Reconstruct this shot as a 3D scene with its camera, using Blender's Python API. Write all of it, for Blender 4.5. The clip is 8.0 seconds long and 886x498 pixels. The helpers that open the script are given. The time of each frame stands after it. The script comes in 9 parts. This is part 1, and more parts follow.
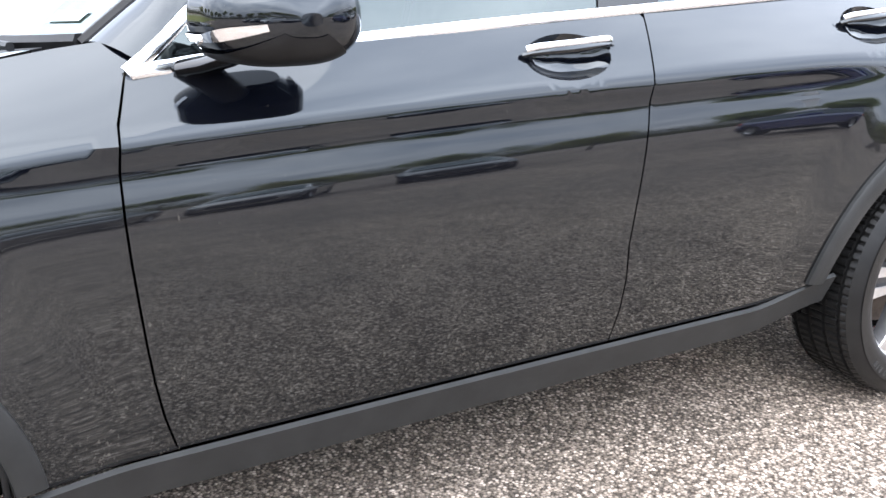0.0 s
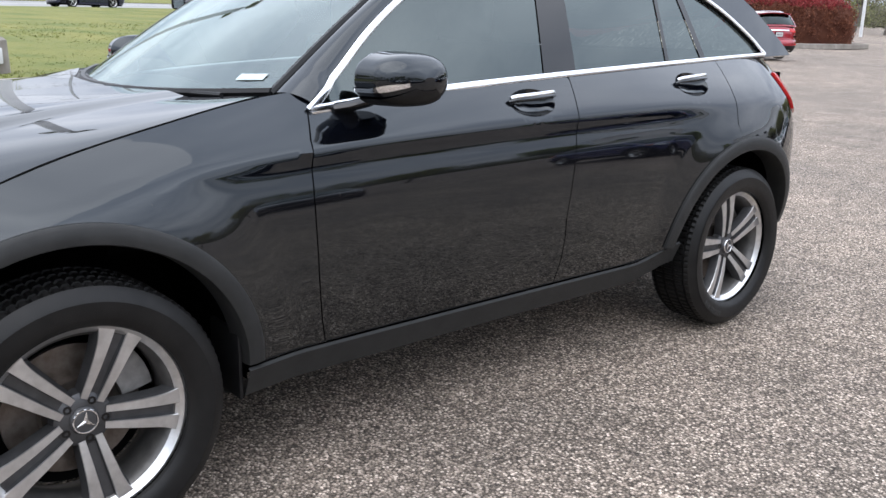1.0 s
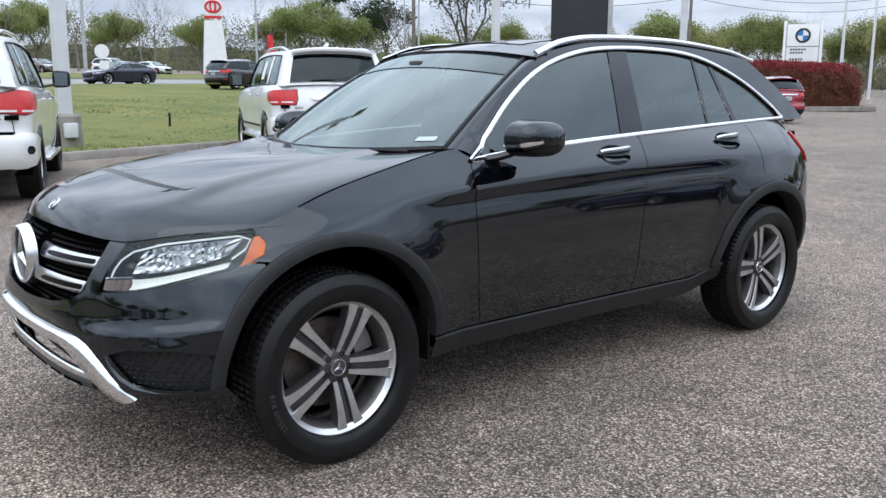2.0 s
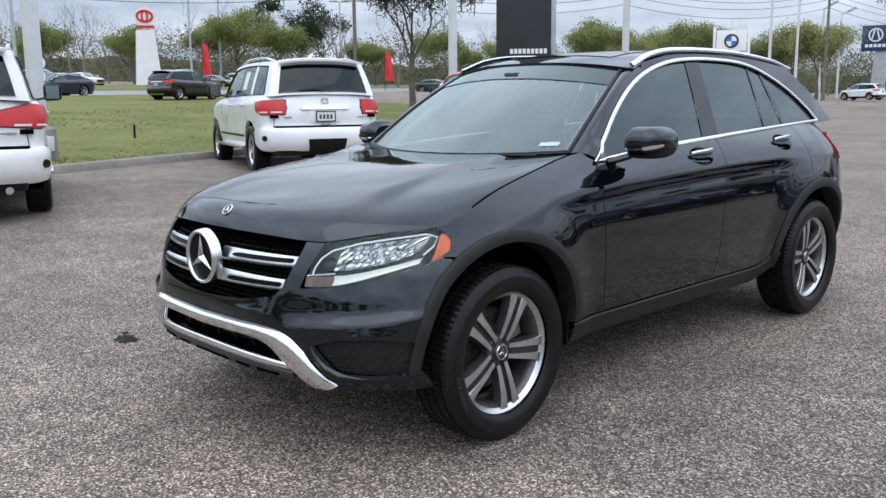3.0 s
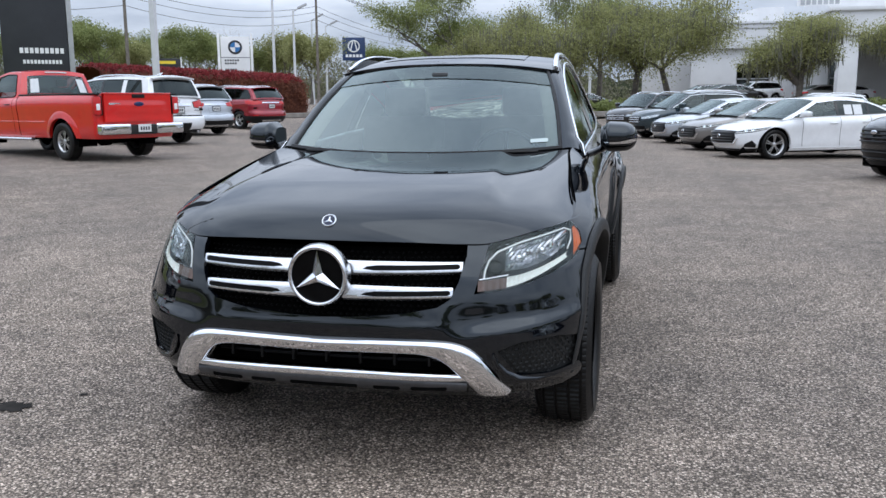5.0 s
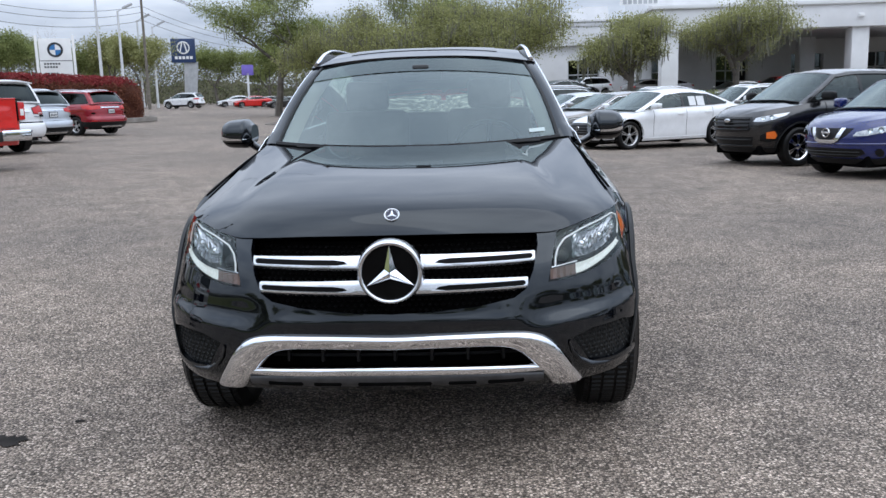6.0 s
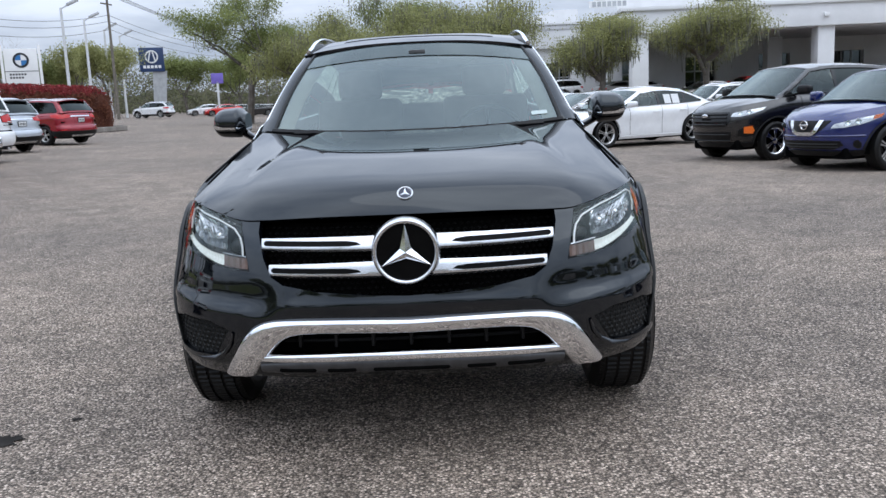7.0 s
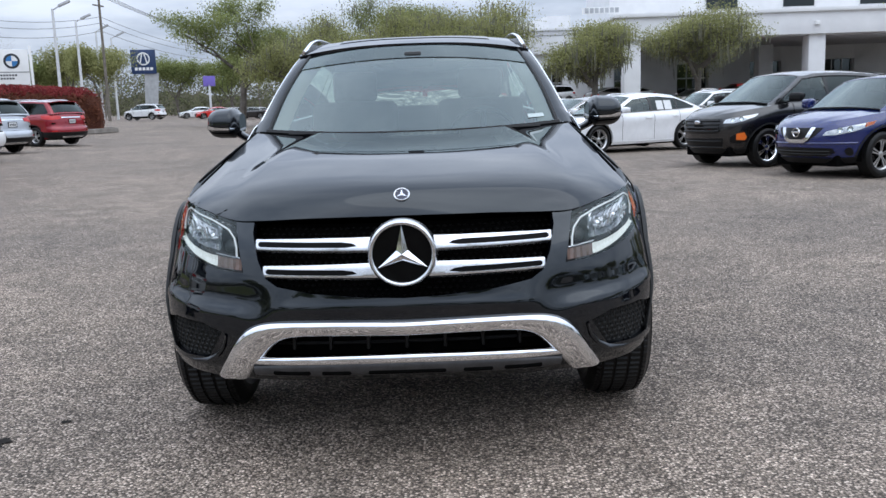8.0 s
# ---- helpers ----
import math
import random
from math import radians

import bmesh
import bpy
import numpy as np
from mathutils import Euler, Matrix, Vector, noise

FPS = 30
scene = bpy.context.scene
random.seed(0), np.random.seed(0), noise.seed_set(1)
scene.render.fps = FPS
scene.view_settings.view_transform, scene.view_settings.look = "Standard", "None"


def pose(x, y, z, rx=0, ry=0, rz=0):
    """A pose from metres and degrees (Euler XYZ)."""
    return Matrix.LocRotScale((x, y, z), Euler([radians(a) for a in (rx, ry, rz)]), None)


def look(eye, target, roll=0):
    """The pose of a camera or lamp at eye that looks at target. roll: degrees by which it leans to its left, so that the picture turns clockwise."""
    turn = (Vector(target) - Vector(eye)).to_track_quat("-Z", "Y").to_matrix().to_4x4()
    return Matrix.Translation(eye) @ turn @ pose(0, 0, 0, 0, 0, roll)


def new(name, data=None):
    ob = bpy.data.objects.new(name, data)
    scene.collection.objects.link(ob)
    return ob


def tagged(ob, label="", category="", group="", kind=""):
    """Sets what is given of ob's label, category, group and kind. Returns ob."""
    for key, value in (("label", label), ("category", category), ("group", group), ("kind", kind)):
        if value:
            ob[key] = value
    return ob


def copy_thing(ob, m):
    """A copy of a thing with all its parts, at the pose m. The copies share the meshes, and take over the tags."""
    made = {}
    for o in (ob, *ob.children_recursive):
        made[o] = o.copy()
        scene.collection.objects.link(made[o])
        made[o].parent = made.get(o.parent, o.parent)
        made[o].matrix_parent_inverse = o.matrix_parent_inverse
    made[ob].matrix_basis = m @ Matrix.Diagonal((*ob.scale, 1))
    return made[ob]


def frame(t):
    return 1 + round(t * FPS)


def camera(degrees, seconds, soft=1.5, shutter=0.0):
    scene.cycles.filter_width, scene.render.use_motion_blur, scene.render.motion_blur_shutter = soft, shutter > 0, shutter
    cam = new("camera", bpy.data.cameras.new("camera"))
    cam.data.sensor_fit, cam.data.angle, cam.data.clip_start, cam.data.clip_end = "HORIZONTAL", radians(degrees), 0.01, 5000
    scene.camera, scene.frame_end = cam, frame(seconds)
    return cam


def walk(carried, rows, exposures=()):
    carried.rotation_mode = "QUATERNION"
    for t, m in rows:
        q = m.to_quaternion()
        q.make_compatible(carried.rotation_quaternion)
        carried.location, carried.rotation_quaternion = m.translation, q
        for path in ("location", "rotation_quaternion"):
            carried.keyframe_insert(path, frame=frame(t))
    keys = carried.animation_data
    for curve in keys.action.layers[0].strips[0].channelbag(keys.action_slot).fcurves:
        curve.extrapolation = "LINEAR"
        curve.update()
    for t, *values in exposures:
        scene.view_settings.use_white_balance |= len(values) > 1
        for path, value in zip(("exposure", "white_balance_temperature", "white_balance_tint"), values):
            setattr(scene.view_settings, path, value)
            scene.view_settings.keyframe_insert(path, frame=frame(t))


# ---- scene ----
cam = camera(54.2, 8.0)
PATH = [
    (0, (2.346, 0.485, 1.24), (0.668, 1.379, 0.618), 0.1),
    (0.5, (2.62, -0.093, 1.294), (1.056, 1.031, 0.756), 1.0),
    (1, (2.952, -0.605, 1.318), (1.479, 0.65, 0.814), 1.3),
    (1.5, (3.218, -1.174, 1.341), (1.728, 0.094, 0.925), 1.0),
    (2, (3.508, -1.656, 1.345), (1.987, -0.407, 0.99), 0.3),
    (2.2, (3.558, -1.837, 1.36), (2.037, -0.586, 1.009), 0.1),
    (3.3, (2.914, -2.781, 1.356), (1.591, -1.319, 1.022), -0.2),
    (3.5, (2.715, -2.938, 1.335), (1.484, -1.397, 1.005), 0.1),
    (4, (2.192, -3.298, 1.361), (1.189, -1.599, 1.034), -0.1),
    (4.5, (1.637, -3.554, 1.383), (0.872, -1.735, 1.053), -0.6),
    (4.7, (1.43, -3.648, 1.355), (0.803, -1.778, 1.024), -0.4),
    (5.8, (0.425, -3.721, 1.335), (0.261, -1.751, 0.991), -1.4),
    (6, (0.307, -3.744, 1.318), (0.214, -1.776, 0.976), -1.6),
    (6.5, (0.17, -3.711, 1.259), (0.135, -1.74, 0.919), -2.2),
    (7, (0.155, -3.668, 1.214), (0.123, -1.696, 0.883), -2.5),
    (7.5, (0.146, -3.651, 1.198), (0.126, -1.677, 0.876), -2.1),
    (8, (0.135, -3.638, 1.201), (0.124, -1.664, 0.88), -2.0),
]
# the phone's exposure and white balance settle as it backs away from the black door
EXPOSURE = [(0.0, 1.82, 6800, 12), (0.5, 1.14, 6750, 12), (1.0, 0.44, 6800, 12), (1.5, 0.18, 6550, 10), (2.2, -0.04, 6500, 10), (3.3, -0.14, 6450, 10), (4.7, -0.24, 6400, 10), (8.0, -0.22, 6400, 10)]
walk(cam, [(t, look(eye, target, roll)) for t, eye, target, roll in PATH], EXPOSURE)

# ---------------------------------------------------------------- sky and sun (overcast)
world = bpy.data.worlds.new("world")
scene.world = world
world.use_nodes = True
wn = world.node_tree
wn.nodes.clear()
w_out = wn.nodes.new("ShaderNodeOutputWorld")
w_bg = wn.nodes.new("ShaderNodeBackground")
w_sky = wn.nodes.new("ShaderNodeTexSky")
w_sky.sky_type = "NISHITA"
w_sky.sun_disc = False
w_sky.sun_elevation = radians(48)
w_sky.sun_rotation = radians(200)
w_sky.air_density, w_sky.dust_density, w_sky.ozone_density = 1.0, 4.0, 1.0
# a closed layer of cloud, dim at the horizon and even higher up
w_co = wn.nodes.new("ShaderNodeTexCoord")
w_sep = wn.nodes.new("ShaderNodeSeparateXYZ")
wn.links.new(w_co.outputs["Generated"], w_sep.inputs["Vector"])
# cloud base as a flat layer overhead: x / (z + c), y / (z + c)
w_den = wn.nodes.new("ShaderNodeMath")
w_den.operation, w_den.inputs[1].default_value = "ADD", 0.16
w_abs = wn.nodes.new("ShaderNodeMath")
w_abs.operation = "ABSOLUTE"
wn.links.new(w_sep.outputs["Z"], w_abs.inputs[0])
wn.links.new(w_abs.outputs["Value"], w_den.inputs[0])
w_xy = []
for axis in ("X", "Y"):
    d = wn.nodes.new("ShaderNodeMath")
    d.operation = "DIVIDE"
    wn.links.new(w_sep.outputs[axis], d.inputs[0])
    wn.links.new(w_den.outputs["Value"], d.inputs[1])
    w_xy.append(d)
w_com = wn.nodes.new("ShaderNodeCombineXYZ")
wn.links.new(w_xy[0].outputs["Value"], w_com.inputs["X"])
wn.links.new(w_xy[1].outputs["Value"], w_com.inputs["Y"])
w_n1 = wn.nodes.new("ShaderNodeTexNoise")
w_n1.inputs["Scale"].default_value, w_n1.inputs["Detail"].default_value, w_n1.inputs["Roughness"].default_value = 1.1, 7, 0.55
wn.links.new(w_com.outputs["Vector"], w_n1.inputs["Vector"])
w_ramp = wn.nodes.new("ShaderNodeValToRGB")
w_ramp.color_ramp.elements[0].position, w_ramp.color_ramp.elements[0].color = 0.34, (3.05, 3.6, 4.58, 1)
w_ramp.color_ramp.elements[1].position, w_ramp.color_ramp.elements[1].color = 0.66, (6.0, 6.6, 7.62, 1)
wn.links.new(w_n1.outputs["Fac"], w_ramp.inputs["Fac"])
w_gain = wn.nodes.new("ShaderNodeMath")
w_gain.operation, w_gain.inputs[1].default_value, w_gain.inputs[2].default_value = "MULTIPLY_ADD", 4.0, 0.90
w_cap = wn.nodes.new("ShaderNodeMath")
w_cap.operation, w_cap.inputs[1].default_value = "MINIMUM", 0.55
wn.links.new(w_abs.outputs["Value"], w_cap.inputs[0])
wn.links.new(w_cap.outputs["Value"], w_gain.inputs[0])
w_mul = wn.nodes.new("ShaderNodeVectorMath")
w_mul.operation = "SCALE"
wn.links.new(w_ramp.outputs["Color"], w_mul.inputs[0])
wn.links.new(w_gain.outputs["Value"], w_mul.inputs["Scale"])
w_mix = wn.nodes.new("ShaderNodeMixRGB")
w_mix.inputs["Fac"].default_value = 0.94
wn.links.new(w_sky.outputs["Color"], w_mix.inputs["Color1"])
wn.links.new(w_mul.outputs["Vector"], w_mix.inputs["Color2"])
wn.links.new(w_mix.outputs["Color"], w_bg.inputs["Color"])
w_bg.inputs["Strength"].default_value = 0.13
wn.links.new(w_bg.outputs["Background"], w_out.inputs["Surface"])

sun_data = bpy.data.lights.new("sun", "SUN")
sun_data.energy, sun_data.angle, sun_data.color = 0.8, radians(70), (1.0, 0.96, 0.9)
sun = new("sun", sun_data)
sun.matrix_world = look((12, -10, 30), (0, 0, 0))


def ground_z(x, y):
    """Height of the lot, which climbs a little towards the road and drops to the other side and before the parked car."""
    u = min(1.0, max(0.0, (x + 6.0) / 10.0))
    return lot_rise(x) - 0.028 * min(1.0, max(0.0, (2.87 - y) / 2.87)) + min(1.15, max(0.0, 0.06 * (y - 42.0))) * u * u * (3 - 2 * u)


def lot_rise(x):
    if x < -12.0:
        return 0.207 + 9.0 * math.tanh((0.0185 * (-12.0 - x) + 0.0215 * max(0.0, -14.0 - x)) / 9.0)
    if x < -0.8:
        return 0.0185 * (-x - 0.8)
    if x > 1.0:
        return -0.4 * math.tanh(0.018 * (x - 1.0) / 0.4)
    return 0.0


# ---------------------------------------------------------------- materials
def material(name):
    m = bpy.data.materials.new(name)
    m.use_nodes = True
    nt = m.node_tree
    return m, nt, nt.nodes["Principled BSDF"]


def noise_node(nt, scale, detail=4.0, rough=0.55, coords="Object"):
    co = nt.nodes.new("ShaderNodeTexCoord")
    n = nt.nodes.new("ShaderNodeTexNoise")
    n.inputs["Scale"].default_value, n.inputs["Detail"].default_value, n.inputs["Roughness"].default_value = scale, detail, rough
    nt.links.new(co.outputs[coords], n.inputs["Vector"])
    return n


def ramp_node(nt, fac, stops):
    r = nt.nodes.new("ShaderNodeValToRGB")
    els = r.color_ramp.elements
    while len(els) < len(stops):
        els.new(0.5)
    for e, (p, c) in zip(els, stops):
        e.position = p
        e.color = (*c, 1) if len(c) == 3 else c
    nt.links.new(fac, r.inputs["Fac"])
    return r


def bump_node(nt, b, height, strength, distance=0.01):
    n = nt.nodes.new("ShaderNodeBump")
    n.inputs["Strength"].default_value, n.inputs["Distance"].default_value = strength, distance
    nt.links.new(height, n.inputs["Height"])
    nt.links.new(n.outputs["Normal"], b.inputs["Normal"])


def varied(name, dark, light, scale, rough=0.7, metal=0.0, bump=0.0, bump_scale=None, coords="Object", coat=0.0, distance=0.01, spec=0.5):
    """A surface whose colour drifts between two tones, with fine relief."""
    m, nt, b = material(name)
    n = noise_node(nt, scale, 6, 0.6, coords)
    r = ramp_node(nt, n.outputs["Fac"], ((0.3, dark), (0.7, light)))
    nt.links.new(r.outputs["Color"], b.inputs["Base Color"])
    b.inputs["Roughness"].default_value, b.inputs["Metallic"].default_value = rough, metal
    b.inputs["Specular IOR Level"].default_value = spec
    if coat:
        b.inputs["Coat Weight"].default_value, b.inputs["Coat Roughness"].default_value = coat, 0.03
    if bump:
        f = noise_node(nt, bump_scale or scale * 6, 5, 0.6, coords)
        bump_node(nt, b, f.outputs["Fac"], bump, distance)
    return m


def car_paint(name, color, rough=0.22, flake=0.0, coat=1.0, dust=0.0):
    """Clear-coated paint, with a film of dust that thickens and thins."""
    m, nt, b = material(name)
    n = noise_node(nt, 5.0, 6, 0.65)
    r = ramp_node(nt, n.outputs["Fac"], ((0.35, color), (0.75, tuple(c * 1.12 + 0.25 * dust for c in color))))
    nt.links.new(r.outputs["Color"], b.inputs["Base Color"])
    b.inputs["Roughness"].default_value = rough
    b.inputs["Metallic"].default_value = flake
    b.inputs["Coat Weight"].default_value, b.inputs["Coat Roughness"].default_value = coat, 0.015
    b.inputs["Specular IOR Level"].default_value = 0.5
    if dust:
        f = noise_node(nt, 900.0, 2, 0.5)
        g = ramp_node(nt, f.outputs["Fac"], ((0.50, (0.030, 0.030, 0.030)), (0.85, (0.055, 0.055, 0.055))))
        nt.links.new(g.outputs["Color"], b.inputs["Coat Roughness"])
    return m


PANES = []


def glass_pane(name, tint, gloss=0.04, rough=0.0):
    """A thin pane: lets tinted light straight through and mirrors at its face."""
    m, nt, b = material(name)
    nt.nodes.remove(b)
    out = nt.nodes["Material Output"]
    t = nt.nodes.new("ShaderNodeBsdfTransparent")
    t.inputs["Color"].default_value = (*tint, 1)
    gl = nt.nodes.new("ShaderNodeBsdfGlossy")
    gl.inputs["Roughness"].default_value = rough
    gl.inputs["Color"].default_value = (0.87, 0.99, 0.98, 1)
    fr = nt.nodes.new("ShaderNodeFresnel")
    fr.inputs["IOR"].default_value = 1.0 + gloss * 14
    mx = nt.nodes.new("ShaderNodeMixShader")
    nt.links.new(fr.outputs["Fac"], mx.inputs["Fac"])
    nt.links.new(t.outputs["BSDF"], mx.inputs[1])
    nt.links.new(gl.outputs["BSDF"], mx.inputs[2])
    nt.links.new(mx.outputs["Shader"], out.inputs["Surface"])
    PANES.append(m)
    return m


def glowing(name, color, strength):
    m, nt, b = material(name)
    b.inputs["Base Color"].default_value = (*color, 1)
    b.inputs["Emission Color"].default_value = (*color, 1)
    b.inputs["Emission Strength"].default_value = strength
    b.inputs["Roughness"].default_value = 0.25
    return m


M_PAINT = car_paint("black_paint", (0.0012, 0.0016, 0.0030), 0.3, 0.0, 1.0, 0.002)
# deep black lacquer with a cool cast in its gloss
paint = M_PAINT.node_tree.nodes["Principled BSDF"].inputs
paint["Coat Weight"].default_value = 0.0
paint["IOR"].default_value = 1.60
paint["Specular Tint"].default_value = (0.92, 0.99, 1.035, 1)
M_PAINT.node_tree.links.new(paint["Coat Roughness"].links[0].from_socket, paint["Roughness"])
# specks of dried road dirt low on the doors and wings, and a brightening film
def dirt_and_brightening(m):
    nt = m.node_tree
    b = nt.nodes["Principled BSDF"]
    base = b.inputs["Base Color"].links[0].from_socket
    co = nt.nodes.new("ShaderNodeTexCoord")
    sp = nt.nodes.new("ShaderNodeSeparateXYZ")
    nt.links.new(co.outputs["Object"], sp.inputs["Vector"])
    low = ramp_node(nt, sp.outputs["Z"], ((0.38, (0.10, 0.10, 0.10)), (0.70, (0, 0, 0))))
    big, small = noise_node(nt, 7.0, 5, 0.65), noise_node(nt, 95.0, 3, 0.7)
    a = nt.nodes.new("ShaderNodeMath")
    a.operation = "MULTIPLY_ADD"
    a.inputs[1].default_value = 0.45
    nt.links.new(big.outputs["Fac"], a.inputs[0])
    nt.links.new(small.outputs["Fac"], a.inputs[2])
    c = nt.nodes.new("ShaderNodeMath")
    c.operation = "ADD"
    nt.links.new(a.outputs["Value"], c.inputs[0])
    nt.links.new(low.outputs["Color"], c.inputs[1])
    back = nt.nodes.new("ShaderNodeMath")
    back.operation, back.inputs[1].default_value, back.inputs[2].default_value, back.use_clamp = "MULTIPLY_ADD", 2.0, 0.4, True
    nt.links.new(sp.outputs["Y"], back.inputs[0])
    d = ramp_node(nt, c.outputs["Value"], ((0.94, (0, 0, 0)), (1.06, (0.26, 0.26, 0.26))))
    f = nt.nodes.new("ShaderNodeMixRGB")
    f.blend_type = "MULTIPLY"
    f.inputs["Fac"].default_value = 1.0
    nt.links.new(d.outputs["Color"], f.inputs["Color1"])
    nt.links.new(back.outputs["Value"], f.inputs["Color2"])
    # dust tint that also brightens the lower doors, painted into the base colour
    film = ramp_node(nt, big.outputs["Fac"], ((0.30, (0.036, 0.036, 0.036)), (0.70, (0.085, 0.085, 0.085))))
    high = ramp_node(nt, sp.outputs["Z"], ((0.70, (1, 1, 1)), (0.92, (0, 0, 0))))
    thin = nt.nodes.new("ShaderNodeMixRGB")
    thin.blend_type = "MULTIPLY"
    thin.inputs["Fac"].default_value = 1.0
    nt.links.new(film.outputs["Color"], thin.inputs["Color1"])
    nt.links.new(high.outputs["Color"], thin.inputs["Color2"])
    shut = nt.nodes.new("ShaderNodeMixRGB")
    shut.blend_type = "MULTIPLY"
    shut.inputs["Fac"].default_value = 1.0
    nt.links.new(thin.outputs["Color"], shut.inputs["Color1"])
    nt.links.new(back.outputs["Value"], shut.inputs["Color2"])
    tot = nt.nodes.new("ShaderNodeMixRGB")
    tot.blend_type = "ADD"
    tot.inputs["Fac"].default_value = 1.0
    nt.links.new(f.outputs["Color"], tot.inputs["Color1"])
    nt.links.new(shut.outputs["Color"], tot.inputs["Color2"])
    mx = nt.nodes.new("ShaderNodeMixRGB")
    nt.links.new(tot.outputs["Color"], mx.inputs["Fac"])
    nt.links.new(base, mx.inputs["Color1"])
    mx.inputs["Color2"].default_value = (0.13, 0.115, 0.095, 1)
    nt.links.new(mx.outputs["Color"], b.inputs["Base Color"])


dirt_and_brightening(M_PAINT)
M_CLAD = varied("grey_plastic", (0.014, 0.0145, 0.0145), (0.022, 0.0225, 0.0225), 14, 0.5, 0, 0.12, 900, spec=0.28)
M_BLACKPL = varied("black_plastic", (0.004, 0.004, 0.0045), (0.010, 0.010, 0.0105), 20, 0.42, 0, 0.1, 700, spec=0.25)
M_GLOSSBLACK = varied("gloss_black", (0.002, 0.002, 0.0025), (0.004, 0.004, 0.0045), 8, 0.06)
M_STUD = varied("grille_black", (0.002, 0.002, 0.002), (0.004, 0.004, 0.004), 30, 0.3, spec=0.08)
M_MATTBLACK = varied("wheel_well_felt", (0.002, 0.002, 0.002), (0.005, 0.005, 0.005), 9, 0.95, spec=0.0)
M_CHROME = varied("chrome", (0.76, 0.77, 0.79), (0.84, 0.85, 0.87), 12, 0.05, 1.0)
M_SATIN = varied("satin_silver", (0.62, 0.63, 0.65), (0.74, 0.75, 0.77), 18, 0.26, 1.0)
M_BRIGHTTRIM = varied("bright_trim", (0.80, 0.81, 0.83), (0.88, 0.89, 0.91), 10, 0.16, 1.0)
M_RUBBER = varied("tyre_rubber", (0.005, 0.005, 0.0052), (0.010, 0.0098, 0.0096), 16, 0.40, 0, 0.12, 260, spec=0.24)
M_ALLOY = varied("machined_alloy", (0.50, 0.50, 0.50), (0.66, 0.66, 0.66), 30, 0.30, 0.9, 0.05, 400)
M_ALLOYDARK = varied("grey_alloy", (0.05, 0.05, 0.052), (0.085, 0.085, 0.088), 22, 0.42, 0.6)
M_BARREL = varied("wheel_barrel", (0.07, 0.068, 0.066), (0.13, 0.125, 0.12), 22, 0.4, 0.6)
M_DISC = varied("brake_disc", (0.09, 0.07, 0.055), (0.22, 0.19, 0.17), 24, 0.4, 0.7)
M_WINDSHIELD = glass_pane("windscreen_glass", (0.56, 0.70, 0.65), 0.085)
M_TINTED = glass_pane("tinted_glass", (0.055, 0.062, 0.064), 0.058)
M_PRIVACY = glass_pane("privacy_glass", (0.016, 0.018, 0.019), 0.05)
M_CLEAR = glass_pane("clear_lens", (0.90, 0.905, 0.90), 0.028)
M_BEIGE = varied("beige_upholstery", (0.30, 0.27, 0.23), (0.40, 0.36, 0.31), 16, 0.75, 0, 0.2, 300)
M_DASH = varied("dashboard_plastic", (0.030, 0.031, 0.032), (0.050, 0.050, 0.052), 30, 0.6, 0, 0.2, 500)
M_AMBER = varied("amber_lens", (0.72, 0.13, 0.02), (0.85, 0.20, 0.03), 60, 0.12, 0, 0.2, 120)
M_REDLENS = varied("red_lens", (0.42, 0.012, 0.014), (0.58, 0.02, 0.02), 40, 0.1, 0, 0.2, 90)
M_DRL = glowing("daytime_light", (0.62, 0.66, 0.65), 0.55)
M_LAMPGREY = varied("lamp_bezel_grey", (0.46, 0.47, 0.49), (0.68, 0.69, 0.71), 30, 0.08, 1.0)
M_LAMPDARK = varied("lamp_housing", (0.020, 0.022, 0.025), (0.05, 0.053, 0.06), 30, 0.2)
M_SMOKE = varied("amber_smoke", (0.13, 0.085, 0.07), (0.24, 0.17, 0.145), 80, 0.2)
M_GUIDE = glowing("light_guide_white", (0.80, 0.84, 0.86), 0.28)
M_NAVYFIELD = varied("badge_navy", (0.006, 0.010, 0.03), (0.01, 0.016, 0.045), 40, 0.2)
M_WHITE = varied("white_enamel", (0.76, 0.76, 0.75), (0.84, 0.84, 0.83), 4, 0.45)
M_PLATE = varied("plate_white", (0.62, 0.63, 0.63), (0.72, 0.73, 0.72), 20, 0.4)
M_STICKER = varied("sticker_paper", (0.36, 0.42, 0.41), (0.46, 0.53, 0.51), 160, 0.3)
M_CALIPER = varied("brake_caliper", (0.14, 0.135, 0.13), (0.24, 0.23, 0.22), 30, 0.5, 0.2)
M_DARKBAR = varied("dark_lettering", (0.03, 0.03, 0.035), (0.05, 0.05, 0.055), 20, 0.5)

# ---------------------------------------------------------------- mesh tools
def mesh_of(name, bm, mat, smooth=True):
    me = bpy.data.meshes.new(name)
    bm.normal_update()
    bm.to_mesh(me)
    bm.free()
    for m in (mat if isinstance(mat, (list, tuple)) else [mat]):
        me.materials.append(m)
    if smooth:
        for p in me.polygons:
            p.use_smooth = True
        me.set_sharp_from_angle(angle=radians(smooth if smooth is not True else 38))
    return me


def part(name, bm, mat, parent, label="", smooth=True, at=None):
    """One mesh object under a thing or under a part."""
    if mat in PANES:
        # panes face outwards
        bm.normal_update()
        if sum((f.calc_center_median() - Vector((0, 2.0, 0.8))).dot(f.normal) * f.calc_area() for f in bm.faces) < 0:
            bmesh.ops.reverse_faces(bm, faces=bm.faces[:])
    ob = new(name, mesh_of(name, bm, mat, smooth))
    ob.parent = parent
    if at is not None:
        ob.matrix_local = at
    if label:
        tagged(ob, label)
    return ob


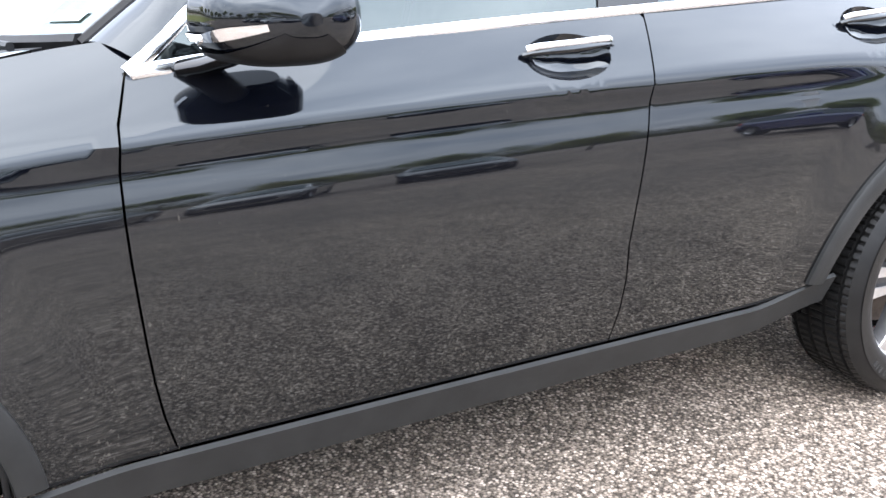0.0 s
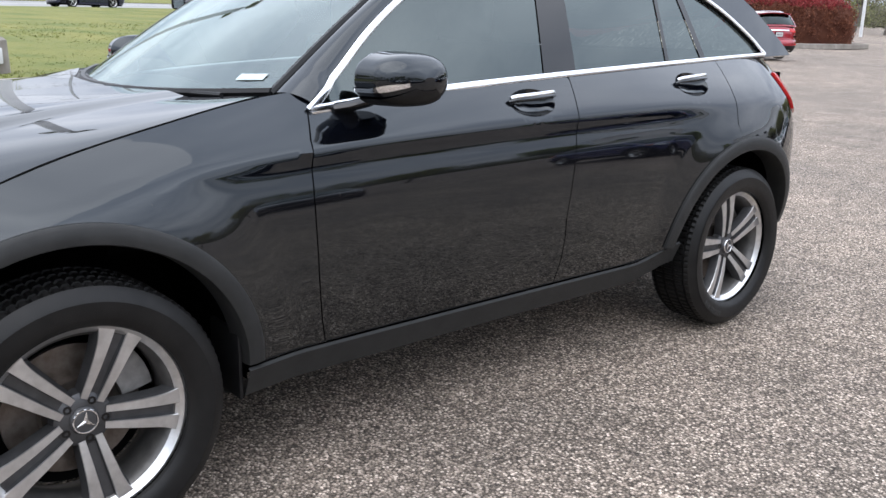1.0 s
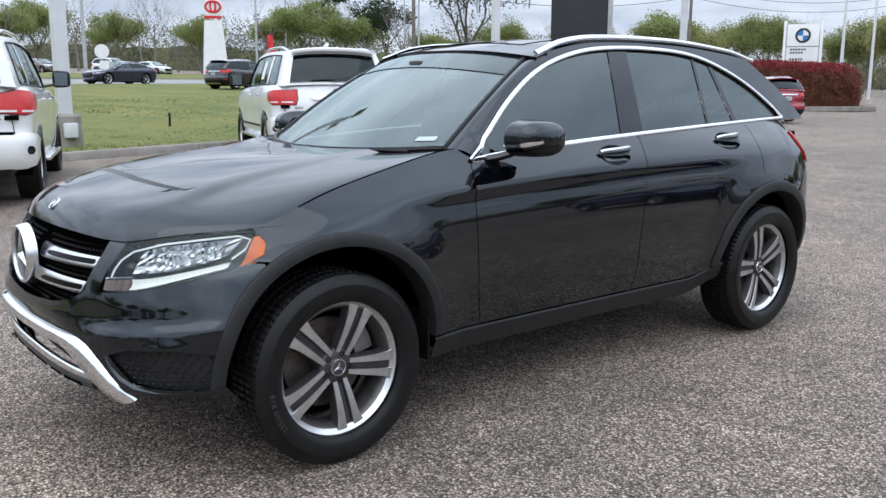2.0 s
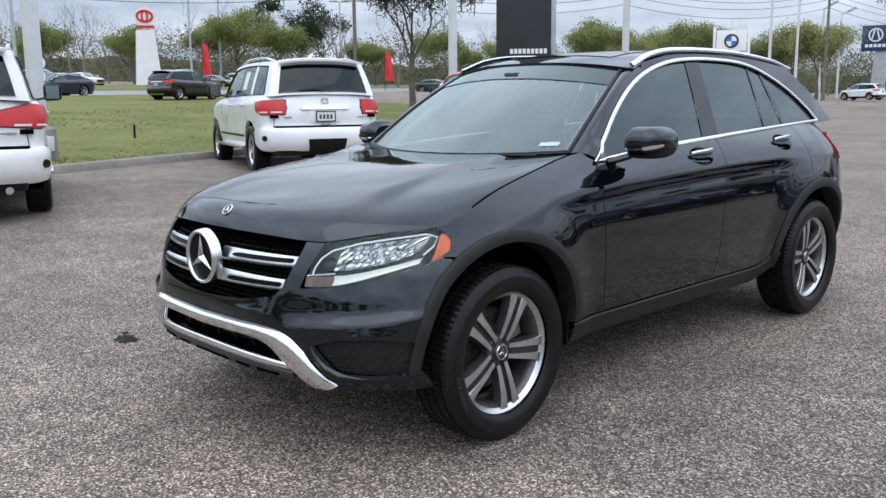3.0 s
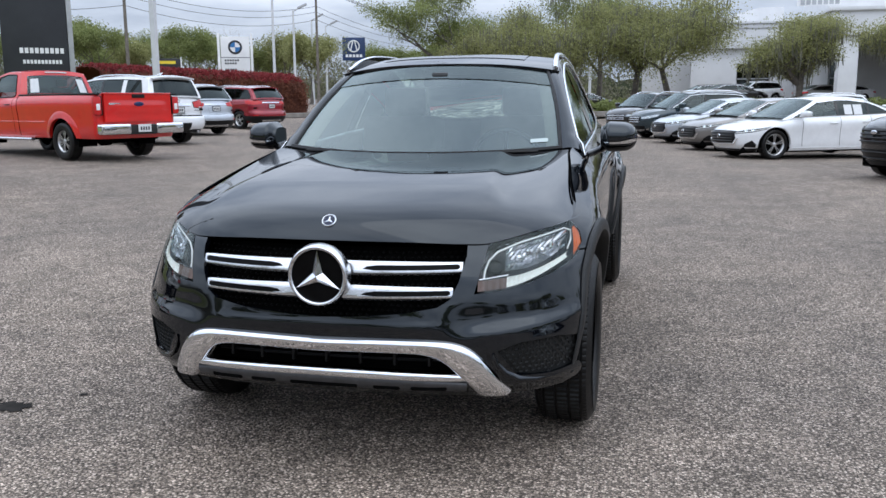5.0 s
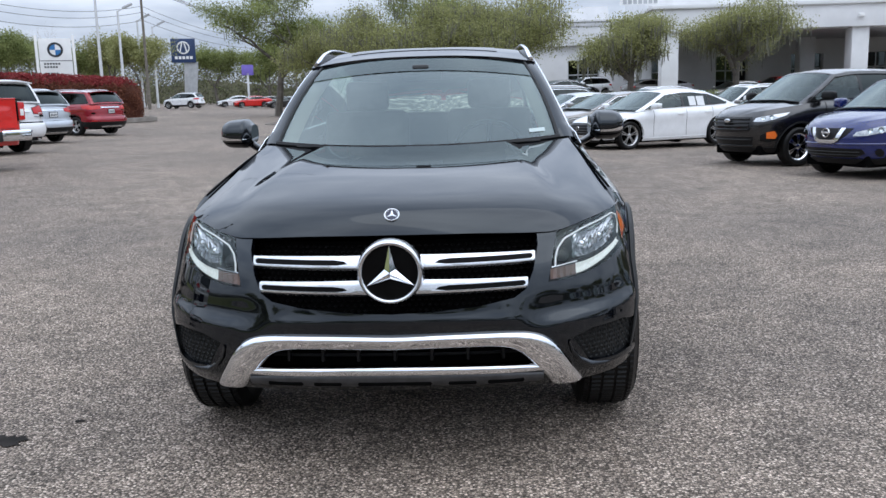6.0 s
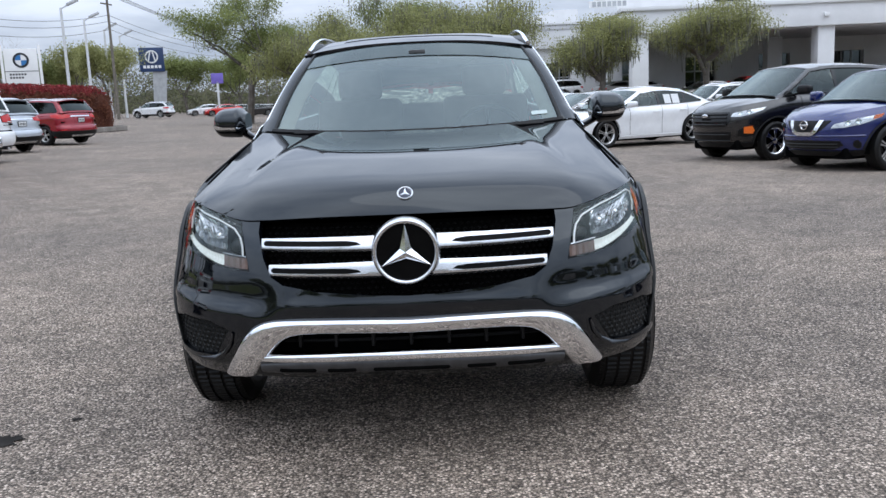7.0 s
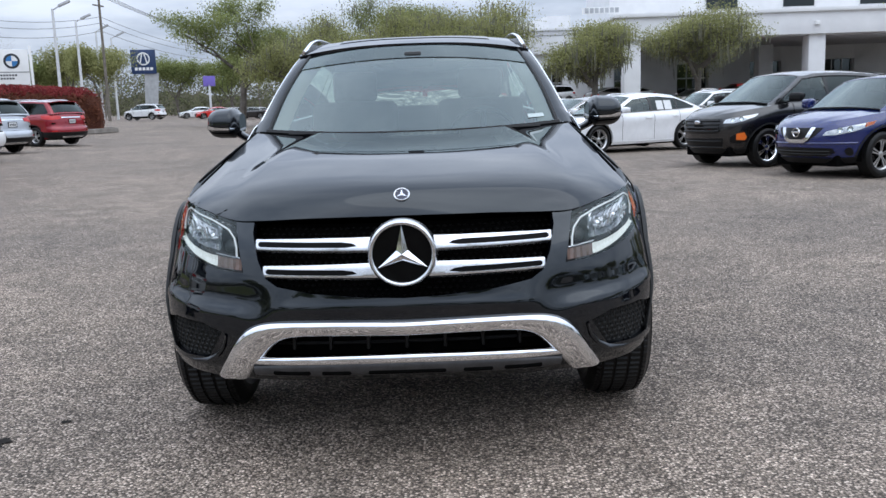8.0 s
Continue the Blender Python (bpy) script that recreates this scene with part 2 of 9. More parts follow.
def share(name, me, parent, at=None):
    ob = new(name, me)
    ob.parent = parent
    if at is not None:
        ob.matrix_local = at
    return ob


def thing(name, label, category, at, group="", kind=""):
    ob = new(name)
    ob.empty_display_size = 0.2
    ob.matrix_world = at
    return tagged(ob, label, category, group, kind)


def solid(name, bm, mat, label, category, at=None, group="", kind="", smooth=True):
    """A thing that is one mesh."""
    ob = new(name, mesh_of(name, bm, mat, smooth))
    if at is not None:
        ob.matrix_world = at
    return tagged(ob, label, category, group, kind)


def curve(*knots):
    """A smooth function through (t, value) knots, level beyond its ends."""
    ts, vs = [k[0] for k in knots], [k[1] for k in knots]
    n = len(ts)
    d = []
    for i in range(n):
        a, b = max(i - 1, 0), min(i + 1, n - 1)
        d.append((vs[b] - vs[a]) / (ts[b] - ts[a]))

    def f(t):
        if t <= ts[0]:
            return vs[0]
        if t >= ts[-1]:
            return vs[-1]
        i = 0
        while t > ts[i + 1]:
            i += 1
        h = ts[i + 1] - ts[i]
        u = (t - ts[i]) / h
        return ((1 + 2 * u) * (1 - u) ** 2 * vs[i] + u * (1 - u) ** 2 * h * d[i]
                + u * u * (3 - 2 * u) * vs[i + 1] + u * u * (u - 1) * h * d[i + 1])
    return f


def smooth01(a, b, t):
    u = min(1.0, max(0.0, (t - a) / (b - a)))
    return u * u * (3 - 2 * u)


def grid(nu, nv, f, bm=None, closed=False):
    """A sheet of nu x nv cells; f(u, v) gives the place."""
    bm = bm or bmesh.new()
    rows = [[bm.verts.new(f(i / nu, j / nv)) for j in range(nv + 1)] for i in range(nu + (0 if closed else 1))]
    for i in range(nu):
        a, b = rows[i], rows[(i + 1) % len(rows)]
        for j in range(nv):
            bm.faces.new((a[j], b[j], b[j + 1], a[j + 1]))
    return bm


def inside(poly, a, b):
    hit = False
    for (a0, b0), (a1, b1) in zip(poly, poly[1:] + poly[:1]):
        if (b0 > b) != (b1 > b) and a < (a1 - a0) * (b - b0) / (b1 - b0) + a0:
            hit = not hit
    return hit


def cut(bm, poly, axes=(1, 2), keep=True, pad=0.06):
    """Cut a sheet along a polygon drawn in two of its axes, and keep what lies inside it, or outside."""
    i, j = axes
    lo = [min(p[k] for p in poly) - pad for k in (0, 1)]
    hi = [max(p[k] for p in poly) + pad for k in (0, 1)]
    for (a0, b0), (a1, b1) in zip(poly, poly[1:] + poly[:1]):
        length = math.hypot(a1 - a0, b1 - b0)
        if length < 1e-6:
            continue
        l0 = (min(a0, a1) - pad, min(b0, b1) - pad)
        l1 = (max(a0, a1) + pad, max(b0, b1) + pad)
        near = [f for f in bm.faces if l0[0] < f.calc_center_median()[i] < l1[0] and l0[1] < f.calc_center_median()[j] < l1[1]]
        if not near:
            continue
        co, no = [0, 0, 0], [0, 0, 0]
        co[i], co[j] = a0, b0
        no[i], no[j] = (b1 - b0) / length, -(a1 - a0) / length
        geom = list({v for f in near for v in f.verts}) + list({e for f in near for e in f.edges}) + near
        bmesh.ops.bisect_plane(bm, geom=geom, dist=1e-5, plane_co=co, plane_no=no)
    gone = [f for f in bm.faces if inside(poly, f.calc_center_median()[i], f.calc_center_median()[j]) != keep]
    bmesh.ops.delete(bm, geom=gone, context="FACES")
    return bm


def flange(bm, depth=0.018):
    """Turn the open edges of a sheet inwards, so that the panel shows its thickness."""
    bm.normal_update()
    rim = [e for e in bm.edges if e.is_boundary]
    back = {v: v.normal.copy() for e in rim for v in e.verts}
    made = bmesh.ops.extrude_edge_only(bm, edges=rim)["geom"]
    for v in made:
        if isinstance(v, bmesh.types.BMVert):
            v.tag = True
    for e in rim:
        for v in e.verts:
            for e2 in v.link_edges:
                o = e2.other_vert(v)
                if o.tag and (o.co - v.co).length < 1e-7:
                    o.co = v.co - back[v] * depth
                    o.tag = False
    return bm


def mirrored(bm):
    """A copy of the mesh on the other side of the car."""
    b2 = bm.copy()
    for v in b2.verts:
        v.co.x = -v.co.x
    bmesh.ops.reverse_faces(b2, faces=b2.faces[:])
    return b2


def box(sx, sy, sz, at=(0, 0, 0), bevel=0.0, bm=None, seg=2, rot=None):
    b = bmesh.new()
    bmesh.ops.create_cube(b, size=1)
    for v in b.verts:
        v.co = Vector((v.co.x * sx, v.co.y * sy, v.co.z * sz))
    if bevel:
        bmesh.ops.bevel(b, geom=b.edges[:], offset=bevel, segments=seg, profile=0.6, affect="EDGES")
    m = Matrix.Translation(at)
    if rot is not None:
        m = m @ rot
    bmesh.ops.transform(b, matrix=m, verts=b.verts[:])
    return merged(bm, b)


def merged(bm, b):
    if bm is None:
        return b
    me = bpy.data.meshes.new("tmp")
    b.to_mesh(me)
    b.free()
    bm.from_mesh(me)
    bpy.data.meshes.remove(me)
    return bm


def tube(path, radius, seg=8, bm=None, cap=True, flat=1.0):
    """A tube along points; radius may be one number or one for each point."""
    bm = bm or bmesh.new()
    path = [Vector(p) for p in path]
    rad = radius if isinstance(radius, (list, tuple)) else [radius] * len(path)
    rings, up = [], Vector((0.0, 0.0, 1.0))
    for k, p in enumerate(path):
        d = (path[min(k + 1, len(path) - 1)] - path[max(k - 1, 0)]).normalized()
        if abs(d.z) > 0.95:
            up = Vector((0.0, 1.0, 0.0)) if k == 0 else up
        a = d.cross(up)
        a = a.normalized() if a.length > 1e-4 else Vector((1, 0, 0))
        b = a.cross(d)
        rings.append([bm.verts.new(p + (a * math.cos(w) + b * math.sin(w) * flat) * rad[k]) for w in [2 * math.pi * s / seg for s in range(seg)]])
    for r0, r1 in zip(rings, rings[1:]):
        for s in range(seg):
            bm.faces.new((r0[s], r0[(s + 1) % seg], r1[(s + 1) % seg], r1[s]))
    if cap:
        bm.faces.new(rings[0][::-1])
        bm.faces.new(rings[-1])
    return bm


def ribbon(path, out, width, thick, bm=None):
    """A flat strip with thickness along points; out(k) is the way it faces."""
    bm = bm or bmesh.new()
    path = [Vector(p) for p in path]
    rings = []
    for k, p in enumerate(path):
        d = (path[min(k + 1, len(path) - 1)] - path[max(k - 1, 0)]).normalized()
        o = out(k).normalized()
        s = d.cross(o).normalized()
        w = width(k / (len(path) - 1)) if callable(width) else width
        prof = ((-0.5, 0.0), (-0.49, 0.45), (-0.40, 0.78), (-0.22, 0.95), (0.0, 1.0), (0.22, 0.95), (0.40, 0.78), (0.49, 0.45), (0.5, 0.0))
        rings.append([bm.verts.new(p + s * (w * a) + o * (thick * b)) for a, b in prof])
    n = len(rings[0])
    for r0, r1 in zip(rings, rings[1:]):
        for s in range(n):
            bm.faces.new((r0[s], r0[(s + 1) % n], r1[(s + 1) % n], r1[s]))
    bm.faces.new(rings[0][::-1])
    bm.faces.new(rings[-1])
    bmesh.ops.recalc_face_normals(bm, faces=bm.faces[:])
    return bm


def lathe(profile, seg, axis="X", bm=None, closed=False):
    """Turn a profile of (along, radius) about an axis."""
    bm = bm or bmesh.new()
    rows = []
    for s in range(seg):
        w = 2 * math.pi * s / seg
        row = []
        for a, r in profile:
            p = (a, r * math.cos(w), r * math.sin(w)) if axis == "X" else (r * math.cos(w), r * math.sin(w), a)
            row.append(bm.verts.new(p))
        rows.append(row)
    n = len(profile)
    for s in range(seg):
        r0, r1 = rows[s], rows[(s + 1) % seg]
        for k in range(n if closed else n - 1):
            bm.faces.new((r0[k], r0[(k + 1) % n], r1[(k + 1) % n], r1[k]))
    return bm


def plate(poly, f, depth, bm=None, back=True):
    """A flat-sided plate: the outline's points are placed by f(a, b, d), d going inwards."""
    bm = bm or bmesh.new()
    front = [bm.verts.new(f(a, b, 0.0)) for a, b in poly]
    rear = [bm.verts.new(f(a, b, depth)) for a, b in poly]
    bm.faces.new(front)
    if back:
        bm.faces.new(rear[::-1])
    for k in range(len(poly)):
        k2 = (k + 1) % len(poly)
        bm.faces.new((front[k], rear[k], rear[k2], front[k2]))
    bmesh.ops.recalc_face_normals(bm, faces=bm.faces[:])
    return bm


def circle(a, b, r, n=28, squash=1.0, start=0.0):
    return [(a + r * math.cos(start + 2 * math.pi * k / n), b + squash * r * math.sin(start + 2 * math.pi * k / n)) for k in range(n)]


# ---------------------------------------------------------------- ground
def asphalt_material():
    """Worn asphalt with its light stones laid bare."""
    m, nt, b = material("worn_asphalt")
    co = nt.nodes.new("ShaderNodeTexCoord")
    cells = []
    for scale in (112.0, 250.0):
        v = nt.nodes.new("ShaderNodeTexVoronoi")
        v.inputs["Scale"].default_value = scale
        v.inputs["Randomness"].default_value = 1.0
        nt.links.new(co.outputs["Object"], v.inputs["Vector"])
        cells.append(v)
    sep = nt.nodes.new("ShaderNodeSeparateColor")
    nt.links.new(cells[0].outputs["Color"], sep.inputs["Color"])
    sep2 = nt.nodes.new("ShaderNodeSeparateColor")
    nt.links.new(cells[1].outputs["Color"], sep2.inputs["Color"])
    stone = ramp_node(nt, sep.outputs["Red"], ((0.0, (0.018, 0.016, 0.014)), (0.30, (0.085, 0.076, 0.064)), (0.58, (0.205, 0.184, 0.155)), (0.84, (0.35, 0.316, 0.272)), (1.0, (0.66, 0.615, 0.545))))
    fine = ramp_node(nt, sep2.outputs["Green"], ((0.0, (0.05, 0.045, 0.038)), (0.5, (0.17, 0.152, 0.128)), (1.0, (0.45, 0.41, 0.35))))
    mix = nt.nodes.new("ShaderNodeMixRGB")
    mix.inputs["Fac"].default_value = 0.26
    nt.links.new(stone.outputs["Color"], mix.inputs["Color1"])
    nt.links.new(fine.outputs["Color"], mix.inputs["Color2"])
    # dark binder between the stones
    edge = ramp_node(nt, cells[0].outputs["Distance"], ((0.40, (1, 1, 1)), (0.72, (0.30, 0.29, 0.28))))
    mul = nt.nodes.new("ShaderNodeMixRGB")
    mul.blend_type = "MULTIPLY"
    mul.inputs["Fac"].default_value = 1.0
    nt.links.new(mix.outputs["Color"], mul.inputs["Color1"])
    nt.links.new(edge.outputs["Color"], mul.inputs["Color2"])
    # broad drift of wear and old wet patches
    last = mul
    for scale, lo, hi in ((0.30, (1.02, 0.97, 0.95), (1.58, 1.46, 1.37)), (2.2, (0.84, 0.82, 0.82), (1.21, 1.17, 1.17)), (9.0, (0.88, 0.88, 0.88), (1.12, 1.12, 1.12))):
        n = noise_node(nt, scale, 4, 0.6)
        r = ramp_node(nt, n.outputs["Fac"], ((0.32, lo), (0.68, hi)))
        k = nt.nodes.new("ShaderNodeMixRGB")
        k.blend_type = "MULTIPLY"
        k.inputs["Fac"].default_value = 1.0
        nt.links.new(last.outputs["Color"], k.inputs["Color1"])
        nt.links.new(r.outputs["Color"], k.inputs["Color2"])
        last = k
    # thin cracks
    crack = nt.nodes.new("ShaderNodeTexVoronoi")
    crack.feature = "DISTANCE_TO_EDGE"
    crack.inputs["Scale"].default_value = 0.30
    warp = noise_node(nt, 1.6, 5, 0.65)
    wm = nt.nodes.new("ShaderNodeMixRGB")
    wm.inputs["Fac"].default_value = 0.30
    nt.links.new(co.outputs["Object"], wm.inputs["Color1"])
    nt.links.new(warp.outputs["Color"], wm.inputs["Color2"])
    nt.links.new(wm.outputs["Color"], crack.inputs["Vector"])
    cr = ramp_node(nt, crack.outputs["Distance"], ((0.0, (0.62, 0.60, 0.58)), (0.0035, (1, 1, 1))))
    k = nt.nodes.new("ShaderNodeMixRGB")
    k.blend_type = "MULTIPLY"
    k.inputs["Fac"].default_value = 0.75
    nt.links.new(last.outputs["Color"], k.inputs["Color1"])
    nt.links.new(cr.outputs["Color"], k.inputs["Color2"])
    nt.links.new(k.outputs["Color"], b.inputs["Base Color"])
    b.inputs["Roughness"].default_value = 0.85
    b.inputs["Specular IOR Level"].default_value = 0.3
    hgt = nt.nodes.new("ShaderNodeMath")
    hgt.operation = "MULTIPLY_ADD"
    hgt.inputs[1].default_value, hgt.inputs[2].default_value = -1.0, 1.0
    nt.links.new(cells[0].outputs["Distance"], hgt.inputs[0])
    bump_node(nt, b, hgt.outputs["Value"], 1.0, 0.006)
    return m


M_ASPHALT = asphalt_material()
M_CONCRETE = varied("kerb_concrete", (0.15, 0.13, 0.11), (0.30, 0.275, 0.245), 2.2, 0.9, 0, 0.4, 60)
M_ROAD = varied("road_asphalt", (0.20, 0.20, 0.195), (0.27, 0.265, 0.255), 0.6, 0.9, 0, 0.3, 60)
M_GRASS = varied("grass_ground", (0.072, 0.096, 0.011), (0.165, 0.155, 0.034), 0.45, 0.95, 0, 0.6, 20, distance=0.04)
M_BLADE = varied("grass_blades", (0.088, 0.118, 0.014), (0.195, 0.185, 0.046), 0.45, 0.8)
M_LINE = varied("worn_line_paint", (0.40, 0.39, 0.36), (0.58, 0.57, 0.54), 3.0, 0.8)
M_DIRT = varied("oil_stain", (0.010, 0.0095, 0.009), (0.035, 0.032, 0.029), 9.0, 0.9, spec=0.05)

KERB = Vector((-11.9, 3.5, 0))
ROW = Vector((-0.33, 0.944, 0))
OUT = Vector((-0.944, -0.33, 0))


def lot(t, d, lift=0.0):
    """A place t metres along the kerb and d metres beyond it."""
    p = KERB + ROW * t + OUT * d
    p.z = ground_z(p.x, p.y) + lift
    return p


xs = [-900, -500, -300, -200, -140, -100, -70, -50, -40, -30, -24, -20, -17, -15, -14, -13, -12, -11, -10, -8, -6, -4, -2, -0.8, 0, 1, 2, 4, 6, 8, 10, 14, 20, 30, 50, 90, 160, 300, 600, 900]
ys = [-900, -400, -200, -100, -60, -30, -15, -8, -4, -2, 0, 2, 4, 8, 15, 30, 42, 48, 54, 61.2, 70, 80, 110, 150, 220, 400, 900]
bm = bmesh.new()
rows = [[bm.verts.new((x, y, ground_z(x, y))) for y in ys] for x in xs]
for a, b in zip(rows, rows[1:]):
    for j in range(len(ys) - 1):
        bm.faces.new((a[j], b[j], b[j + 1], a[j + 1]))
ground = solid("ground", bm, M_ASPHALT, "worn grey-brown asphalt lot with exposed stones", "ground", kind="structure", smooth=60)


def stain(x, y, r, seed):
    rnd = random.Random(seed)
    b = bmesh.new()
    c = b.verts.new((x, y, ground_z(x, y) + 0.004))
    ring = [b.verts.new((x + r * (0.6 + 0.6 * rnd.random()) * math.cos(a) * 1.3, y + r * (0.6 + 0.6 * rnd.random()) * math.sin(a), ground_z(x, y) + 0.004)) for a in [2 * math.pi * k / 22 for k in range(22)]]
    for k in range(22):
        b.faces.new((c, ring[k], ring[(k + 1) % 22]))
    return b


for x, y, r, sd in ((-1.66, -0.48, 0.075, 1), (-1.78, -0.43, 0.022, 2), (-1.45, -0.25, 0.018, 3)):
    solid("oil_stain", stain(x, y, r, sd), M_DIRT, "dark oil spot on the asphalt", "stain", group="oil spots", kind="structure")

# grass verge behind the kerb, road and the far verge
def strip(t0, t1, d0, d1, lift, nt_=60, nd=24):
    return grid(nt_, nd, lambda u, v: lot(t0 + (t1 - t0) * u, d0 + (d1 - d0) * v, lift + (0.03 * noise.noise(lot(t0 + (t1 - t0) * u, d0 + (d1 - d0) * v) * 0.25) if 0.02 < v < 0.98 else 0)))


verge = solid("grass_verge", strip(-70, 34, 0.16, 31.5, 0.11), M_GRASS, "patchy green lawn between the lot and the road", "grass", kind="structure")
solid("grass_verge", strip(-160, 260, 43.5, 62, 0.06), M_GRASS, "dry green verge beyond the road", "grass", kind="structure")
solid("road", strip(-160, 260, 32, 43.2, 0.03, 60, 4), M_ROAD, "pale two-lane road beyond the lawn", "road", kind="structure")
bm = grid(60, 1, lambda u, v: lot(-160 + 420 * u, 37.5 + 0.25 * v, 0.045))
solid("road_line", bm, M_LINE, "worn centre line of the road", "road marking", kind="structure")
# kerb, cast in lengths
piece = None
for k in range(36):
    t = -70 + 3.0 * k
    a, b = lot(t + 0.008, 0), lot(t + 2.992, 0)
    bm = bmesh.new()
    prof = ((-0.02, 0.0), (0.0, 0.10), (0.03, 0.135), (0.16, 0.14), (0.16, -0.1))
    r0 = [bm.verts.new(a + OUT * p + Vector((0, 0, q))) for p, q in prof]
    r1 = [bm.verts.new(b + OUT * p + Vector((0, 0, q))) for p, q in prof]
    for i in range(5):
        bm.faces.new((r0[i], r0[(i + 1) % 5], r1[(i + 1) % 5], r1[i]))
    bm.faces.new(r0[::-1])
    bm.faces.new(r1)
    bmesh.ops.recalc_face_normals(bm, faces=bm.faces[:])
    if piece is None:
        piece = solid("kerb", bm, M_CONCRETE, "weathered concrete kerb along the lawn", "kerb", kind="structure")
    else:
        part("kerb_stone", bm, M_CONCRETE, piece)

# blades of grass on the nearer lawn
rnd = random.Random(7)
vs, fs = [], []
for _ in range(10000):
    t, d = rnd.uniform(-9, 26), 0.25 + 16 * rnd.random() ** 1.8
    p = lot(t, d, 0.10)
    h = rnd.uniform(0.02, 0.042) * (1.3 if noise.noise(p * 0.4) > 0.1 else 0.9)
    for q in range(3):
        a = rnd.uniform(0, 6.28)
        w = 0.012
        o = Vector((rnd.uniform(-0.05, 0.05), rnd.uniform(-0.05, 0.05), 0))
        lean = Vector((math.cos(a), math.sin(a), 0)) * h * 0.5
        n = len(vs)
        vs += [p + o + Vector((w * math.sin(a), -w * math.cos(a), 0)), p + o - Vector((w * math.sin(a), -w * math.cos(a), 0)), p + o + lean + Vector((0, 0, h))]
        fs.append((n, n + 1, n + 2))
me = bpy.data.meshes.new("grass")
me.from_pydata(vs, [], fs)
me.materials.append(M_BLADE)
tagged(new("grass", me), "short green and straw-coloured grass blades", "grass", kind="stuff")

# ---------------------------------------------------------------- the black SUV: its surfaces
# Its own frame: x to its left, y from the nose to the tail (front axle at 0), z up.
HUB_F, HUB_R, HUB_Z = 0.0, 2.873, 0.36
crease_z = curve((-0.9, 0.70), (-0.33, 0.775), (0.0, 0.875), (0.285, 0.934), (0.67, 0.963), (1.18, 0.984), (2.0, 1.004), (2.66, 1.012), (3.8, 1.0))
crease_x = curve((-0.8, 0.885), (0.0, 0.897), (0.7, 0.888), (1.8, 0.882), (2.6, 0.885), (2.9, 0.892), (3.5, 0.875))
top_z = curve((-0.6, 0.82), (-0.31, 0.888), (0.0, 0.985), (0.3, 1.055), (0.6, 1.112), (0.8, 1.128), (1.82, 1.152), (3.3, 1.21), (3.8, 1.2))
top_x = curve((-0.6, 0.86), (-0.31, 0.868), (0.0, 0.812), (0.3, 0.776), (0.6, 0.746), (0.8, 0.765), (1.82, 0.785), (3.3, 0.70), (3.8, 0.66))
belt_z = curve((0.6, 1.060), (0.71, 1.069), (1.2, 1.112), (1.82, 1.148), (2.5, 1.178), (3.3, 1.207), (3.7, 1.215))
nose_y = curve((0.20, -0.66), (0.30, -0.77), (0.38, -0.815), (0.50, -0.838), (0.62, -0.832), (0.72, -0.812), (0.80, -0.775), (0.86, -0.728), (0.92, -0.66), (1.05, -0.45))
tail_y = curve((0.25, 3.66), (0.5, 3.79), (0.8, 3.79), (1.0, 3.75), (1.25, 3.66))


def slope_table(*knots):
    s = curve(*knots)
    out, x = [0.0], 0.0
    for k in range(160):
        x -= s(-(k + 0.5) * 0.005) * 0.005
        out.append(x)
    return out


PLAIN = slope_table((-0.70, 0.34), (-0.58, 0.24), (-0.42, 0.10), (-0.26, 0.02), (-0.17, -0.06), (-0.08, -0.2), (0.0, -0.34))
CREASED = slope_table((-0.70, 0.34), (-0.58, 0.24), (-0.42, 0.10), (-0.26, 0.015), (-0.17, -0.045), (-0.125, -0.10), (-0.085, -0.20), (-0.055, -0.22), (-0.042, 0.02), (-0.035, 0.09), (0.0, 0.10))


def flank(y, z):
    """Half width of the body side before its ends are rounded."""
    zc, k = crease_z(y), smooth01(0.18, 0.62, y) * (1 - smooth01(2.3, 2.75, y))
    xc = crease_x(y)
    q = z - zc
    if q <= 0:
        i = min(-q / 0.005, 158.0)
        n, fr = int(i), i - int(i)
        a = PLAIN[n] * (1 - fr) + PLAIN[n + 1] * fr
        b = CREASED[n] * (1 - fr) + CREASED[n + 1] * fr
        x = xc + a * (1 - k) + b * k
    else:
        u = q / (top_z(y) - zc)
        x = xc + (top_x(y) - xc) * (0.72 * u + 0.28 * u * u)
    for hub in (HUB_F, HUB_R):
        r = math.hypot(y - hub, z - HUB_Z)
        x += 0.020 * (1 - smooth01(0.44, 0.66, r)) * (1 if z > 0.3 else 0.6)
    return x


def body_x(y, z):
    x = flank(max(y, -0.35), z)
    if y < 0.0:
        u = min(1.0, y / nose_y(z))
        n = 3.0 - 0.45 * smooth01(0.50, 0.70, z)
        x *= max(0.0, 1 - u ** n) ** (1 / n)
    if y > 2.95:
        u = min(1.0, (y - 2.95) / (tail_y(z) - 2.95))
        x *= max(0.0, 1 - u ** 2.7) ** 0.37
    return x


def body_y(x, z):
    """The nose's y at a place across the car."""
    lo, hi = nose_y(z), 0.0
    for _ in range(26):
        mid = (lo + hi) / 2
        if body_x(mid, z) < abs(x):
            lo = mid
        else:
            hi = mid
    return (lo + hi) / 2


def skin(y, z, lift=0.0):
    """A place on the flank, lifted off it."""
    e = 0.004
    dy = (body_x(y + e, z) - body_x(y - e, z)) / (2 * e)
    dz = (body_x(y, z + e) - body_x(y, z - e)) / (2 * e)
    n = Vector((1, -dy, -dz)).normalized()
    return Vector((body_x(y, z), y, z)) + n * lift


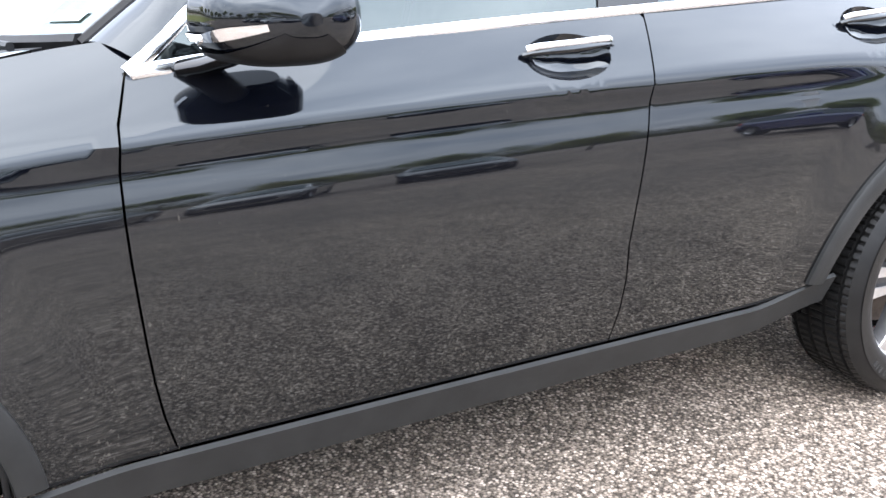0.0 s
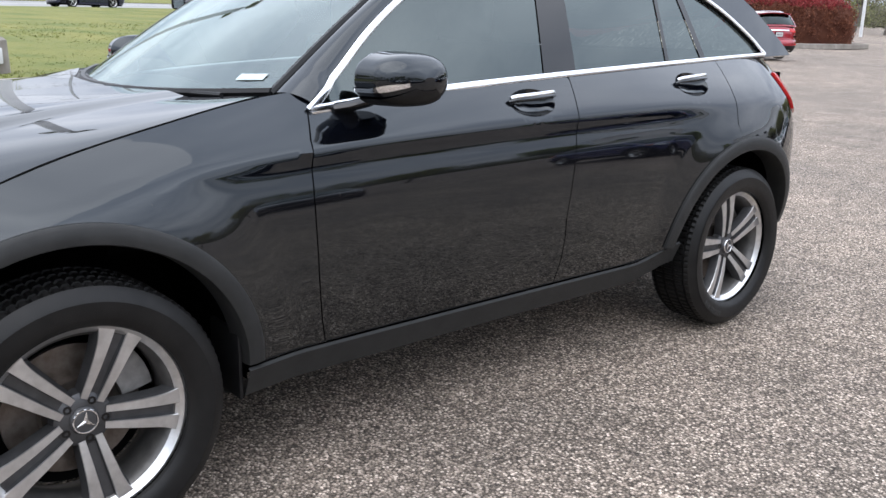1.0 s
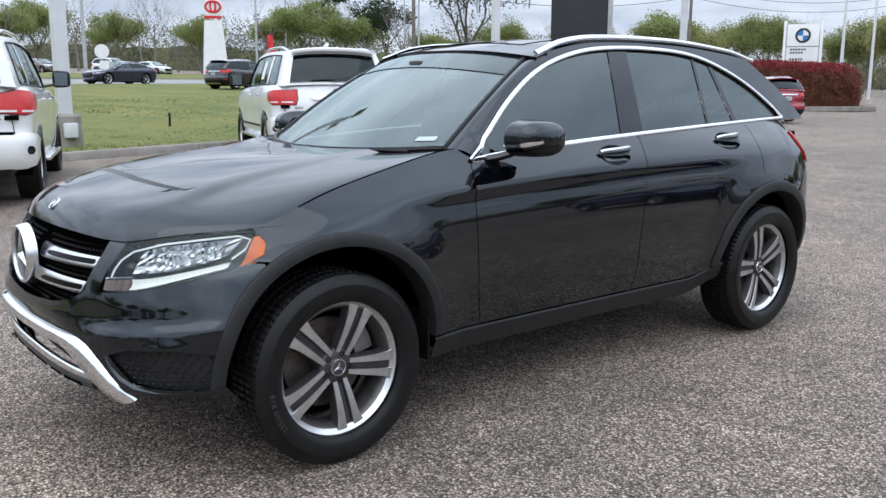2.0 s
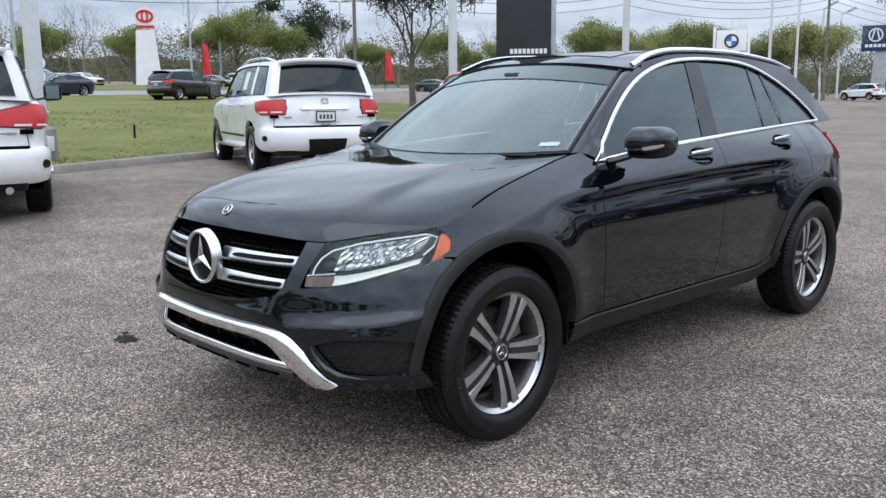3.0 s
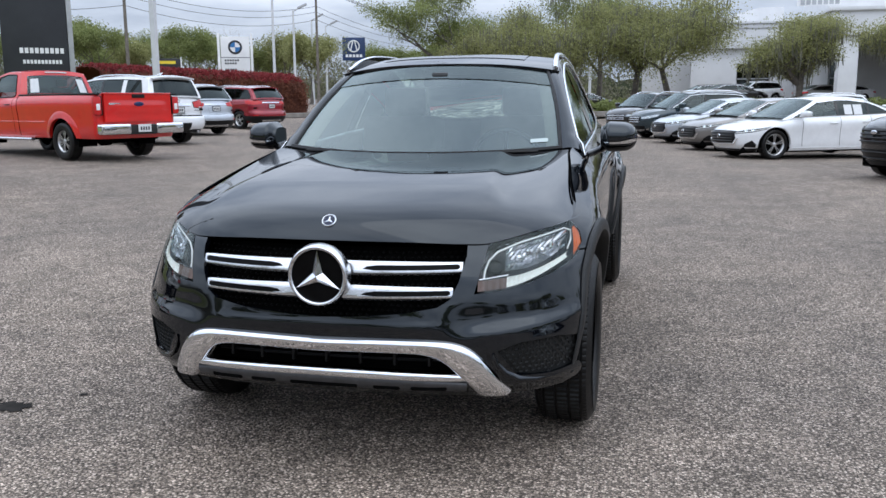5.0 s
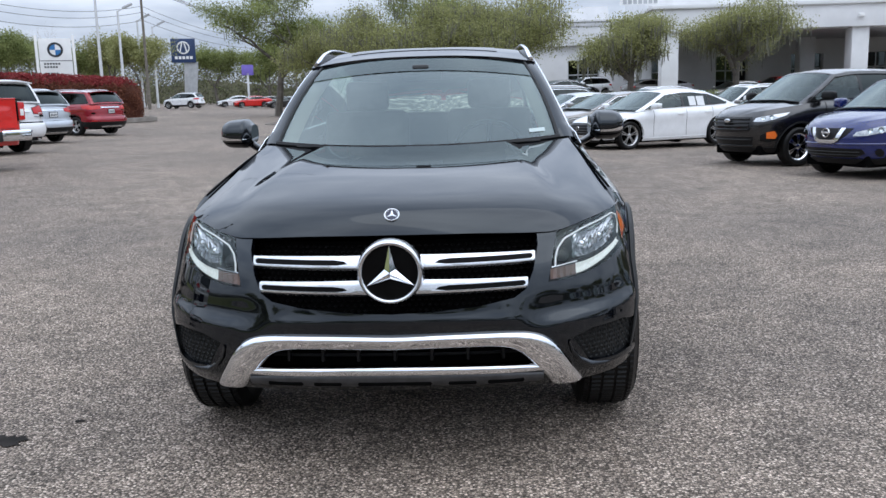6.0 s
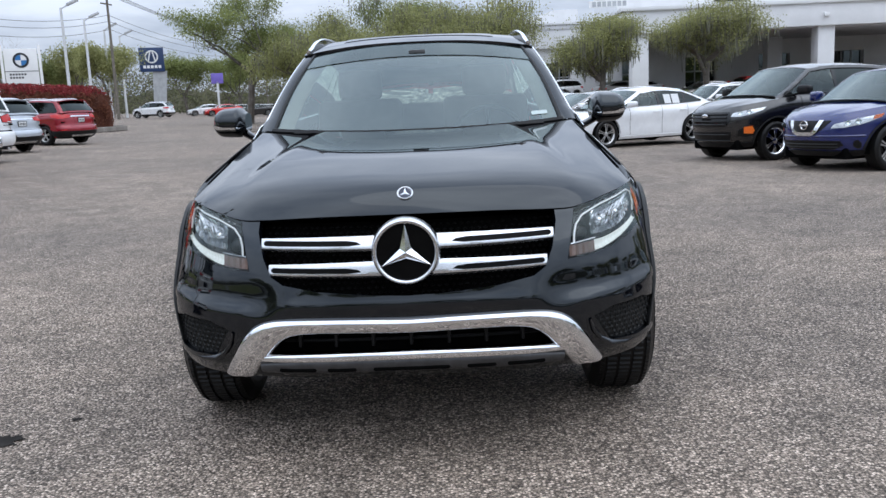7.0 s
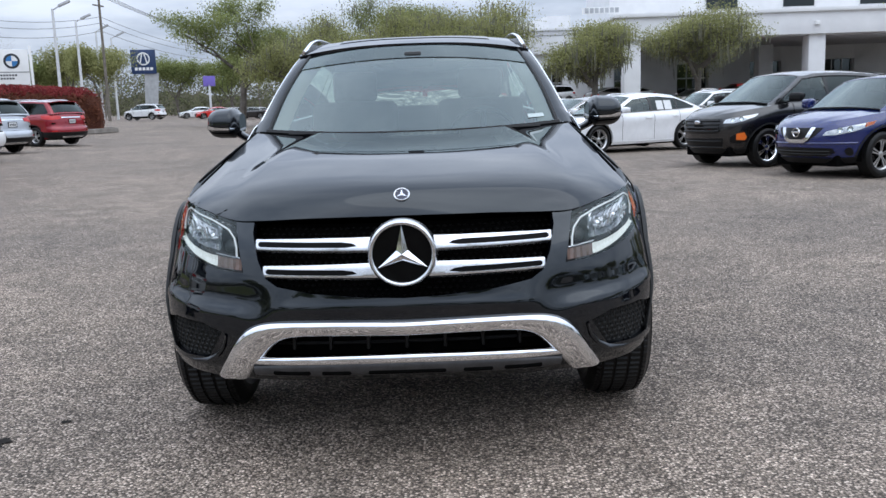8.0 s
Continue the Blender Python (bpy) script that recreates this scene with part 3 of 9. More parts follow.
def face(x, z, lift=0.0):
    """A place on the nose, lifted off it."""
    e = 0.004
    y = body_y(x, z)
    n = Vector(((body_y(x + e, z) - body_y(x - e, z)) / (2 * e), -1.0, (body_y(x, z + e) - body_y(x, z - e)) / (2 * e)))
    n = n.normalized()
    return Vector((x, y, z)) + n * lift


def house_x(y, z):
    """The glasshouse side."""
    b = belt_z(y)
    xb = top_x(y) + (top_z(y) - b) * 0.55 if y > 0.8 else 0.811 - (y - 0.71) * 0.0225
    xb = min(xb, 0.811 - (y - 0.71) * 0.0225) if y < 1.9 else xb
    d = z - b
    return xb - 0.40 * d - 0.07 * d * d


def house(y, z, lift=0.0):
    e = 0.004
    dy = (house_x(y + e, z) - house_x(y - e, z)) / (2 * e)
    dz = (house_x(y, z + e) - house_x(y, z - e)) / (2 * e)
    return Vector((house_x(y, z), y, z)) + Vector((1, -dy, -dz)).normalized() * lift


# upper edge of the side windows, and the roof's edge above them
dlo_z = curve((0.71, 1.069), (0.84, 1.171), (0.986, 1.291), (1.17, 1.410), (1.35, 1.488), (1.57, 1.543), (1.8, 1.568), (2.12, 1.575), (2.45, 1.560), (2.7, 1.512), (2.98, 1.411), (3.205, 1.285), (3.30, 1.209))
roof_edge_z = curve((0.66, 1.115), (0.8, 1.215), (1.0, 1.355), (1.17, 1.462), (1.3, 1.522), (1.57, 1.580), (1.8, 1.598), (2.12, 1.604), (2.5, 1.598), (3.0, 1.560), (3.35, 1.510), (3.6, 1.44))
roof_mid_z = curve((1.12, 1.548), (1.4, 1.600), (1.8, 1.632), (2.3, 1.636), (2.8, 1.620), (3.3, 1.575), (3.62, 1.52))
seam_f = curve((0.36, 0.722), (0.5, 0.690), (0.75, 0.669), (0.9, 0.667), (1.02, 0.681), (1.07, 0.704))
seam_r = curve((0.38, 1.728), (0.52, 1.745), (0.63, 1.738), (0.88, 1.770), (1.02, 1.791), (1.16, 1.82))
SILL = 0.384

hero = thing("suv", "glossy black mid-size SUV parked on worn asphalt", "car", Matrix.Translation((-0.015, 0, 0)) @ Matrix.Diagonal((1.017, 1, 1, 1)))


def flank_sheet(y0, y1, z0, z1, step=0.022):
    nu, nv = int((y1 - y0) / step), int((z1 - z0) / step)

    def f(u, v):
        y, z = y0 + (y1 - y0) * u, z0 + (z1 - z0) * v
        return (body_x(y, z), y, z)
    return grid(nu, nv, f)


def side_part(name, bm, mat, label="", parent=None):
    b2 = mirrored(bm)
    a = part(name, bm, mat, parent or hero, label)
    b = part(name, b2, mat, parent or hero, label)
    return a, b


def arc(hub, r, a0, a1, n=26):
    return [(hub + r * math.cos(radians(a0 + (a1 - a0) * k / n)), HUB_Z + r * math.sin(radians(a0 + (a1 - a0) * k / n))) for k in range(n + 1)]


def shape_top(y0, y1, f, n=14):
    return [(y0 + (y1 - y0) * k / n, f(y0 + (y1 - y0) * k / n)) for k in range(n + 1)]


def seam_line(f, z0, z1, off, n=9):
    return [(f(z0 + (z1 - z0) * k / n) + off, z0 + (z1 - z0) * k / n) for k in range(n + 1)]


GAP = 0.0022
# front wing: from the lamp and the bumper's seam to the front door
LAMP_SEAM_Z = 0.772
poly = [(-0.302, 0.884), (-0.270, 0.84), (-0.285, 0.80), (-0.33, LAMP_SEAM_Z + 0.006)]
poly += [(-0.25, LAMP_SEAM_Z)] + arc(HUB_F, 0.472, 120, 4)
poly += [(0.472, SILL), (0.72, SILL)] + seam_line(seam_f, SILL + 0.01, 1.07, -GAP) + [(0.76, 1.128)]
poly += [(0.60, top_z(0.60) - 0.004)] + shape_top(0.52, -0.26, lambda y: top_z(y) - 0.004)
bm = cut(flank_sheet(-0.36, 0.80, 0.34, 1.14), poly)
side_part("front_wing", flange(bm), M_PAINT)

# doors
HANDLES = [(1.580, 1.062), (2.545, 1.098)]
door_f = seam_line(seam_f, SILL + 0.003, 1.066, GAP) + shape_top(0.715, 1.80, belt_z) + seam_line(seam_r, 1.13, SILL + 0.003, -GAP)
door_r = seam_line(seam_r, SILL + 0.003, 1.145, GAP) + shape_top(1.825, 2.83, belt_z)
door_r += [(2.80, 1.05), (2.775, 0.93)] + arc(HUB_R, 0.505, 98, 176, 16) + [(2.36, SILL + 0.02), (2.30, SILL + 0.003)]
for nm, poly, (hy, hz), y0, y1 in (("front_door", door_f, HANDLES[0], 0.64, 1.86), ("rear_door", door_r, HANDLES[1], 1.70, 2.88)):
    bm = cut(flank_sheet(y0, y1, 0.37, 1.24, 0.02), poly)
    cut(bm, circle(hy, hz - 0.002, 0.108, 26, 0.42), keep=False)
    doors = side_part(nm, flange(bm), M_PAINT)
    cup = bmesh.new()
    rings = []
    for k in range(6):
        s = 1 - k / 5
        rings.append([cup.verts.new(skin(hy + 0.109 * s * math.cos(w), hz - 0.002 + 0.0460 * s * math.sin(w), -0.042 * (1 - s * s) ** 0.7))
                      for w in [2 * math.pi * q / 26 for q in range(26)]])
    for r0, r1 in zip(rings[:-1], rings[1:-1]):
        for q in range(26):
            cup.faces.new((r0[q], r0[(q + 1) % 26], r1[(q + 1) % 26], r1[q]))
    cup.faces.new(rings[-2])
    bmesh.ops.remove_doubles(cup, verts=cup.verts[:], dist=0.0004)
    bmesh.ops.recalc_face_normals(cup, faces=cup.faces[:])
    grip = tube([skin(hy - 0.115 + 0.23 * k / 12, hz + 0.004 - 0.006 * math.cos(3.0 * (k / 12 - 0.5)) + 0.012 * k / 12, 0.004 + 0.022 * math.sin(math.pi * k / 12) ** 0.5) for k in range(13)],
                [0.006 + 0.007 * math.sin(math.pi * k / 12) for k in range(13)], 10, flat=0.85)
    strip = ribbon([skin(hy - 0.110 + 0.22 * k / 12, hz + 0.010 - 0.006 * math.cos(3.0 * (k / 12 - 0.5)) + 0.012 * k / 12, 0.015 + 0.022 * math.sin(math.pi * k / 12) ** 0.5) for k in range(13)],
                   lambda k: Vector((1, 0, 0.35)), 0.013, 0.004)
    for d, flip in zip(doors, (False, True)):
        part("handle_recess", mirrored(cup) if flip else cup.copy(), M_PAINT, d)
        part("door_handle", mirrored(grip) if flip else grip.copy(), M_PAINT, d)
        part("handle_trim", mirrored(strip) if flip else strip.copy(), M_CHROME, d, "chrome strip on the door handle")

# rear quarter
poly = [(2.834, 1.19), (2.805, 1.05), (2.780, 0.93)] + arc(HUB_R, 0.480, 98, 20, 16) + [(3.40, 0.46), (3.78, 0.46), (3.78, 1.04), (3.68, 1.12), (3.60, 1.20), (3.3, 1.212)]
bm = cut(flank_sheet(2.72, 3.785, 0.36, 1.24, 0.02), poly)
side_part("rear_quarter", flange(bm), M_PAINT)
# rear bumper, tailgate and lower tail
bm = grid(40, 14, lambda u, v: (lambda z: (lambda w: (math.cos(w) * 0.90, 2.95 + (tail_y(z) - 2.95) * max(0, math.sin(w)) ** 0.74, z))(math.pi * (0.12 + 0.76 * u)))(0.27 + 0.22 * v))
part("rear_bumper", bm, M_CLAD, hero, "grey plastic rear bumper skirt")
def tail_skin(u, v):
    z, w = 0.49 + 0.72 * v, math.pi * u
    y = 2.95 + (tail_y(z) - 2.955) * max(0.30, math.sin(w)) ** 0.6
    x = body_x(y, z) * 0.985
    return (x * (1 if u < 0.5 else -1) * min(1.0, abs(2 * u - 1) * 6), y, z)


bm = grid(60, 16, tail_skin)
part("tailgate", bm, M_PAINT, hero)
# tail lamps wrap round the rear corner
poly = [(3.30, 1.13), (3.42, 1.12), (3.78, 1.09), (3.78, 0.95), (3.50, 0.93), (3.40, 0.96), (3.345, 1.04)]
bm = flank_sheet(3.24, 3.785, 0.86, 1.18, 0.018)
cut(bm, poly)
for v in bm.verts:
    v.co.x += 0.012
side_part("tail_lamp", flange(bm, 0.03), M_REDLENS, "red wrap-round tail lamp")

# sill cladding and wheel arch cladding
def sill_strip(u, v):
    y = 0.44 + (2.475 - 0.44) * u
    w = v * 3.0
    rise = 0.062 * smooth01(2.20, 2.48, y)
    if w < 1:
        return (body_x(y, SILL) + 0.004 + 0.010 * w, y, SILL - 0.002 - 0.006 * w + rise)
    if w < 2:
        return (body_x(y, SILL) + 0.014 - 0.035 * (w - 1), y, SILL - 0.008 - 0.085 * (w - 1) + rise)
    return (body_x(y, SILL) - 0.021 - 0.20 * (w - 2), y, SILL - 0.093 - 0.055 * (w - 2) + rise)


side_part("sill_cladding", grid(50, 12, sill_strip), M_CLAD, "grey plastic sill trim")
for hub, r_in, r_out, a0, a1 in ((HUB_F, 0.440, 0.494, 184, 4), (HUB_R, 0.450, 0.510, 172, 6)):
    def ring(u, v, hub=hub, r_in=r_in, r_out=r_out, a0=a0, a1=a1):
        a = radians(a0 + (a1 - a0) * u)
        w = v * 4
        proud = 0.010 * smooth01(0.0, 0.35, u) if hub == HUB_F else 0.010
        if w < 1:
            r, lift = r_out, -0.004 + (0.004 + proud) * w
        elif w < 3:
            r, lift = r_out + (r_in - r_out) * (w - 1) / 2, proud + 0.004 * math.sin(math.pi * (w - 1) / 2)
        else:
            r, lift = r_in - 0.004 * (w - 3), proud - 0.09 * (w - 3)
        y, z = hub + r * math.cos(a), HUB_Z + r * math.sin(a)
        base = hub + (r_out - 0.02) * math.cos(a), HUB_Z + (r_out - 0.02) * math.sin(a)
        x = body_x(base[0], max(base[1], 0.34)) * 0.6 + body_x(y, max(z, 0.34)) * 0.4
        return (x + lift, y, z)
    side_part("arch_cladding", grid(64, 14, ring), M_CLAD, "grey plastic wheel arch trim")
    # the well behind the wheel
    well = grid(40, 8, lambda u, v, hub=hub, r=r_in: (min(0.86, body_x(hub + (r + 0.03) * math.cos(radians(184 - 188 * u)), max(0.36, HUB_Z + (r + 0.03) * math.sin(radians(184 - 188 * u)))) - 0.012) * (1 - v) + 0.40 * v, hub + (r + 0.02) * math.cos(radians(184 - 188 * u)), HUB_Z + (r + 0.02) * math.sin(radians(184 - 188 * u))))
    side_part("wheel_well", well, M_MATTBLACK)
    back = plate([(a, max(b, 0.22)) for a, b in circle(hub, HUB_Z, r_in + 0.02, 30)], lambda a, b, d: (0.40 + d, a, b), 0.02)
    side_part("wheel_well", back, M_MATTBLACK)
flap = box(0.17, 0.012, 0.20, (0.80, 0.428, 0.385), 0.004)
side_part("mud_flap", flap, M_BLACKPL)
# floor pan and inner shell keep light from gaps; tray added to darken the ground
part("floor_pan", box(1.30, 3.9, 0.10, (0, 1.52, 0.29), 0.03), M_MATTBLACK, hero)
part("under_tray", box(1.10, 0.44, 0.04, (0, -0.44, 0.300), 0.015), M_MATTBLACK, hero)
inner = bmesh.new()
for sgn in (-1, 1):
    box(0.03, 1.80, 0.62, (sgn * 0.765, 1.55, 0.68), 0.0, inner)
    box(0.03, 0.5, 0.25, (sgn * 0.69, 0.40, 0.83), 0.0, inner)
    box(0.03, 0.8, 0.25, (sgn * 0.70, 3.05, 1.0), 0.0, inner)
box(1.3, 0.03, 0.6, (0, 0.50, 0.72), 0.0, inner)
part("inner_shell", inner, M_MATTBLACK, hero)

# ---------------------------------------------------------------- bonnet
front_z = curve((0.0, 0.848), (0.3, 0.846), (0.5, 0.838), (0.58, 0.838), (0.72, 0.866), (0.862, 0.888))
hood_c = curve((0.0, 0.938), (0.06, 0.950), (0.15, 0.972), (0.35, 1.014), (0.65, 1.056), (1.0, 1.083))
hood_rear_y = curve((0.0, 0.40), (0.5, 0.44), (0.8, 0.53), (1.0, 0.588))


def hood(u, v):
    s = abs(u)
    x0 = 0.862 * s
    y0 = body_y(x0, front_z(x0)) - 0.006
    y = y0 + (hood_rear_y(s) - y0) * v
    y1 = -0.305 + (0.588 + 0.305) * v
    x = s * (top_x(y1) - 0.006)
    w = s ** 2.5
    z = hood_c(v) * (1 - w) + top_z(y1) * w
    uc = 0.70 - 0.10 * v
    z += 0.017 * (1 - smooth01(uc - 0.030, uc + 0.075, s)) * smooth01(0.02, 0.35, v)
    z0 = hood_c(0) * (1 - w) + top_z(-0.305) * w
    z += (front_z(x0) + 0.002 - z0) * (1 - v) ** (34 - 20 * s)
    return (math.copysign(x, u) if u else 0.0, y, z)


bm = grid(84, 60, lambda a, b: hood(2 * a - 1, b ** 1.6))
bmesh.ops.recalc_face_normals(bm, faces=bm.faces[:])
bm.normal_update()
if sum(f.normal.z for f in bm.faces) < 0:
    bmesh.ops.reverse_faces(bm, faces=bm.faces[:])
bonnet = part("bonnet", flange(bm, 0.02), M_PAINT, hero, "black bonnet with two raised creases")

# ---------------------------------------------------------------- nose: bumper with its openings
GRILLE = [(-0.505, 0.8365), (-0.25, 0.845), (0, 0.847), (0.25, 0.845), (0.505, 0.8365), (0.507, 0.80), (0.488, 0.715), (0.462, 0.655), (0.42, 0.628), (0.30, 0.606), (0.12, 0.590), (0, 0.585)]
GRILLE += [(-x, z) for x, z in reversed(GRILLE[5:11])]
INTAKE = [(-0.445, 0.468), (0.445, 0.468), (0.50, 0.395), (0.50, 0.345), (-0.50, 0.345), (-0.50, 0.395)]
FOG = [(0.625, 0.468), (0.70, 0.494), (0.82, 0.497), (0.885, 0.478), (0.908, 0.430), (0.895, 0.365), (0.80, 0.356), (0.69, 0.364)]
LAMP = [(0.540, 0.670), (0.576, 0.834), (0.65, 0.851), (0.72, 0.864), (0.80, 0.880), (0.858, 0.886), (0.888, 0.850), (0.883, 0.800), (0.850, 0.752), (0.79, 0.718), (0.71, 0.692), (0.62, 0.675)]


def nose_sheet(step=0.017):
    def f(u, v):
        z = 0.285 + (0.89 - 0.285) * v
        s = 2 * u - 1
        w = abs(s) * 0.5 * math.pi * 0.985
        y = nose_y(z) * math.cos(w) ** 1.0
        # walk the plan curve evenly: across the nose first, then back along the flank
        x = body_x(max(y, nose_y(z) + 1e-5), z)
        return (math.copysign(x, s) if s else 0.0, y, z)
    return grid(150, 38, f)


bm = nose_sheet()
bm.normal_update()
for v in bm.verts:
    ax, z = abs(v.co.x), v.co.z
    d = 0.010 * math.exp(-((z - 0.343) / 0.018) ** 2) * smooth01(0.56, 0.66, ax)
    d -= 0.016 * math.exp(-((z - 0.575) / 0.055) ** 2) * smooth01(0.40, 0.56, ax) * (1 - smooth01(0.80, 0.90, ax))
    d += 0.008 * math.exp(-((z - 0.525 - 0.10 * max(0, ax - 0.5)) / 0.018) ** 2) * smooth01(0.50, 0.60, ax) * (1 - smooth01(0.86, 0.93, ax))
    d += 0.007 * math.exp(-((z - 0.555) / 0.016) ** 2) * (1 - smooth01(0.36, 0.46, ax))
    n = Vector((v.co.x / 0.93 * abs(v.co.x / 0.93), -1.0 if v.co.y < -0.2 else -0.2, 0)).normalized()
    v.co += n * d
top = [(-0.95, 0.2), (0.95, 0.2), (0.95, 0.9)] + [(x / 20, front_z(abs(x / 20)) - 0.003) for x in range(17, -18, -1)] + [(-0.95, 0.9)]
cut(bm, top, (0, 2))
cut(bm, GRILLE, (0, 2), keep=False)
cut(bm, INTAKE, (0, 2), keep=False)
for sgn in (1, -1):
    cut(bm, [(sgn * x, z) for x, z in FOG], (0, 2), keep=False)
    cut(bm, [(sgn * x, z) for x, z in LAMP], (0, 2), keep=False)
side = [(-0.9, 0.2), (-0.34, 0.2), (-0.40, 0.31)] + arc(HUB_F, 0.475, 176, 126, 14) + [(-0.29, LAMP_SEAM_Z - 0.004), (-0.33, LAMP_SEAM_Z), (-0.36, 0.95), (-0.9, 0.95)]
cut(bm, side, (1, 2))
bmesh.ops.recalc_face_normals(bm, faces=bm.faces[:])
bm.normal_update()
if sum(f.normal.y for f in bm.faces) > 0:
    bmesh.ops.reverse_faces(bm, faces=bm.faces[:])
bumper = part("front_bumper", flange(bm, 0.022), M_PAINT, hero, "black front bumper with grille and fog openings")

# lower skirt of unpainted plastic
def skirt(u, v):
    z = 0.332 - 0.062 * v
    s = 2 * u - 1
    w = abs(s) * 0.5 * math.pi * 0.65
    y = nose_y(0.30) * math.cos(w)
    x = body_x(max(y, nose_y(0.30) + 1e-5), 0.30)
    out = smooth01(0.52, 0.64, x)
    k = (0.985 + 0.027 * out) - 0.10 * v * v
    return (math.copysign(x * k, s), y * ((0.93 + 0.080 * out) - 0.10 * v * v), z)


part("bumper_skirt", grid(80, 6, skirt), M_CLAD, bumper, "grey plastic lower bumper edge")


def held(x, z, lift):
    """On the nose, kept from running back along the flank."""
    lim = body_x(-0.46, z)
    return face(max(-lim, min(lim, x)), z, lift)


def inset(poly, d, mat, name, label="", step=0.02, parent=None):
    """A sheet set back behind an opening of the nose."""
    xs, zs = [p[0] for p in poly], [p[1] for p in poly]
    b = grid(int((max(xs) - min(xs) + 0.04) / step), int((max(zs) - min(zs) + 0.04) / step),
             lambda u, v: held(min(xs) - 0.02 + (max(xs) - min(xs) + 0.04) * u, min(zs) - 0.02 + (max(zs) - min(zs) + 0.04) * v, -d))
    return part(name, b, mat, parent or bumper, label)


inset(GRILLE, 0.07, M_MATTBLACK, "grille_backing")
inset(INTAKE, 0.08, M_MATTBLACK, "intake_backing")

# grille mesh of small diamonds
bm = bmesh.new()
for i in range(-21, 22):
    for j in range(13):
        x, z = i * 0.0235 + (0.01175 if j % 2 else 0), 0.595 + j * 0.0195
        if not inside(GRILLE, x, z) or math.hypot(x, z - 0.735) < 0.10:
            continue
        c = face(x, z, -0.035)
        vs = [bm.verts.new(c + Vector(o)) for o in ((-0.0095, 0, 0), (0, 0, -0.0065), (0.0095, 0, 0), (0, 0, 0.0065), (0, -0.012, 0))]
        for k in range(4):
            bm.faces.new((vs[k], vs[(k + 1) % 4], vs[4]))
grille = part("grille", bm, M_STUD, bumper, "black grille of small studs", smooth=False)
tagged(grille, kind="stuff")
# twin louvres either side, each a satin frame round a dark slot
def louvre(x0, x1, zi0, zi1, zo0, zo1, lift):
    b = bmesh.new()
    n = 22

    def f(u, v):
        w = abs(v * 2 - 1)
        x = x0 + (x1 - x0) * u
        lo, hi = zi0 + (zo0 - zi0) * u, zi1 + (zo1 - zi1) * u
        z = (lo + hi) / 2 + (hi - lo) / 2 * (v * 2 - 1)
        p = face(x, z, lift - 0.012 * max(0, w - 0.7) / 0.3)
        p.y = min(p.y, face(x, (lo + hi) / 2, lift).y + 0.012)
        return p
    return grid(n, 8, f, b)


def flat_slot(poly, back):
    """The dark floor of a louvre's slot, a little behind its face."""
    xs, zs = [q[0] for q in poly], [q[1] for q in poly]
    b = grid(24, 5, lambda u, v: (min(xs) - 0.004 + (max(xs) - min(xs) + 0.008) * u, 0.0, min(zs) - 0.004 + (max(zs) - min(zs) + 0.008) * v))
    for v in b.verts:
        q = face(v.co.x, v.co.z, -0.004 - back)
        v.co = Vector((v.co.x, q.y, v.co.z))
    return b


for z0, z1, o0, o1, xo in ((0.738, 0.794, 0.744, 0.788, 0.497), (0.648, 0.706, 0.656, 0.699, 0.470)):
    zi, zo = (z0 + z1) / 2 - 0.004, (o0 + o1) / 2 - 0.002
    SLOT = [(0.150, zi - 0.005), (0.165, zi + 0.004), (0.200, zi + 0.0085), (xo - 0.018, zo + 0.0090), (xo - 0.010, zo + 0.004), (xo - 0.010, zo - 0.004), (xo - 0.018, zo - 0.0085), (0.19, zi - 0.0095)]
    for sgn in (1, -1):
        frame_bm = louvre(0.085, xo, z0, z1, o0, o1, -0.004)
        cut(frame_bm, SLOT, (0, 2), keep=False)
        flange(frame_bm, 0.012)
        if sgn < 0:
            frame_bm = mirrored(frame_bm)
        blade = part("louvre", frame_bm, M_SATIN, bumper, "satin silver grille louvre with a dark slot")
        dark = flat_slot(SLOT, 0.006)
        part("louvre_slot", dark if sgn > 0 else mirrored(dark), M_STUD, blade)
# star badge in its ring
STAR_Z, STAR_Y = 0.735, -0.845
ring_bm = lathe([(-0.030, 0.098), (-0.004, 0.094), (0.003, 0.0965), (0.006, 0.101), (0.006, 0.105), (0.002, 0.109), (-0.006, 0.112), (-0.020, 0.1145), (-0.035, 0.1155)], 72)
turn = Matrix.Translation((0, STAR_Y, STAR_Z)) @ Euler((0, 0, radians(-90))).to_matrix().to_4x4()
badge_ring = part("badge_ring", ring_bm, M_SATIN, bumper, "satin silver ring round the grille badge", at=turn)
disc_bm = plate(circle(0, 0, 0.096, 48), lambda a, b, d: (a, STAR_Y + 0.010 + d, STAR_Z + b), 0.01)
part("badge_disc", disc_bm, M_STUD, bumper)
bm = bmesh.new()
tip = bm.verts.new((0, STAR_Y - 0.010, STAR_Z))
outer = []
for k in range(6):
    a = math.pi / 2 + k * math.pi / 3
    r = 0.094 if k % 2 == 0 else 0.0215
    outer.append(bm.verts.new((r * math.cos(a), STAR_Y + (0.004 if k % 2 == 0 else 0.006), STAR_Z + r * math.sin(a))))
for k in range(6):
    bm.faces.new((tip, outer[(k + 1) % 6], outer[k]))
part("badge_star", bm, M_CHROME, bumper, "chrome three-pointed badge", smooth=False)
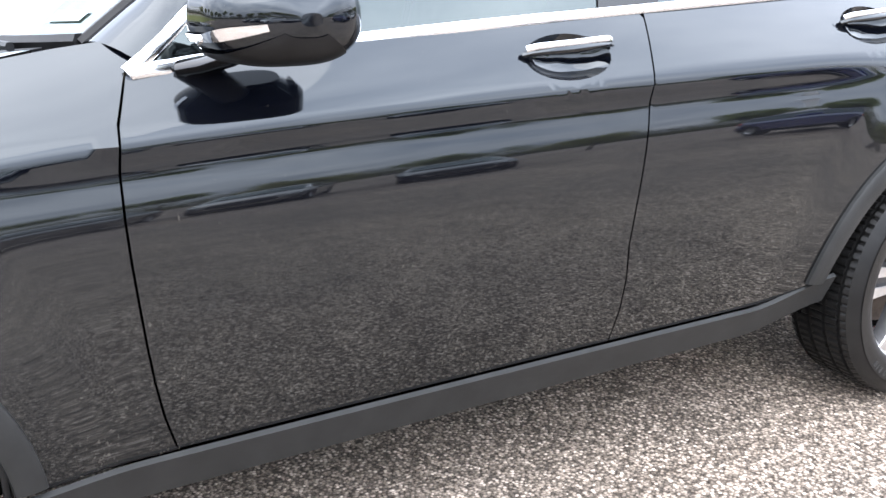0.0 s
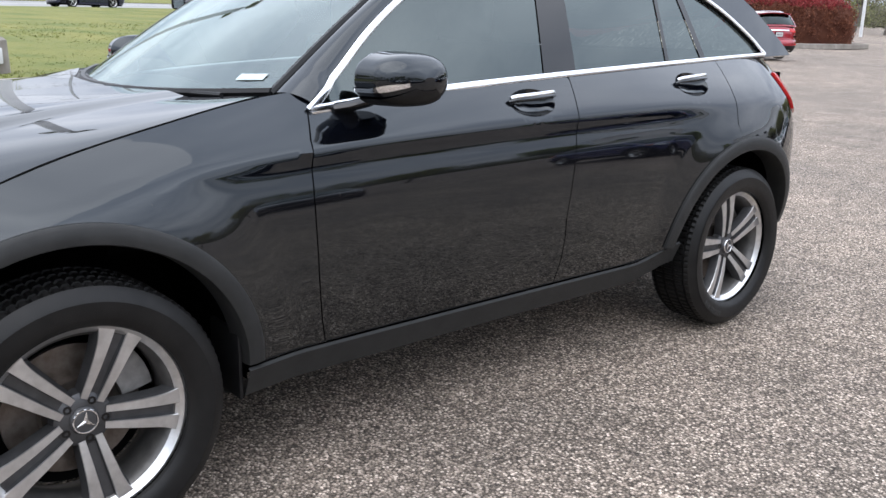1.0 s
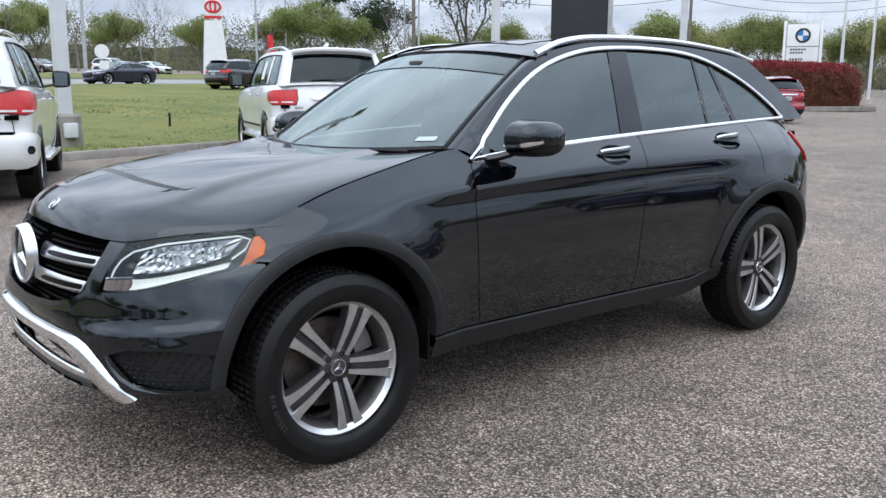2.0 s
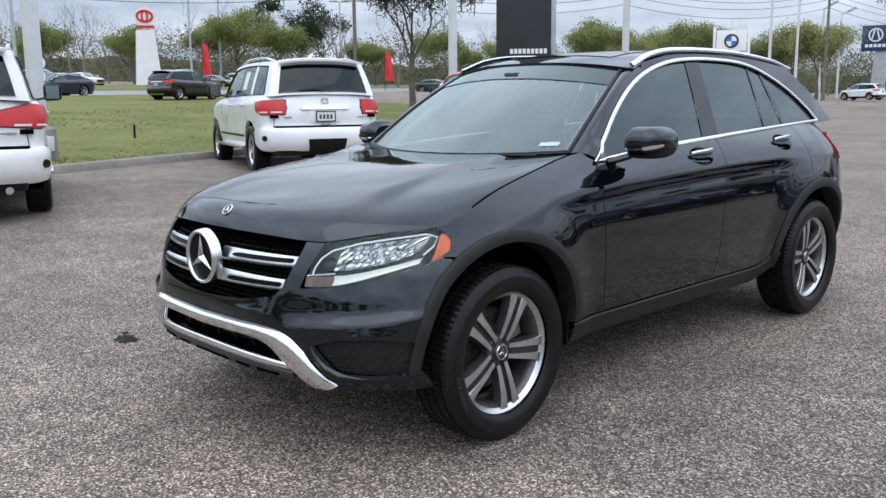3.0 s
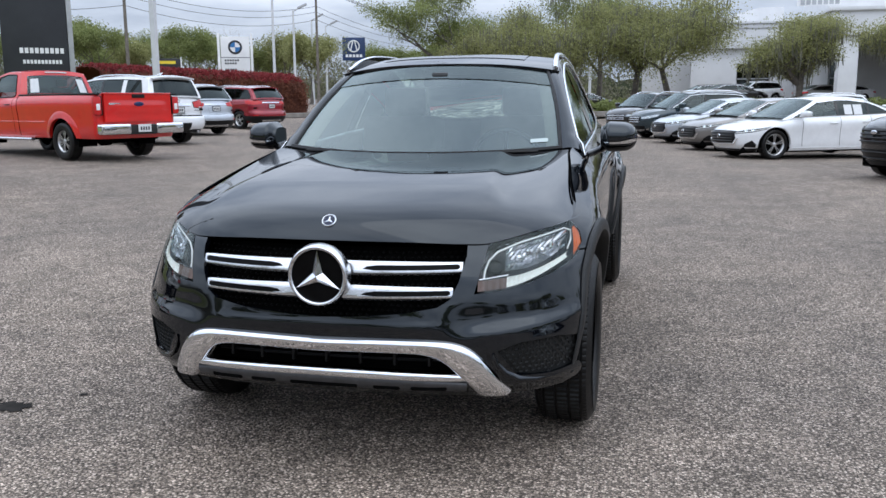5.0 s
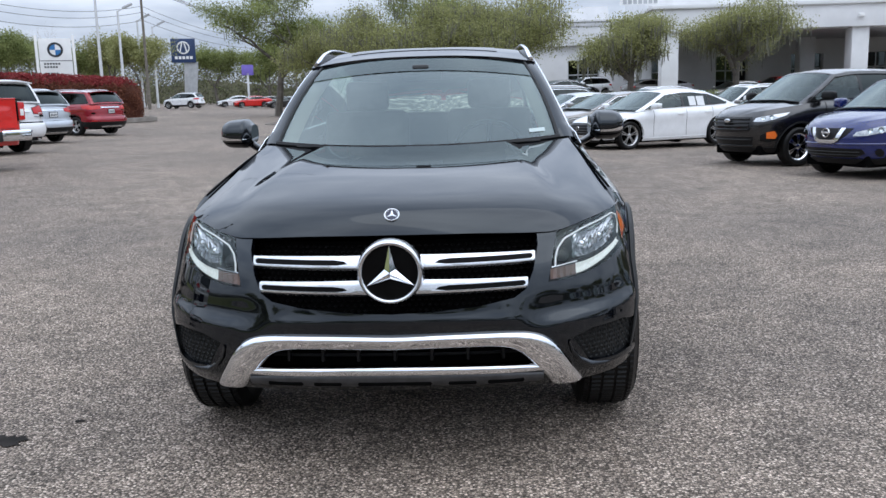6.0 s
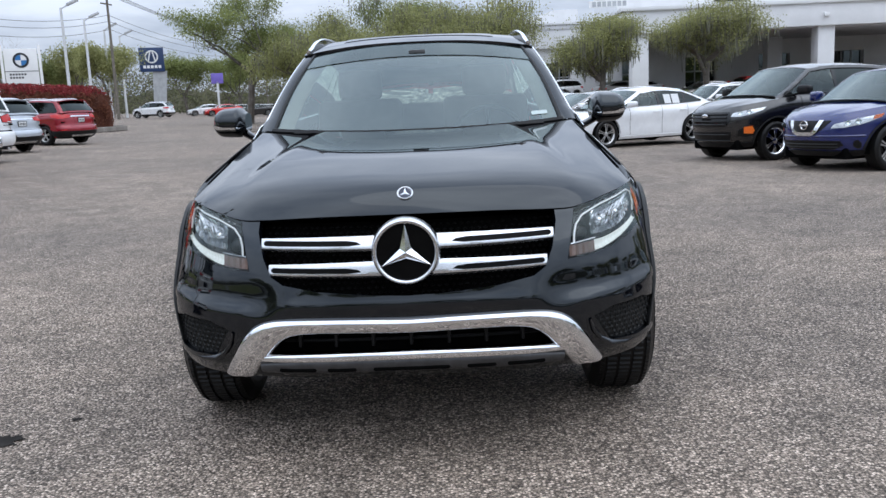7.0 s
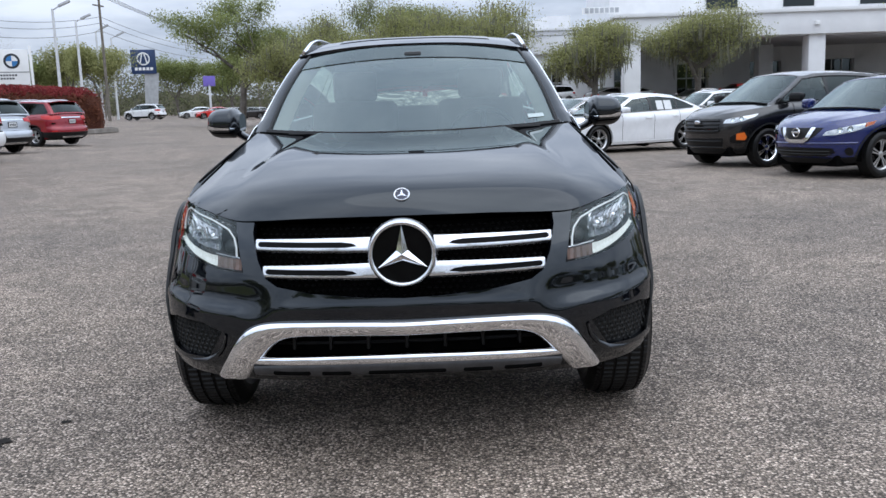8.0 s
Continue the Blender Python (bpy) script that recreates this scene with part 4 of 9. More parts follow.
# small round badge on the bonnet
ea, eb, ec = Vector(hood(0.0, 0.026)), Vector(hood(0.0, 0.040)), Vector(hood(0.03, 0.033))
en = (eb - ea).cross(ec - ea)
en = en if en.z > 0 else -en
et = Matrix.Translation((ea + eb) / 2) @ en.to_track_quat("Z", "Y").to_matrix().to_4x4()
emb = lathe([(0.001, 0.0001), (0.003, 0.0225), (0.0055, 0.0235), (0.006, 0.0255), (0.004, 0.0275), (-0.004, 0.028)], 32, "Z")
bonnet_badge = part("bonnet_badge", emb, M_SATIN, bonnet, "small round silver bonnet badge", at=et)
part("badge_field", lathe([(0.0040, 0.0001), (0.0040, 0.0215), (0.001, 0.0225)], 28, "Z"), M_NAVYFIELD, bonnet_badge)
bm = bmesh.new()
tip = bm.verts.new((0, 0, 0.0075))
pts6 = [bm.verts.new(((0.021 if k % 2 == 0 else 0.005) * math.cos(math.pi / 2 + k * math.pi / 3), (0.021 if k % 2 == 0 else 0.005) * math.sin(math.pi / 2 + k * math.pi / 3), 0.0048)) for k in range(6)]
for k in range(6):
    bm.faces.new((tip, pts6[k], pts6[(k + 1) % 6]))
part("badge_star", bm, M_CHROME, bonnet_badge, smooth=False)

# chrome guard: drops from either end of a bar across the bumper
guard_top = curve((0.0, 0.515), (0.30, 0.520), (0.45, 0.514), (0.525, 0.492), (0.575, 0.450), (0.62, 0.385), (0.668, 0.306))
guard_run = [0.0, 0.10, 0.20, 0.30, 0.38, 0.43, 0.47, 0.505, 0.535, 0.56, 0.585, 0.61, 0.635, 0.655, 0.668]
guard_in = curve((0.0, 0.456), (0.30, 0.461), (0.385, 0.453), (0.43, 0.432), (0.475, 0.388), (0.512, 0.342), (0.540, 0.303))
GUARD_LIFT = curve((0.0, -0.012), (0.06, 0.006), (0.14, 0.019), (0.30, 0.026), (0.55, 0.024), (0.85, 0.017), (0.94, 0.006), (1.0, -0.014))


def guard_at(u, v):
    """Across the bumper by u, from the upper edge to the lower by v."""
    s = 2 * u - 1
    a = abs(s) * (len(guard_run) - 1)
    k = min(int(a), len(guard_run) - 2)
    xo = guard_run[k] + (guard_run[k + 1] - guard_run[k]) * (a - k)
    xi = xo * 0.540 / 0.668
    zo, zi = guard_top(xo), guard_in(xi)
    x, z = xo + (xi - xo) * v, zo + (zi - zo) * v
    return face(math.copysign(x, s), max(z, 0.295), GUARD_LIFT(v))


bm = grid(84, 16, guard_at)
bmesh.ops.recalc_face_normals(bm, faces=bm.faces[:])
bm.normal_update()
if sum(f.normal.y for f in bm.faces) > 0:
    bmesh.ops.reverse_faces(bm, faces=bm.faces[:])
part("bumper_guard", flange(bm, 0.02), M_CHROME, bumper, "chrome bar across the lower bumper")
line = [(-0.515 + 1.03 * k / 40, 0.348 + 0.006 * (1 - (k / 20 - 1) ** 2)) for k in range(41)]
loc = [face(x, z, 0.0) for x, z in line]
nor = [(face(x, z, 0.05) - face(x, z, 0.0)) + Vector((0, 0, 0.022)) for x, z in line]
bm = ribbon([p + Vector((0, -0.006, 0.020)) for p in loc], lambda k: nor[k], lambda t: 0.034 - 0.008 * abs(t * 2 - 1) ** 6, 0.018)
part("skid_plate", ribbon([p + Vector((0, 0.0, -0.012)) for p in loc], lambda k: nor[k] - Vector((0, 0, 0.020)), lambda t: 0.052 - 0.016 * abs(t * 2 - 1) ** 6, 0.016), M_ALLOYDARK, bumper, "dark silver slotted plate under the chrome strip")
skid = part("skid_strip", bm, M_CHROME, bumper, "chrome strip under the lower air intake")
for c, w in ((-0.385, 0.13), (-0.235, 0.10), (0.0, 0.26), (0.235, 0.10), (0.385, 0.13)):
    p = face(c, 0.338, 0.018)
    turn_z = math.atan2(face(c + 0.05, 0.337).y - face(c - 0.05, 0.337).y, 0.1)
    bm = box(w, 0.014, 0.018, (0, 0, 0), 0.005, None, 1)
    part("skid_slot", bm, M_MATTBLACK, skid, at=Matrix.Translation(p) @ Euler((0, 0, turn_z)).to_matrix().to_4x4())
# ribs in the lower intake
bm = bmesh.new()
for k in range(-3, 4):
    box(0.012, 0.03, 0.08, face(k * 0.13, 0.425, -0.065), 0.003, bm, 1)
for z in (0.405, 0.44):
    tube([face(-0.45 + 0.9 * k / 20, z, -0.06) for k in range(21)], 0.006, 6, bm)
part("intake_grid", bm, M_BLACKPL, bumper)

LAMP_WIDE = LAMP[:5] + [(0.858, 0.887), (0.97, 0.892), (0.97, 0.800), (0.883, 0.786), (0.856, 0.752), (0.79, 0.718), (0.71, 0.692), (0.62, 0.675)]
LAMP_END = [(-0.9, 0.6), (-0.40, 0.70), (-0.345, 0.757), (-0.300, 0.800), (-0.278, 0.838), (-0.285, 0.868), (-0.315, 0.893), (-0.40, 0.91), (-0.9, 0.91)]
AMBER_ZONE = [(-0.405, 0.738), (-0.372, 0.756), (-0.346, 0.788), (-0.326, 0.822), (-0.310, 0.850), (-0.300, 0.861), (-0.272, 0.862), (-0.272, 0.78), (-0.34, 0.72)]


def nose_point(w, z, d=0.0):
    """On the nose by its turn w from the front (0) to the flank (90 degrees), lifted off it."""
    def at(w, z):
        y = nose_y(z) * math.cos(w)
        return Vector((body_x(max(y, nose_y(z) + 1e-5), z), y, z))
    p = at(w, z)
    n = (at(w + 0.01, z) - at(w - 0.01, z)).cross(at(w, z + 0.004) - at(w, z - 0.004)).normalized()
    n = n if n.x - n.y > 0 else -n
    return p + n * d


def lamp_sheet(d, front, side, sgn):
    """A sheet over the lamp's opening, set d off the nose, bounded from the front and from the side."""
    b = grid(46, 24, lambda u, v: nose_point(0.50 + 0.72 * u, 0.655 + 0.25 * v))
    cut(b, front, (0, 2))
    cut(b, side, (1, 2))
    b.normal_update()
    if sum(f.normal.y for f in b.faces) > 0:
        bmesh.ops.reverse_faces(b, faces=b.faces[:])
    b.normal_update()
    for v, n in [(v, v.normal.copy()) for v in b.verts]:
        v.co += n * d
    return b if sgn > 0 else mirrored(b)


for sgn in (1, -1):
    # fog recess with honeycomb ribs
    fp = [(sgn * x, z) for x, z in FOG]
    inset(fp, 0.016, M_CLAD, "fog_recess")
    bm = bmesh.new()
    for i in range(14):
        for j in range(8):
            x, z = 0.632 + i * 0.0205 + (0.010 if j % 2 else 0), 0.358 + j * 0.0182
            if inside(FOG, x, z) and inside(FOG, x + 0.008, z) and x < body_x(-0.46, z):
                c = face(sgn * x, z, -0.012)
                n = (face(sgn * x, z, 0.0) - c).normalized()
                a = n.cross(Vector((0, 0, 1))).normalized()
                vs = [bm.verts.new(c + a * 0.0085 * math.cos(q) + Vector((0, 0, 0.0085 * math.sin(q)))) for q in [math.pi / 6 + k * math.pi / 3 for k in range(6)]]
                hole = [bm.verts.new(c - n * 0.006 + a * 0.006 * math.cos(q) + Vector((0, 0, 0.006 * math.sin(q)))) for q in [math.pi / 6 + k * math.pi / 3 for k in range(6)]]
                for k in range(6):
                    bm.faces.new((vs[k], vs[(k + 1) % 6], hole[(k + 1) % 6], hole[k]))
    tagged(part("fog_mesh", bm, M_CLAD, bumper, "dark grey honeycomb insert", smooth=False), kind="stuff")
    line = [(0.612, 0.452), (0.626, 0.415), (0.652, 0.380), (0.690, 0.354), (0.745, 0.344), (0.805, 0.342), (0.858, 0.348)]
    loc = [face(sgn * x, z, -0.002) for x, z in line]
    nor = [(face(sgn * x, z, 0.05) - face(sgn * x, z, 0.0)) + Vector((0, 0, 0.075)) for x, z in line]
    bm = ribbon(loc, lambda k, nor=nor: nor[k], lambda u: 0.010 + 0.026 * math.sin(math.pi * min(1.0, 0.08 + 0.9 * u)), 0.012)
    part("fog_blade", bm, M_PAINT, bumper, "gloss black blade under the fog opening")
    # head lamp
    lamp = thing("head_lamp", "", "", pose(0, 0, 0))
    lamp.parent = hero
    lp = [(sgn * x, z) for x, z in LAMP]

    def lens_sheet(d, grow=0.0, lp=lp, sgn=sgn):
        return lamp_sheet(d, LAMP_WIDE, LAMP_END, sgn)
    lens = part("lamp_lens", lens_sheet(0.001), M_CLEAR, lamp, "clear head lamp lens")
    lens.visible_shadow = False
    part("lamp_bowl", lens_sheet(-0.060), M_LAMPDARK, lamp)
    bm = bmesh.new()
    n = len(lp)
    fr = [bm.verts.new(face(x, z, -0.002)) for x, z in lp]
    bk = [bm.verts.new(face(x, z, -0.09)) for x, z in lp]
    for k in range(n):
        bm.faces.new((fr[k], fr[(k + 1) % n], bk[(k + 1) % n], bk[k]))
    part("lamp_rim", bm, M_BLACKPL, lamp)
    # one broad faceted reflector, bright bulbs in it
    lamp_lo, lamp_hi = curve((0.575, 0.730), (0.64, 0.742), (0.72, 0.752), (0.79, 0.776), (0.835, 0.806)), curve((0.575, 0.775), (0.61, 0.805), (0.68, 0.830), (0.76, 0.846), (0.835, 0.858))

    def reflector_at(u, v, sgn=sgn):
        x = 0.640 + 0.190 * u
        z = lamp_lo(x) + (lamp_hi(x) - lamp_lo(x)) * v
        deep = math.sin(math.pi * u) ** 0.7 * math.sin(math.pi * v) ** 0.6
        return face(sgn * x, z, -0.012 - 0.034 * deep - 0.004 * ((int(u * 18) + int(v * 6)) % 2))
    bowl = part("reflector", grid(18, 6, reflector_at), M_LAMPGREY, lamp, "faceted chrome reflector", smooth=False)
    for x, z in ((0.690, 0.790), (0.765, 0.806)):
        n = (face(sgn * x, z, 0.0) - face(sgn * x, z, -0.05)).normalized()
        rot = n.to_track_quat("Z", "Y").to_matrix().to_4x4()
        b = lathe([(-0.030, 0.004), (-0.010, 0.013), (0.0, 0.0135), (0.004, 0.009), (0.005, 0.0001)], 14, "Z")
        part("bulb_cap", b, M_CHROME, bowl, at=Matrix.Translation(face(sgn * x, z, -0.020)) @ rot)
        for k in range(4):
            b = box(0.007, 0.012, 0.042, (0, 0, 0), 0.002, None, 1)
            part("reflector_facet", b, M_CHROME, bowl, at=Matrix.Translation(face(sgn * (x + 0.020 + 0.011 * k), z + 0.006, -0.018 - 0.003 * (k % 2))) @ Euler((0, 0.25 * sgn, 0.4 * (k - 1.5))).to_matrix().to_4x4())
    b = bmesh.new()
    bmesh.ops.create_uvsphere(b, u_segments=24, v_segments=14, radius=0.034)
    part("projector", b, M_GLOSSBLACK, lamp, "dark projector lens", at=Matrix.Translation(face(sgn * 0.612, 0.766, -0.048)))
    # light guide round the reflector and the white lower band
    guide = [(0.572, 0.722), (0.574, 0.752), (0.584, 0.783), (0.610, 0.812), (0.68, 0.838), (0.76, 0.854), (0.820, 0.864), (0.842, 0.852), (0.846, 0.820), (0.838, 0.790)]
    bm = tube([face(sgn * x, z, -0.010) for x, z in guide], 0.0034, 8)
    part("light_guide", bm, M_GUIDE, lamp, "white light guide inside the lamp")
    b = grid(26, 4, lambda u, v, sgn=sgn: face(sgn * (0.648 + 0.192 * u), 0.688 + 0.004 * u + 0.070 * u ** 1.5 + (0.036 - 0.018 * u) * v, -0.008 - 0.010 * math.sin(math.pi * v) - 0.003 * (int(u * 26) % 2)))
    part("daytime_light", b, M_DRL, lamp, "lit white daytime running light", smooth=False)
    b = grid(8, 3, lambda u, v, sgn=sgn: face(sgn * (0.553 + 0.095 * u), 0.679 + 0.007 * u + 0.036 * v, -0.010 - 0.003 * (int(u * 8) % 2)))
    part("amber_reflector", b, M_SMOKE, lamp, "smoked amber reflector", smooth=False)
    bm = tube([face(sgn * x, z, -0.006) for x, z in ((0.556, 0.719), (0.60, 0.724), (0.650, 0.730))], 0.003, 6)
    part("lamp_strip", bm, M_SATIN, lamp)
    b = lamp_sheet(-0.006, LAMP_WIDE, AMBER_ZONE, sgn)
    part("side_marker", b, M_AMBER, lamp, "amber side marker in the lamp")
    for k in range(8):
        x = 0.612 + k * 0.026
        part("lamp_tooth", box(0.011, 0.006, 0.004, face(sgn * x, front_z(x) - 0.013, -0.012), 0.001, None, 1), M_CHROME, lamp)

# black tube added to draw the shaded line of the gap between bonnet and wing
bm = tube([(top_x(y) - 0.004, y, top_z(y) - 0.005) for y in [-0.12 + 0.69 * k / 30 for k in range(31)]], 0.0042, 6)
side_part("bonnet_seal", bm, M_MATTBLACK)

# ---------------------------------------------------------------- glasshouse
def ws_edge(v):
    """Side edge of the windscreen, from its foot to the roof."""
    return Vector((0.700 - 0.140 * v + 0.012 * math.sin(math.pi * v), 0.655 + 0.615 * v, 1.112 + 0.402 * v + 0.020 * math.sin(math.pi * v)))


def screen(u, v):
    s = 2 * u - 1
    e = ws_edge(v)
    mid = Vector((0, 0.425 + 0.735 * v, 1.088 + 0.458 * v + 0.022 * math.sin(math.pi * v)))
    w = abs(s) ** 2.2
    return (s * e.x, mid.y + (e.y - mid.y) * w, mid.z + (e.z - mid.z) * w)


bm = grid(36, 24, screen)
windscreen = part("windscreen", bm, M_WINDSHIELD, hero, "clear windscreen with a tinted band")
windscreen.visible_shadow = False
# shade band along the top and the dark border
band = grid(36, 5, lambda u, v: Vector(screen(u, 0.80 + 0.195 * v + 0.06 * abs(2 * u - 1) ** 2 * (v - 1))) + Vector((0, -0.002, 0.003)))
part("shade_band", band, glass_pane("shade_band_glass", (0.22, 0.25, 0.27), 0.05), windscreen)
bm = bmesh.new()
for s in (-1, 1):
    tube([Vector(screen(0.5 + s * 0.497, k / 20)) for k in range(21)], 0.011, 6, bm)
tube([Vector(screen(k / 24, 0.0)) + Vector((0, -0.004, 0.004)) for k in range(25)], 0.014, 6, bm)
tube([Vector(screen(k / 24, 1.0)) for k in range(25)], 0.009, 6, bm)
part("windscreen_seal", bm, M_BLACKPL, windscreen)
# small white sticker low in the screen
st = grid(4, 2, lambda u, v: Vector(screen(0.900 + 0.058 * u, 0.075 + 0.036 * v)) + Vector((0, -0.002, 0.0025)))
part("sticker", st, M_STICKER, windscreen, "small white windscreen sticker")
# cowl, wipers
part("cowl", grid(30, 4, lambda u, v: (lambda s: (s * 0.74, hood_rear_y(abs(s)) - 0.02 + 0.15 * v, 1.070 + 0.030 * abs(s) ** 2 + 0.012 * v))(2 * u - 1)), M_BLACKPL, hero, "black plastic cowl below the windscreen")
bm = bmesh.new()
tube([(0.60 - 0.02 * k, 0.545 - 0.0052 * k, 1.103 - 0.0003 * k) for k in range(28)], 0.008, 6, bm)
tube([(-0.04 - 0.02 * k, 0.420 + 0.0045 * k, 1.094 + 0.0003 * k) for k in range(28)], 0.008, 6, bm)
part("wiper", bm, M_BLACKPL, hero)

# pillars: from the screen's edge to the window trim
def pillar(u, v):
    a = ws_edge(u)
    z = 1.085 + (1.50 - 1.085) * u
    ylo, yhi = 0.71, 1.45
    for _ in range(24):
        mid = (ylo + yhi) / 2
        if dlo_z(mid) < z:
            ylo = mid
        else:
            yhi = mid
    b = house(ylo, z)
    p = a + (b - a) * v
    n = (b - a).cross(Vector((0, 0.83, 0.55))).normalized()
    n = n if n.y < 0 or n.x > 0 else -n
    return p + n * 0.022 * math.sin(math.pi * v) ** 0.8


bm = grid(26, 8, pillar)
bmesh.ops.recalc_face_normals(bm, faces=bm.faces[:])
side_part("front_pillar", bm, M_PAINT)


def roof(u, v):
    s = 2 * u - 1
    y = 1.15 + 2.14 * v
    ye = 1.265 + (y - 1.15) * (0.135 + 0.0) / 0.25 if y < 1.40 else y
    ze = roof_edge_z(ye)
    xe = house_x(ye, ze)
    w = abs(s) ** 2.6
    ye -= 0.20 * smooth01(2.4, 3.29, y)
    ze = roof_edge_z(ye)
    xe = house_x(ye, ze)
    yy = y + (ye - y) * abs(s) ** 2
    return (s * xe, yy, roof_mid_z(y) * (1 - w) + ze * w)


bm = grid(40, 44, roof)
bmesh.ops.recalc_face_normals(bm, faces=bm.faces[:])
bm.normal_update()
if sum(f.normal.z for f in bm.faces) < 0:
    bmesh.ops.reverse_faces(bm, faces=bm.faces[:])
part("roof", flange(bm, 0.015), M_PAINT, hero)
sun_roof = grid(24, 16, lambda u, v: Vector(roof(0.16 + 0.68 * u, 0.10 + 0.42 * v)) + Vector((0, 0, 0.003)))
part("roof_glass", sun_roof, M_GLOSSBLACK, hero, "dark glass roof panel")
# side of the glasshouse round the window openings
def frame_sheet(u, v):
    y = 0.72 + 2.90 * u
    z0, z1 = belt_z(y) - 0.01, max(roof_edge_z(y), belt_z(y))
    z = z0 + (z1 - z0) * v
    return house(y, z)


DLO = [(0.735, 1.082)] + shape_top(0.78, 3.285, lambda y: dlo_z(y) - 0.004, 40) + [(3.285, 1.215)] + shape_top(3.26, 0.76, lambda y: belt_z(y) + 0.008, 20)
bm = cut(grid(120, 30, frame_sheet), DLO, keep=False)
cut(bm, [(0.70, 1.05)] + shape_top(0.72, 1.32, lambda y: dlo_z(y) + 0.016, 14) + [(1.42, 1.65), (3.05, 1.65), (3.105, 1.545), (3.33, 1.41), (3.52, 1.27), (3.60, 1.19), (3.61, 1.05)])
side_part("side_frame", flange(bm, 0.02), M_PAINT)


def pane_sheet(y0b, y0t, y1b, y1t):
    """A side window: sloping edges between the sill and the roof."""
    lo, hi = 1.06, 1.59
    b = grid(40, 24, lambda u, v: house(min(y0b, y0t) - 0.02 + (max(y1b, y1t) - min(y0b, y0t) + 0.04) * u, lo + (hi - lo) * v, -0.010))
    cut(b, DLO)
    return cut(b, [(y0b, lo), (y1b, lo), (y1t, hi), (y0t, hi)])


for nm, q in (("side_window", (0.70, 0.70, 1.685, 1.795)), ("side_window", (1.862, 1.938, 2.452, 2.512)), ("side_window", (2.475, 2.535, 2.775, 2.632)), ("side_window", (2.815, 2.672, 3.32, 3.32))):
    a, b = side_part(nm, pane_sheet(*q), M_TINTED, "dark tinted side window")
for q in ((1.685, 1.795, 1.862, 1.938), (2.452, 2.512, 2.475, 2.535), (2.775, 2.632, 2.815, 2.672)):
    b = pane_sheet(*q)
    for v in b.verts:
        v.co.x += 0.004
    side_part("window_post", b, M_GLOSSBLACK, "gloss black window post")
# rear window and spoiler
def back_light(u, v):
    s = 2 * u - 1
    e = Vector((house_x(3.09 + 0.50 * v, 1.545 - 0.345 * v), 3.09 + 0.50 * v, 1.545 - 0.345 * v))
    bulge = 1 - abs(s) ** 2.4
    return (s * e.x, e.y + (0.20 + 0.06 * v) * bulge, e.z + 0.035 * bulge * (1 - v))


part("rear_window", grid(30, 12, back_light), M_PRIVACY, hero, "dark tinted rear window")
# bright trim
ys = [0.712 + (3.30 - 0.712) * k / 44 for k in range(45)]
side_part("belt_trim", ribbon([house(y, belt_z(y), 0.003) for y in ys], lambda k: Vector((1, 0, 0.3)), lambda t: 0.026 - 0.008 * t, 0.007), M_BRIGHTTRIM, "bright metal window trim")
zs = [0.705 + (3.305 - 0.705) * (k / 70) for k in range(71)]
side_part("arch_trim", ribbon([house(y, dlo_z(y), 0.003) for y in zs], lambda k: Vector((1, 0, 0.35)), lambda t: 0.024 - 0.006 * t, 0.007), M_BRIGHTTRIM, "bright metal window trim")
# roof rails
def rail_point(t):
    y = 1.285 + (3.20 - 1.285) * t
    z = roof_edge_z(y) + 0.004
    h = 0.016 * smooth01(0, 0.10, t) * (1 - smooth01(0.86, 1.0, t)) + 0.003
    return Vector((house_x(y, z) - 0.022, y, z + h))


side_part("roof_rail", ribbon([rail_point(k / 46) for k in range(47)], lambda k: Vector((0.75, -0.1, 0.65)), lambda t: 0.030 - 0.008 * t, 0.015), M_BRIGHTTRIM, "satin aluminium roof rail")
foot = bmesh.new()
grid(40, 2, lambda u, v: rail_point(0.02 + 0.96 * u) + Vector((-0.006, 0, -0.05 * v)), foot)
side_part("rail_foot", foot, M_PAINT)

# door mirrors
def mirror_shell(u, v):
    """Housing: u runs round, v from the door side to the outer tip."""
    w = 2 * math.pi * u
    size = (0.62 + 0.38 * smooth01(0.0, 0.25, v)) * max(0.02, (1 - max(0, (v - 0.55) / 0.45) ** 2.6)) ** 0.5
    c, s = math.cos(w), math.sin(w)
    c, s = math.copysign(abs(c) ** 0.72, c), math.copysign(abs(s) ** 0.80, s)
    y = 0.917 + 0.030 * v + (0.137 * c if c < 0 else 0.112 * c) * size
    z = 1.158 + 0.004 * v + (0.084 * s if s > 0 else 0.070 * s) * size * (1 - 0.16 * v * (1 if s > 0 else 0))
    return (0.878 + 0.180 * v, y, z)


bm = grid(40, 26, mirror_shell, closed=True)
bm.faces.new([v for v in bm.verts if abs(v.co.x - 1.058) < 1e-4][::-1])
bm.faces.new([v for v in bm.verts if abs(v.co.x - 0.878) < 1e-4])
mirrors = side_part("door_mirror", bm, M_PAINT, "gloss black door mirror")
shell = bmesh.new()
grid(28, 26, lambda u, v: Vector(mirror_shell(0.60 + 0.27 * u, 0.04 + 0.94 * v)) * 1.0 + Vector((0, -0.003, -0.004)), shell)
band_bm = grid(30, 3, lambda u, v: Vector(mirror_shell(0.535 + 0.026 * v - 0.02 * smooth01(0.45, 0.9, u) * (1 - v), 0.12 + 0.84 * u)) + Vector((0.004 * u, -0.006, 0)))
glass_bm = grid(14, 10, lambda u, v: (0.892 + 0.120 * u, 1.014 + 0.010 * u, 1.116 + 0.085 * v))
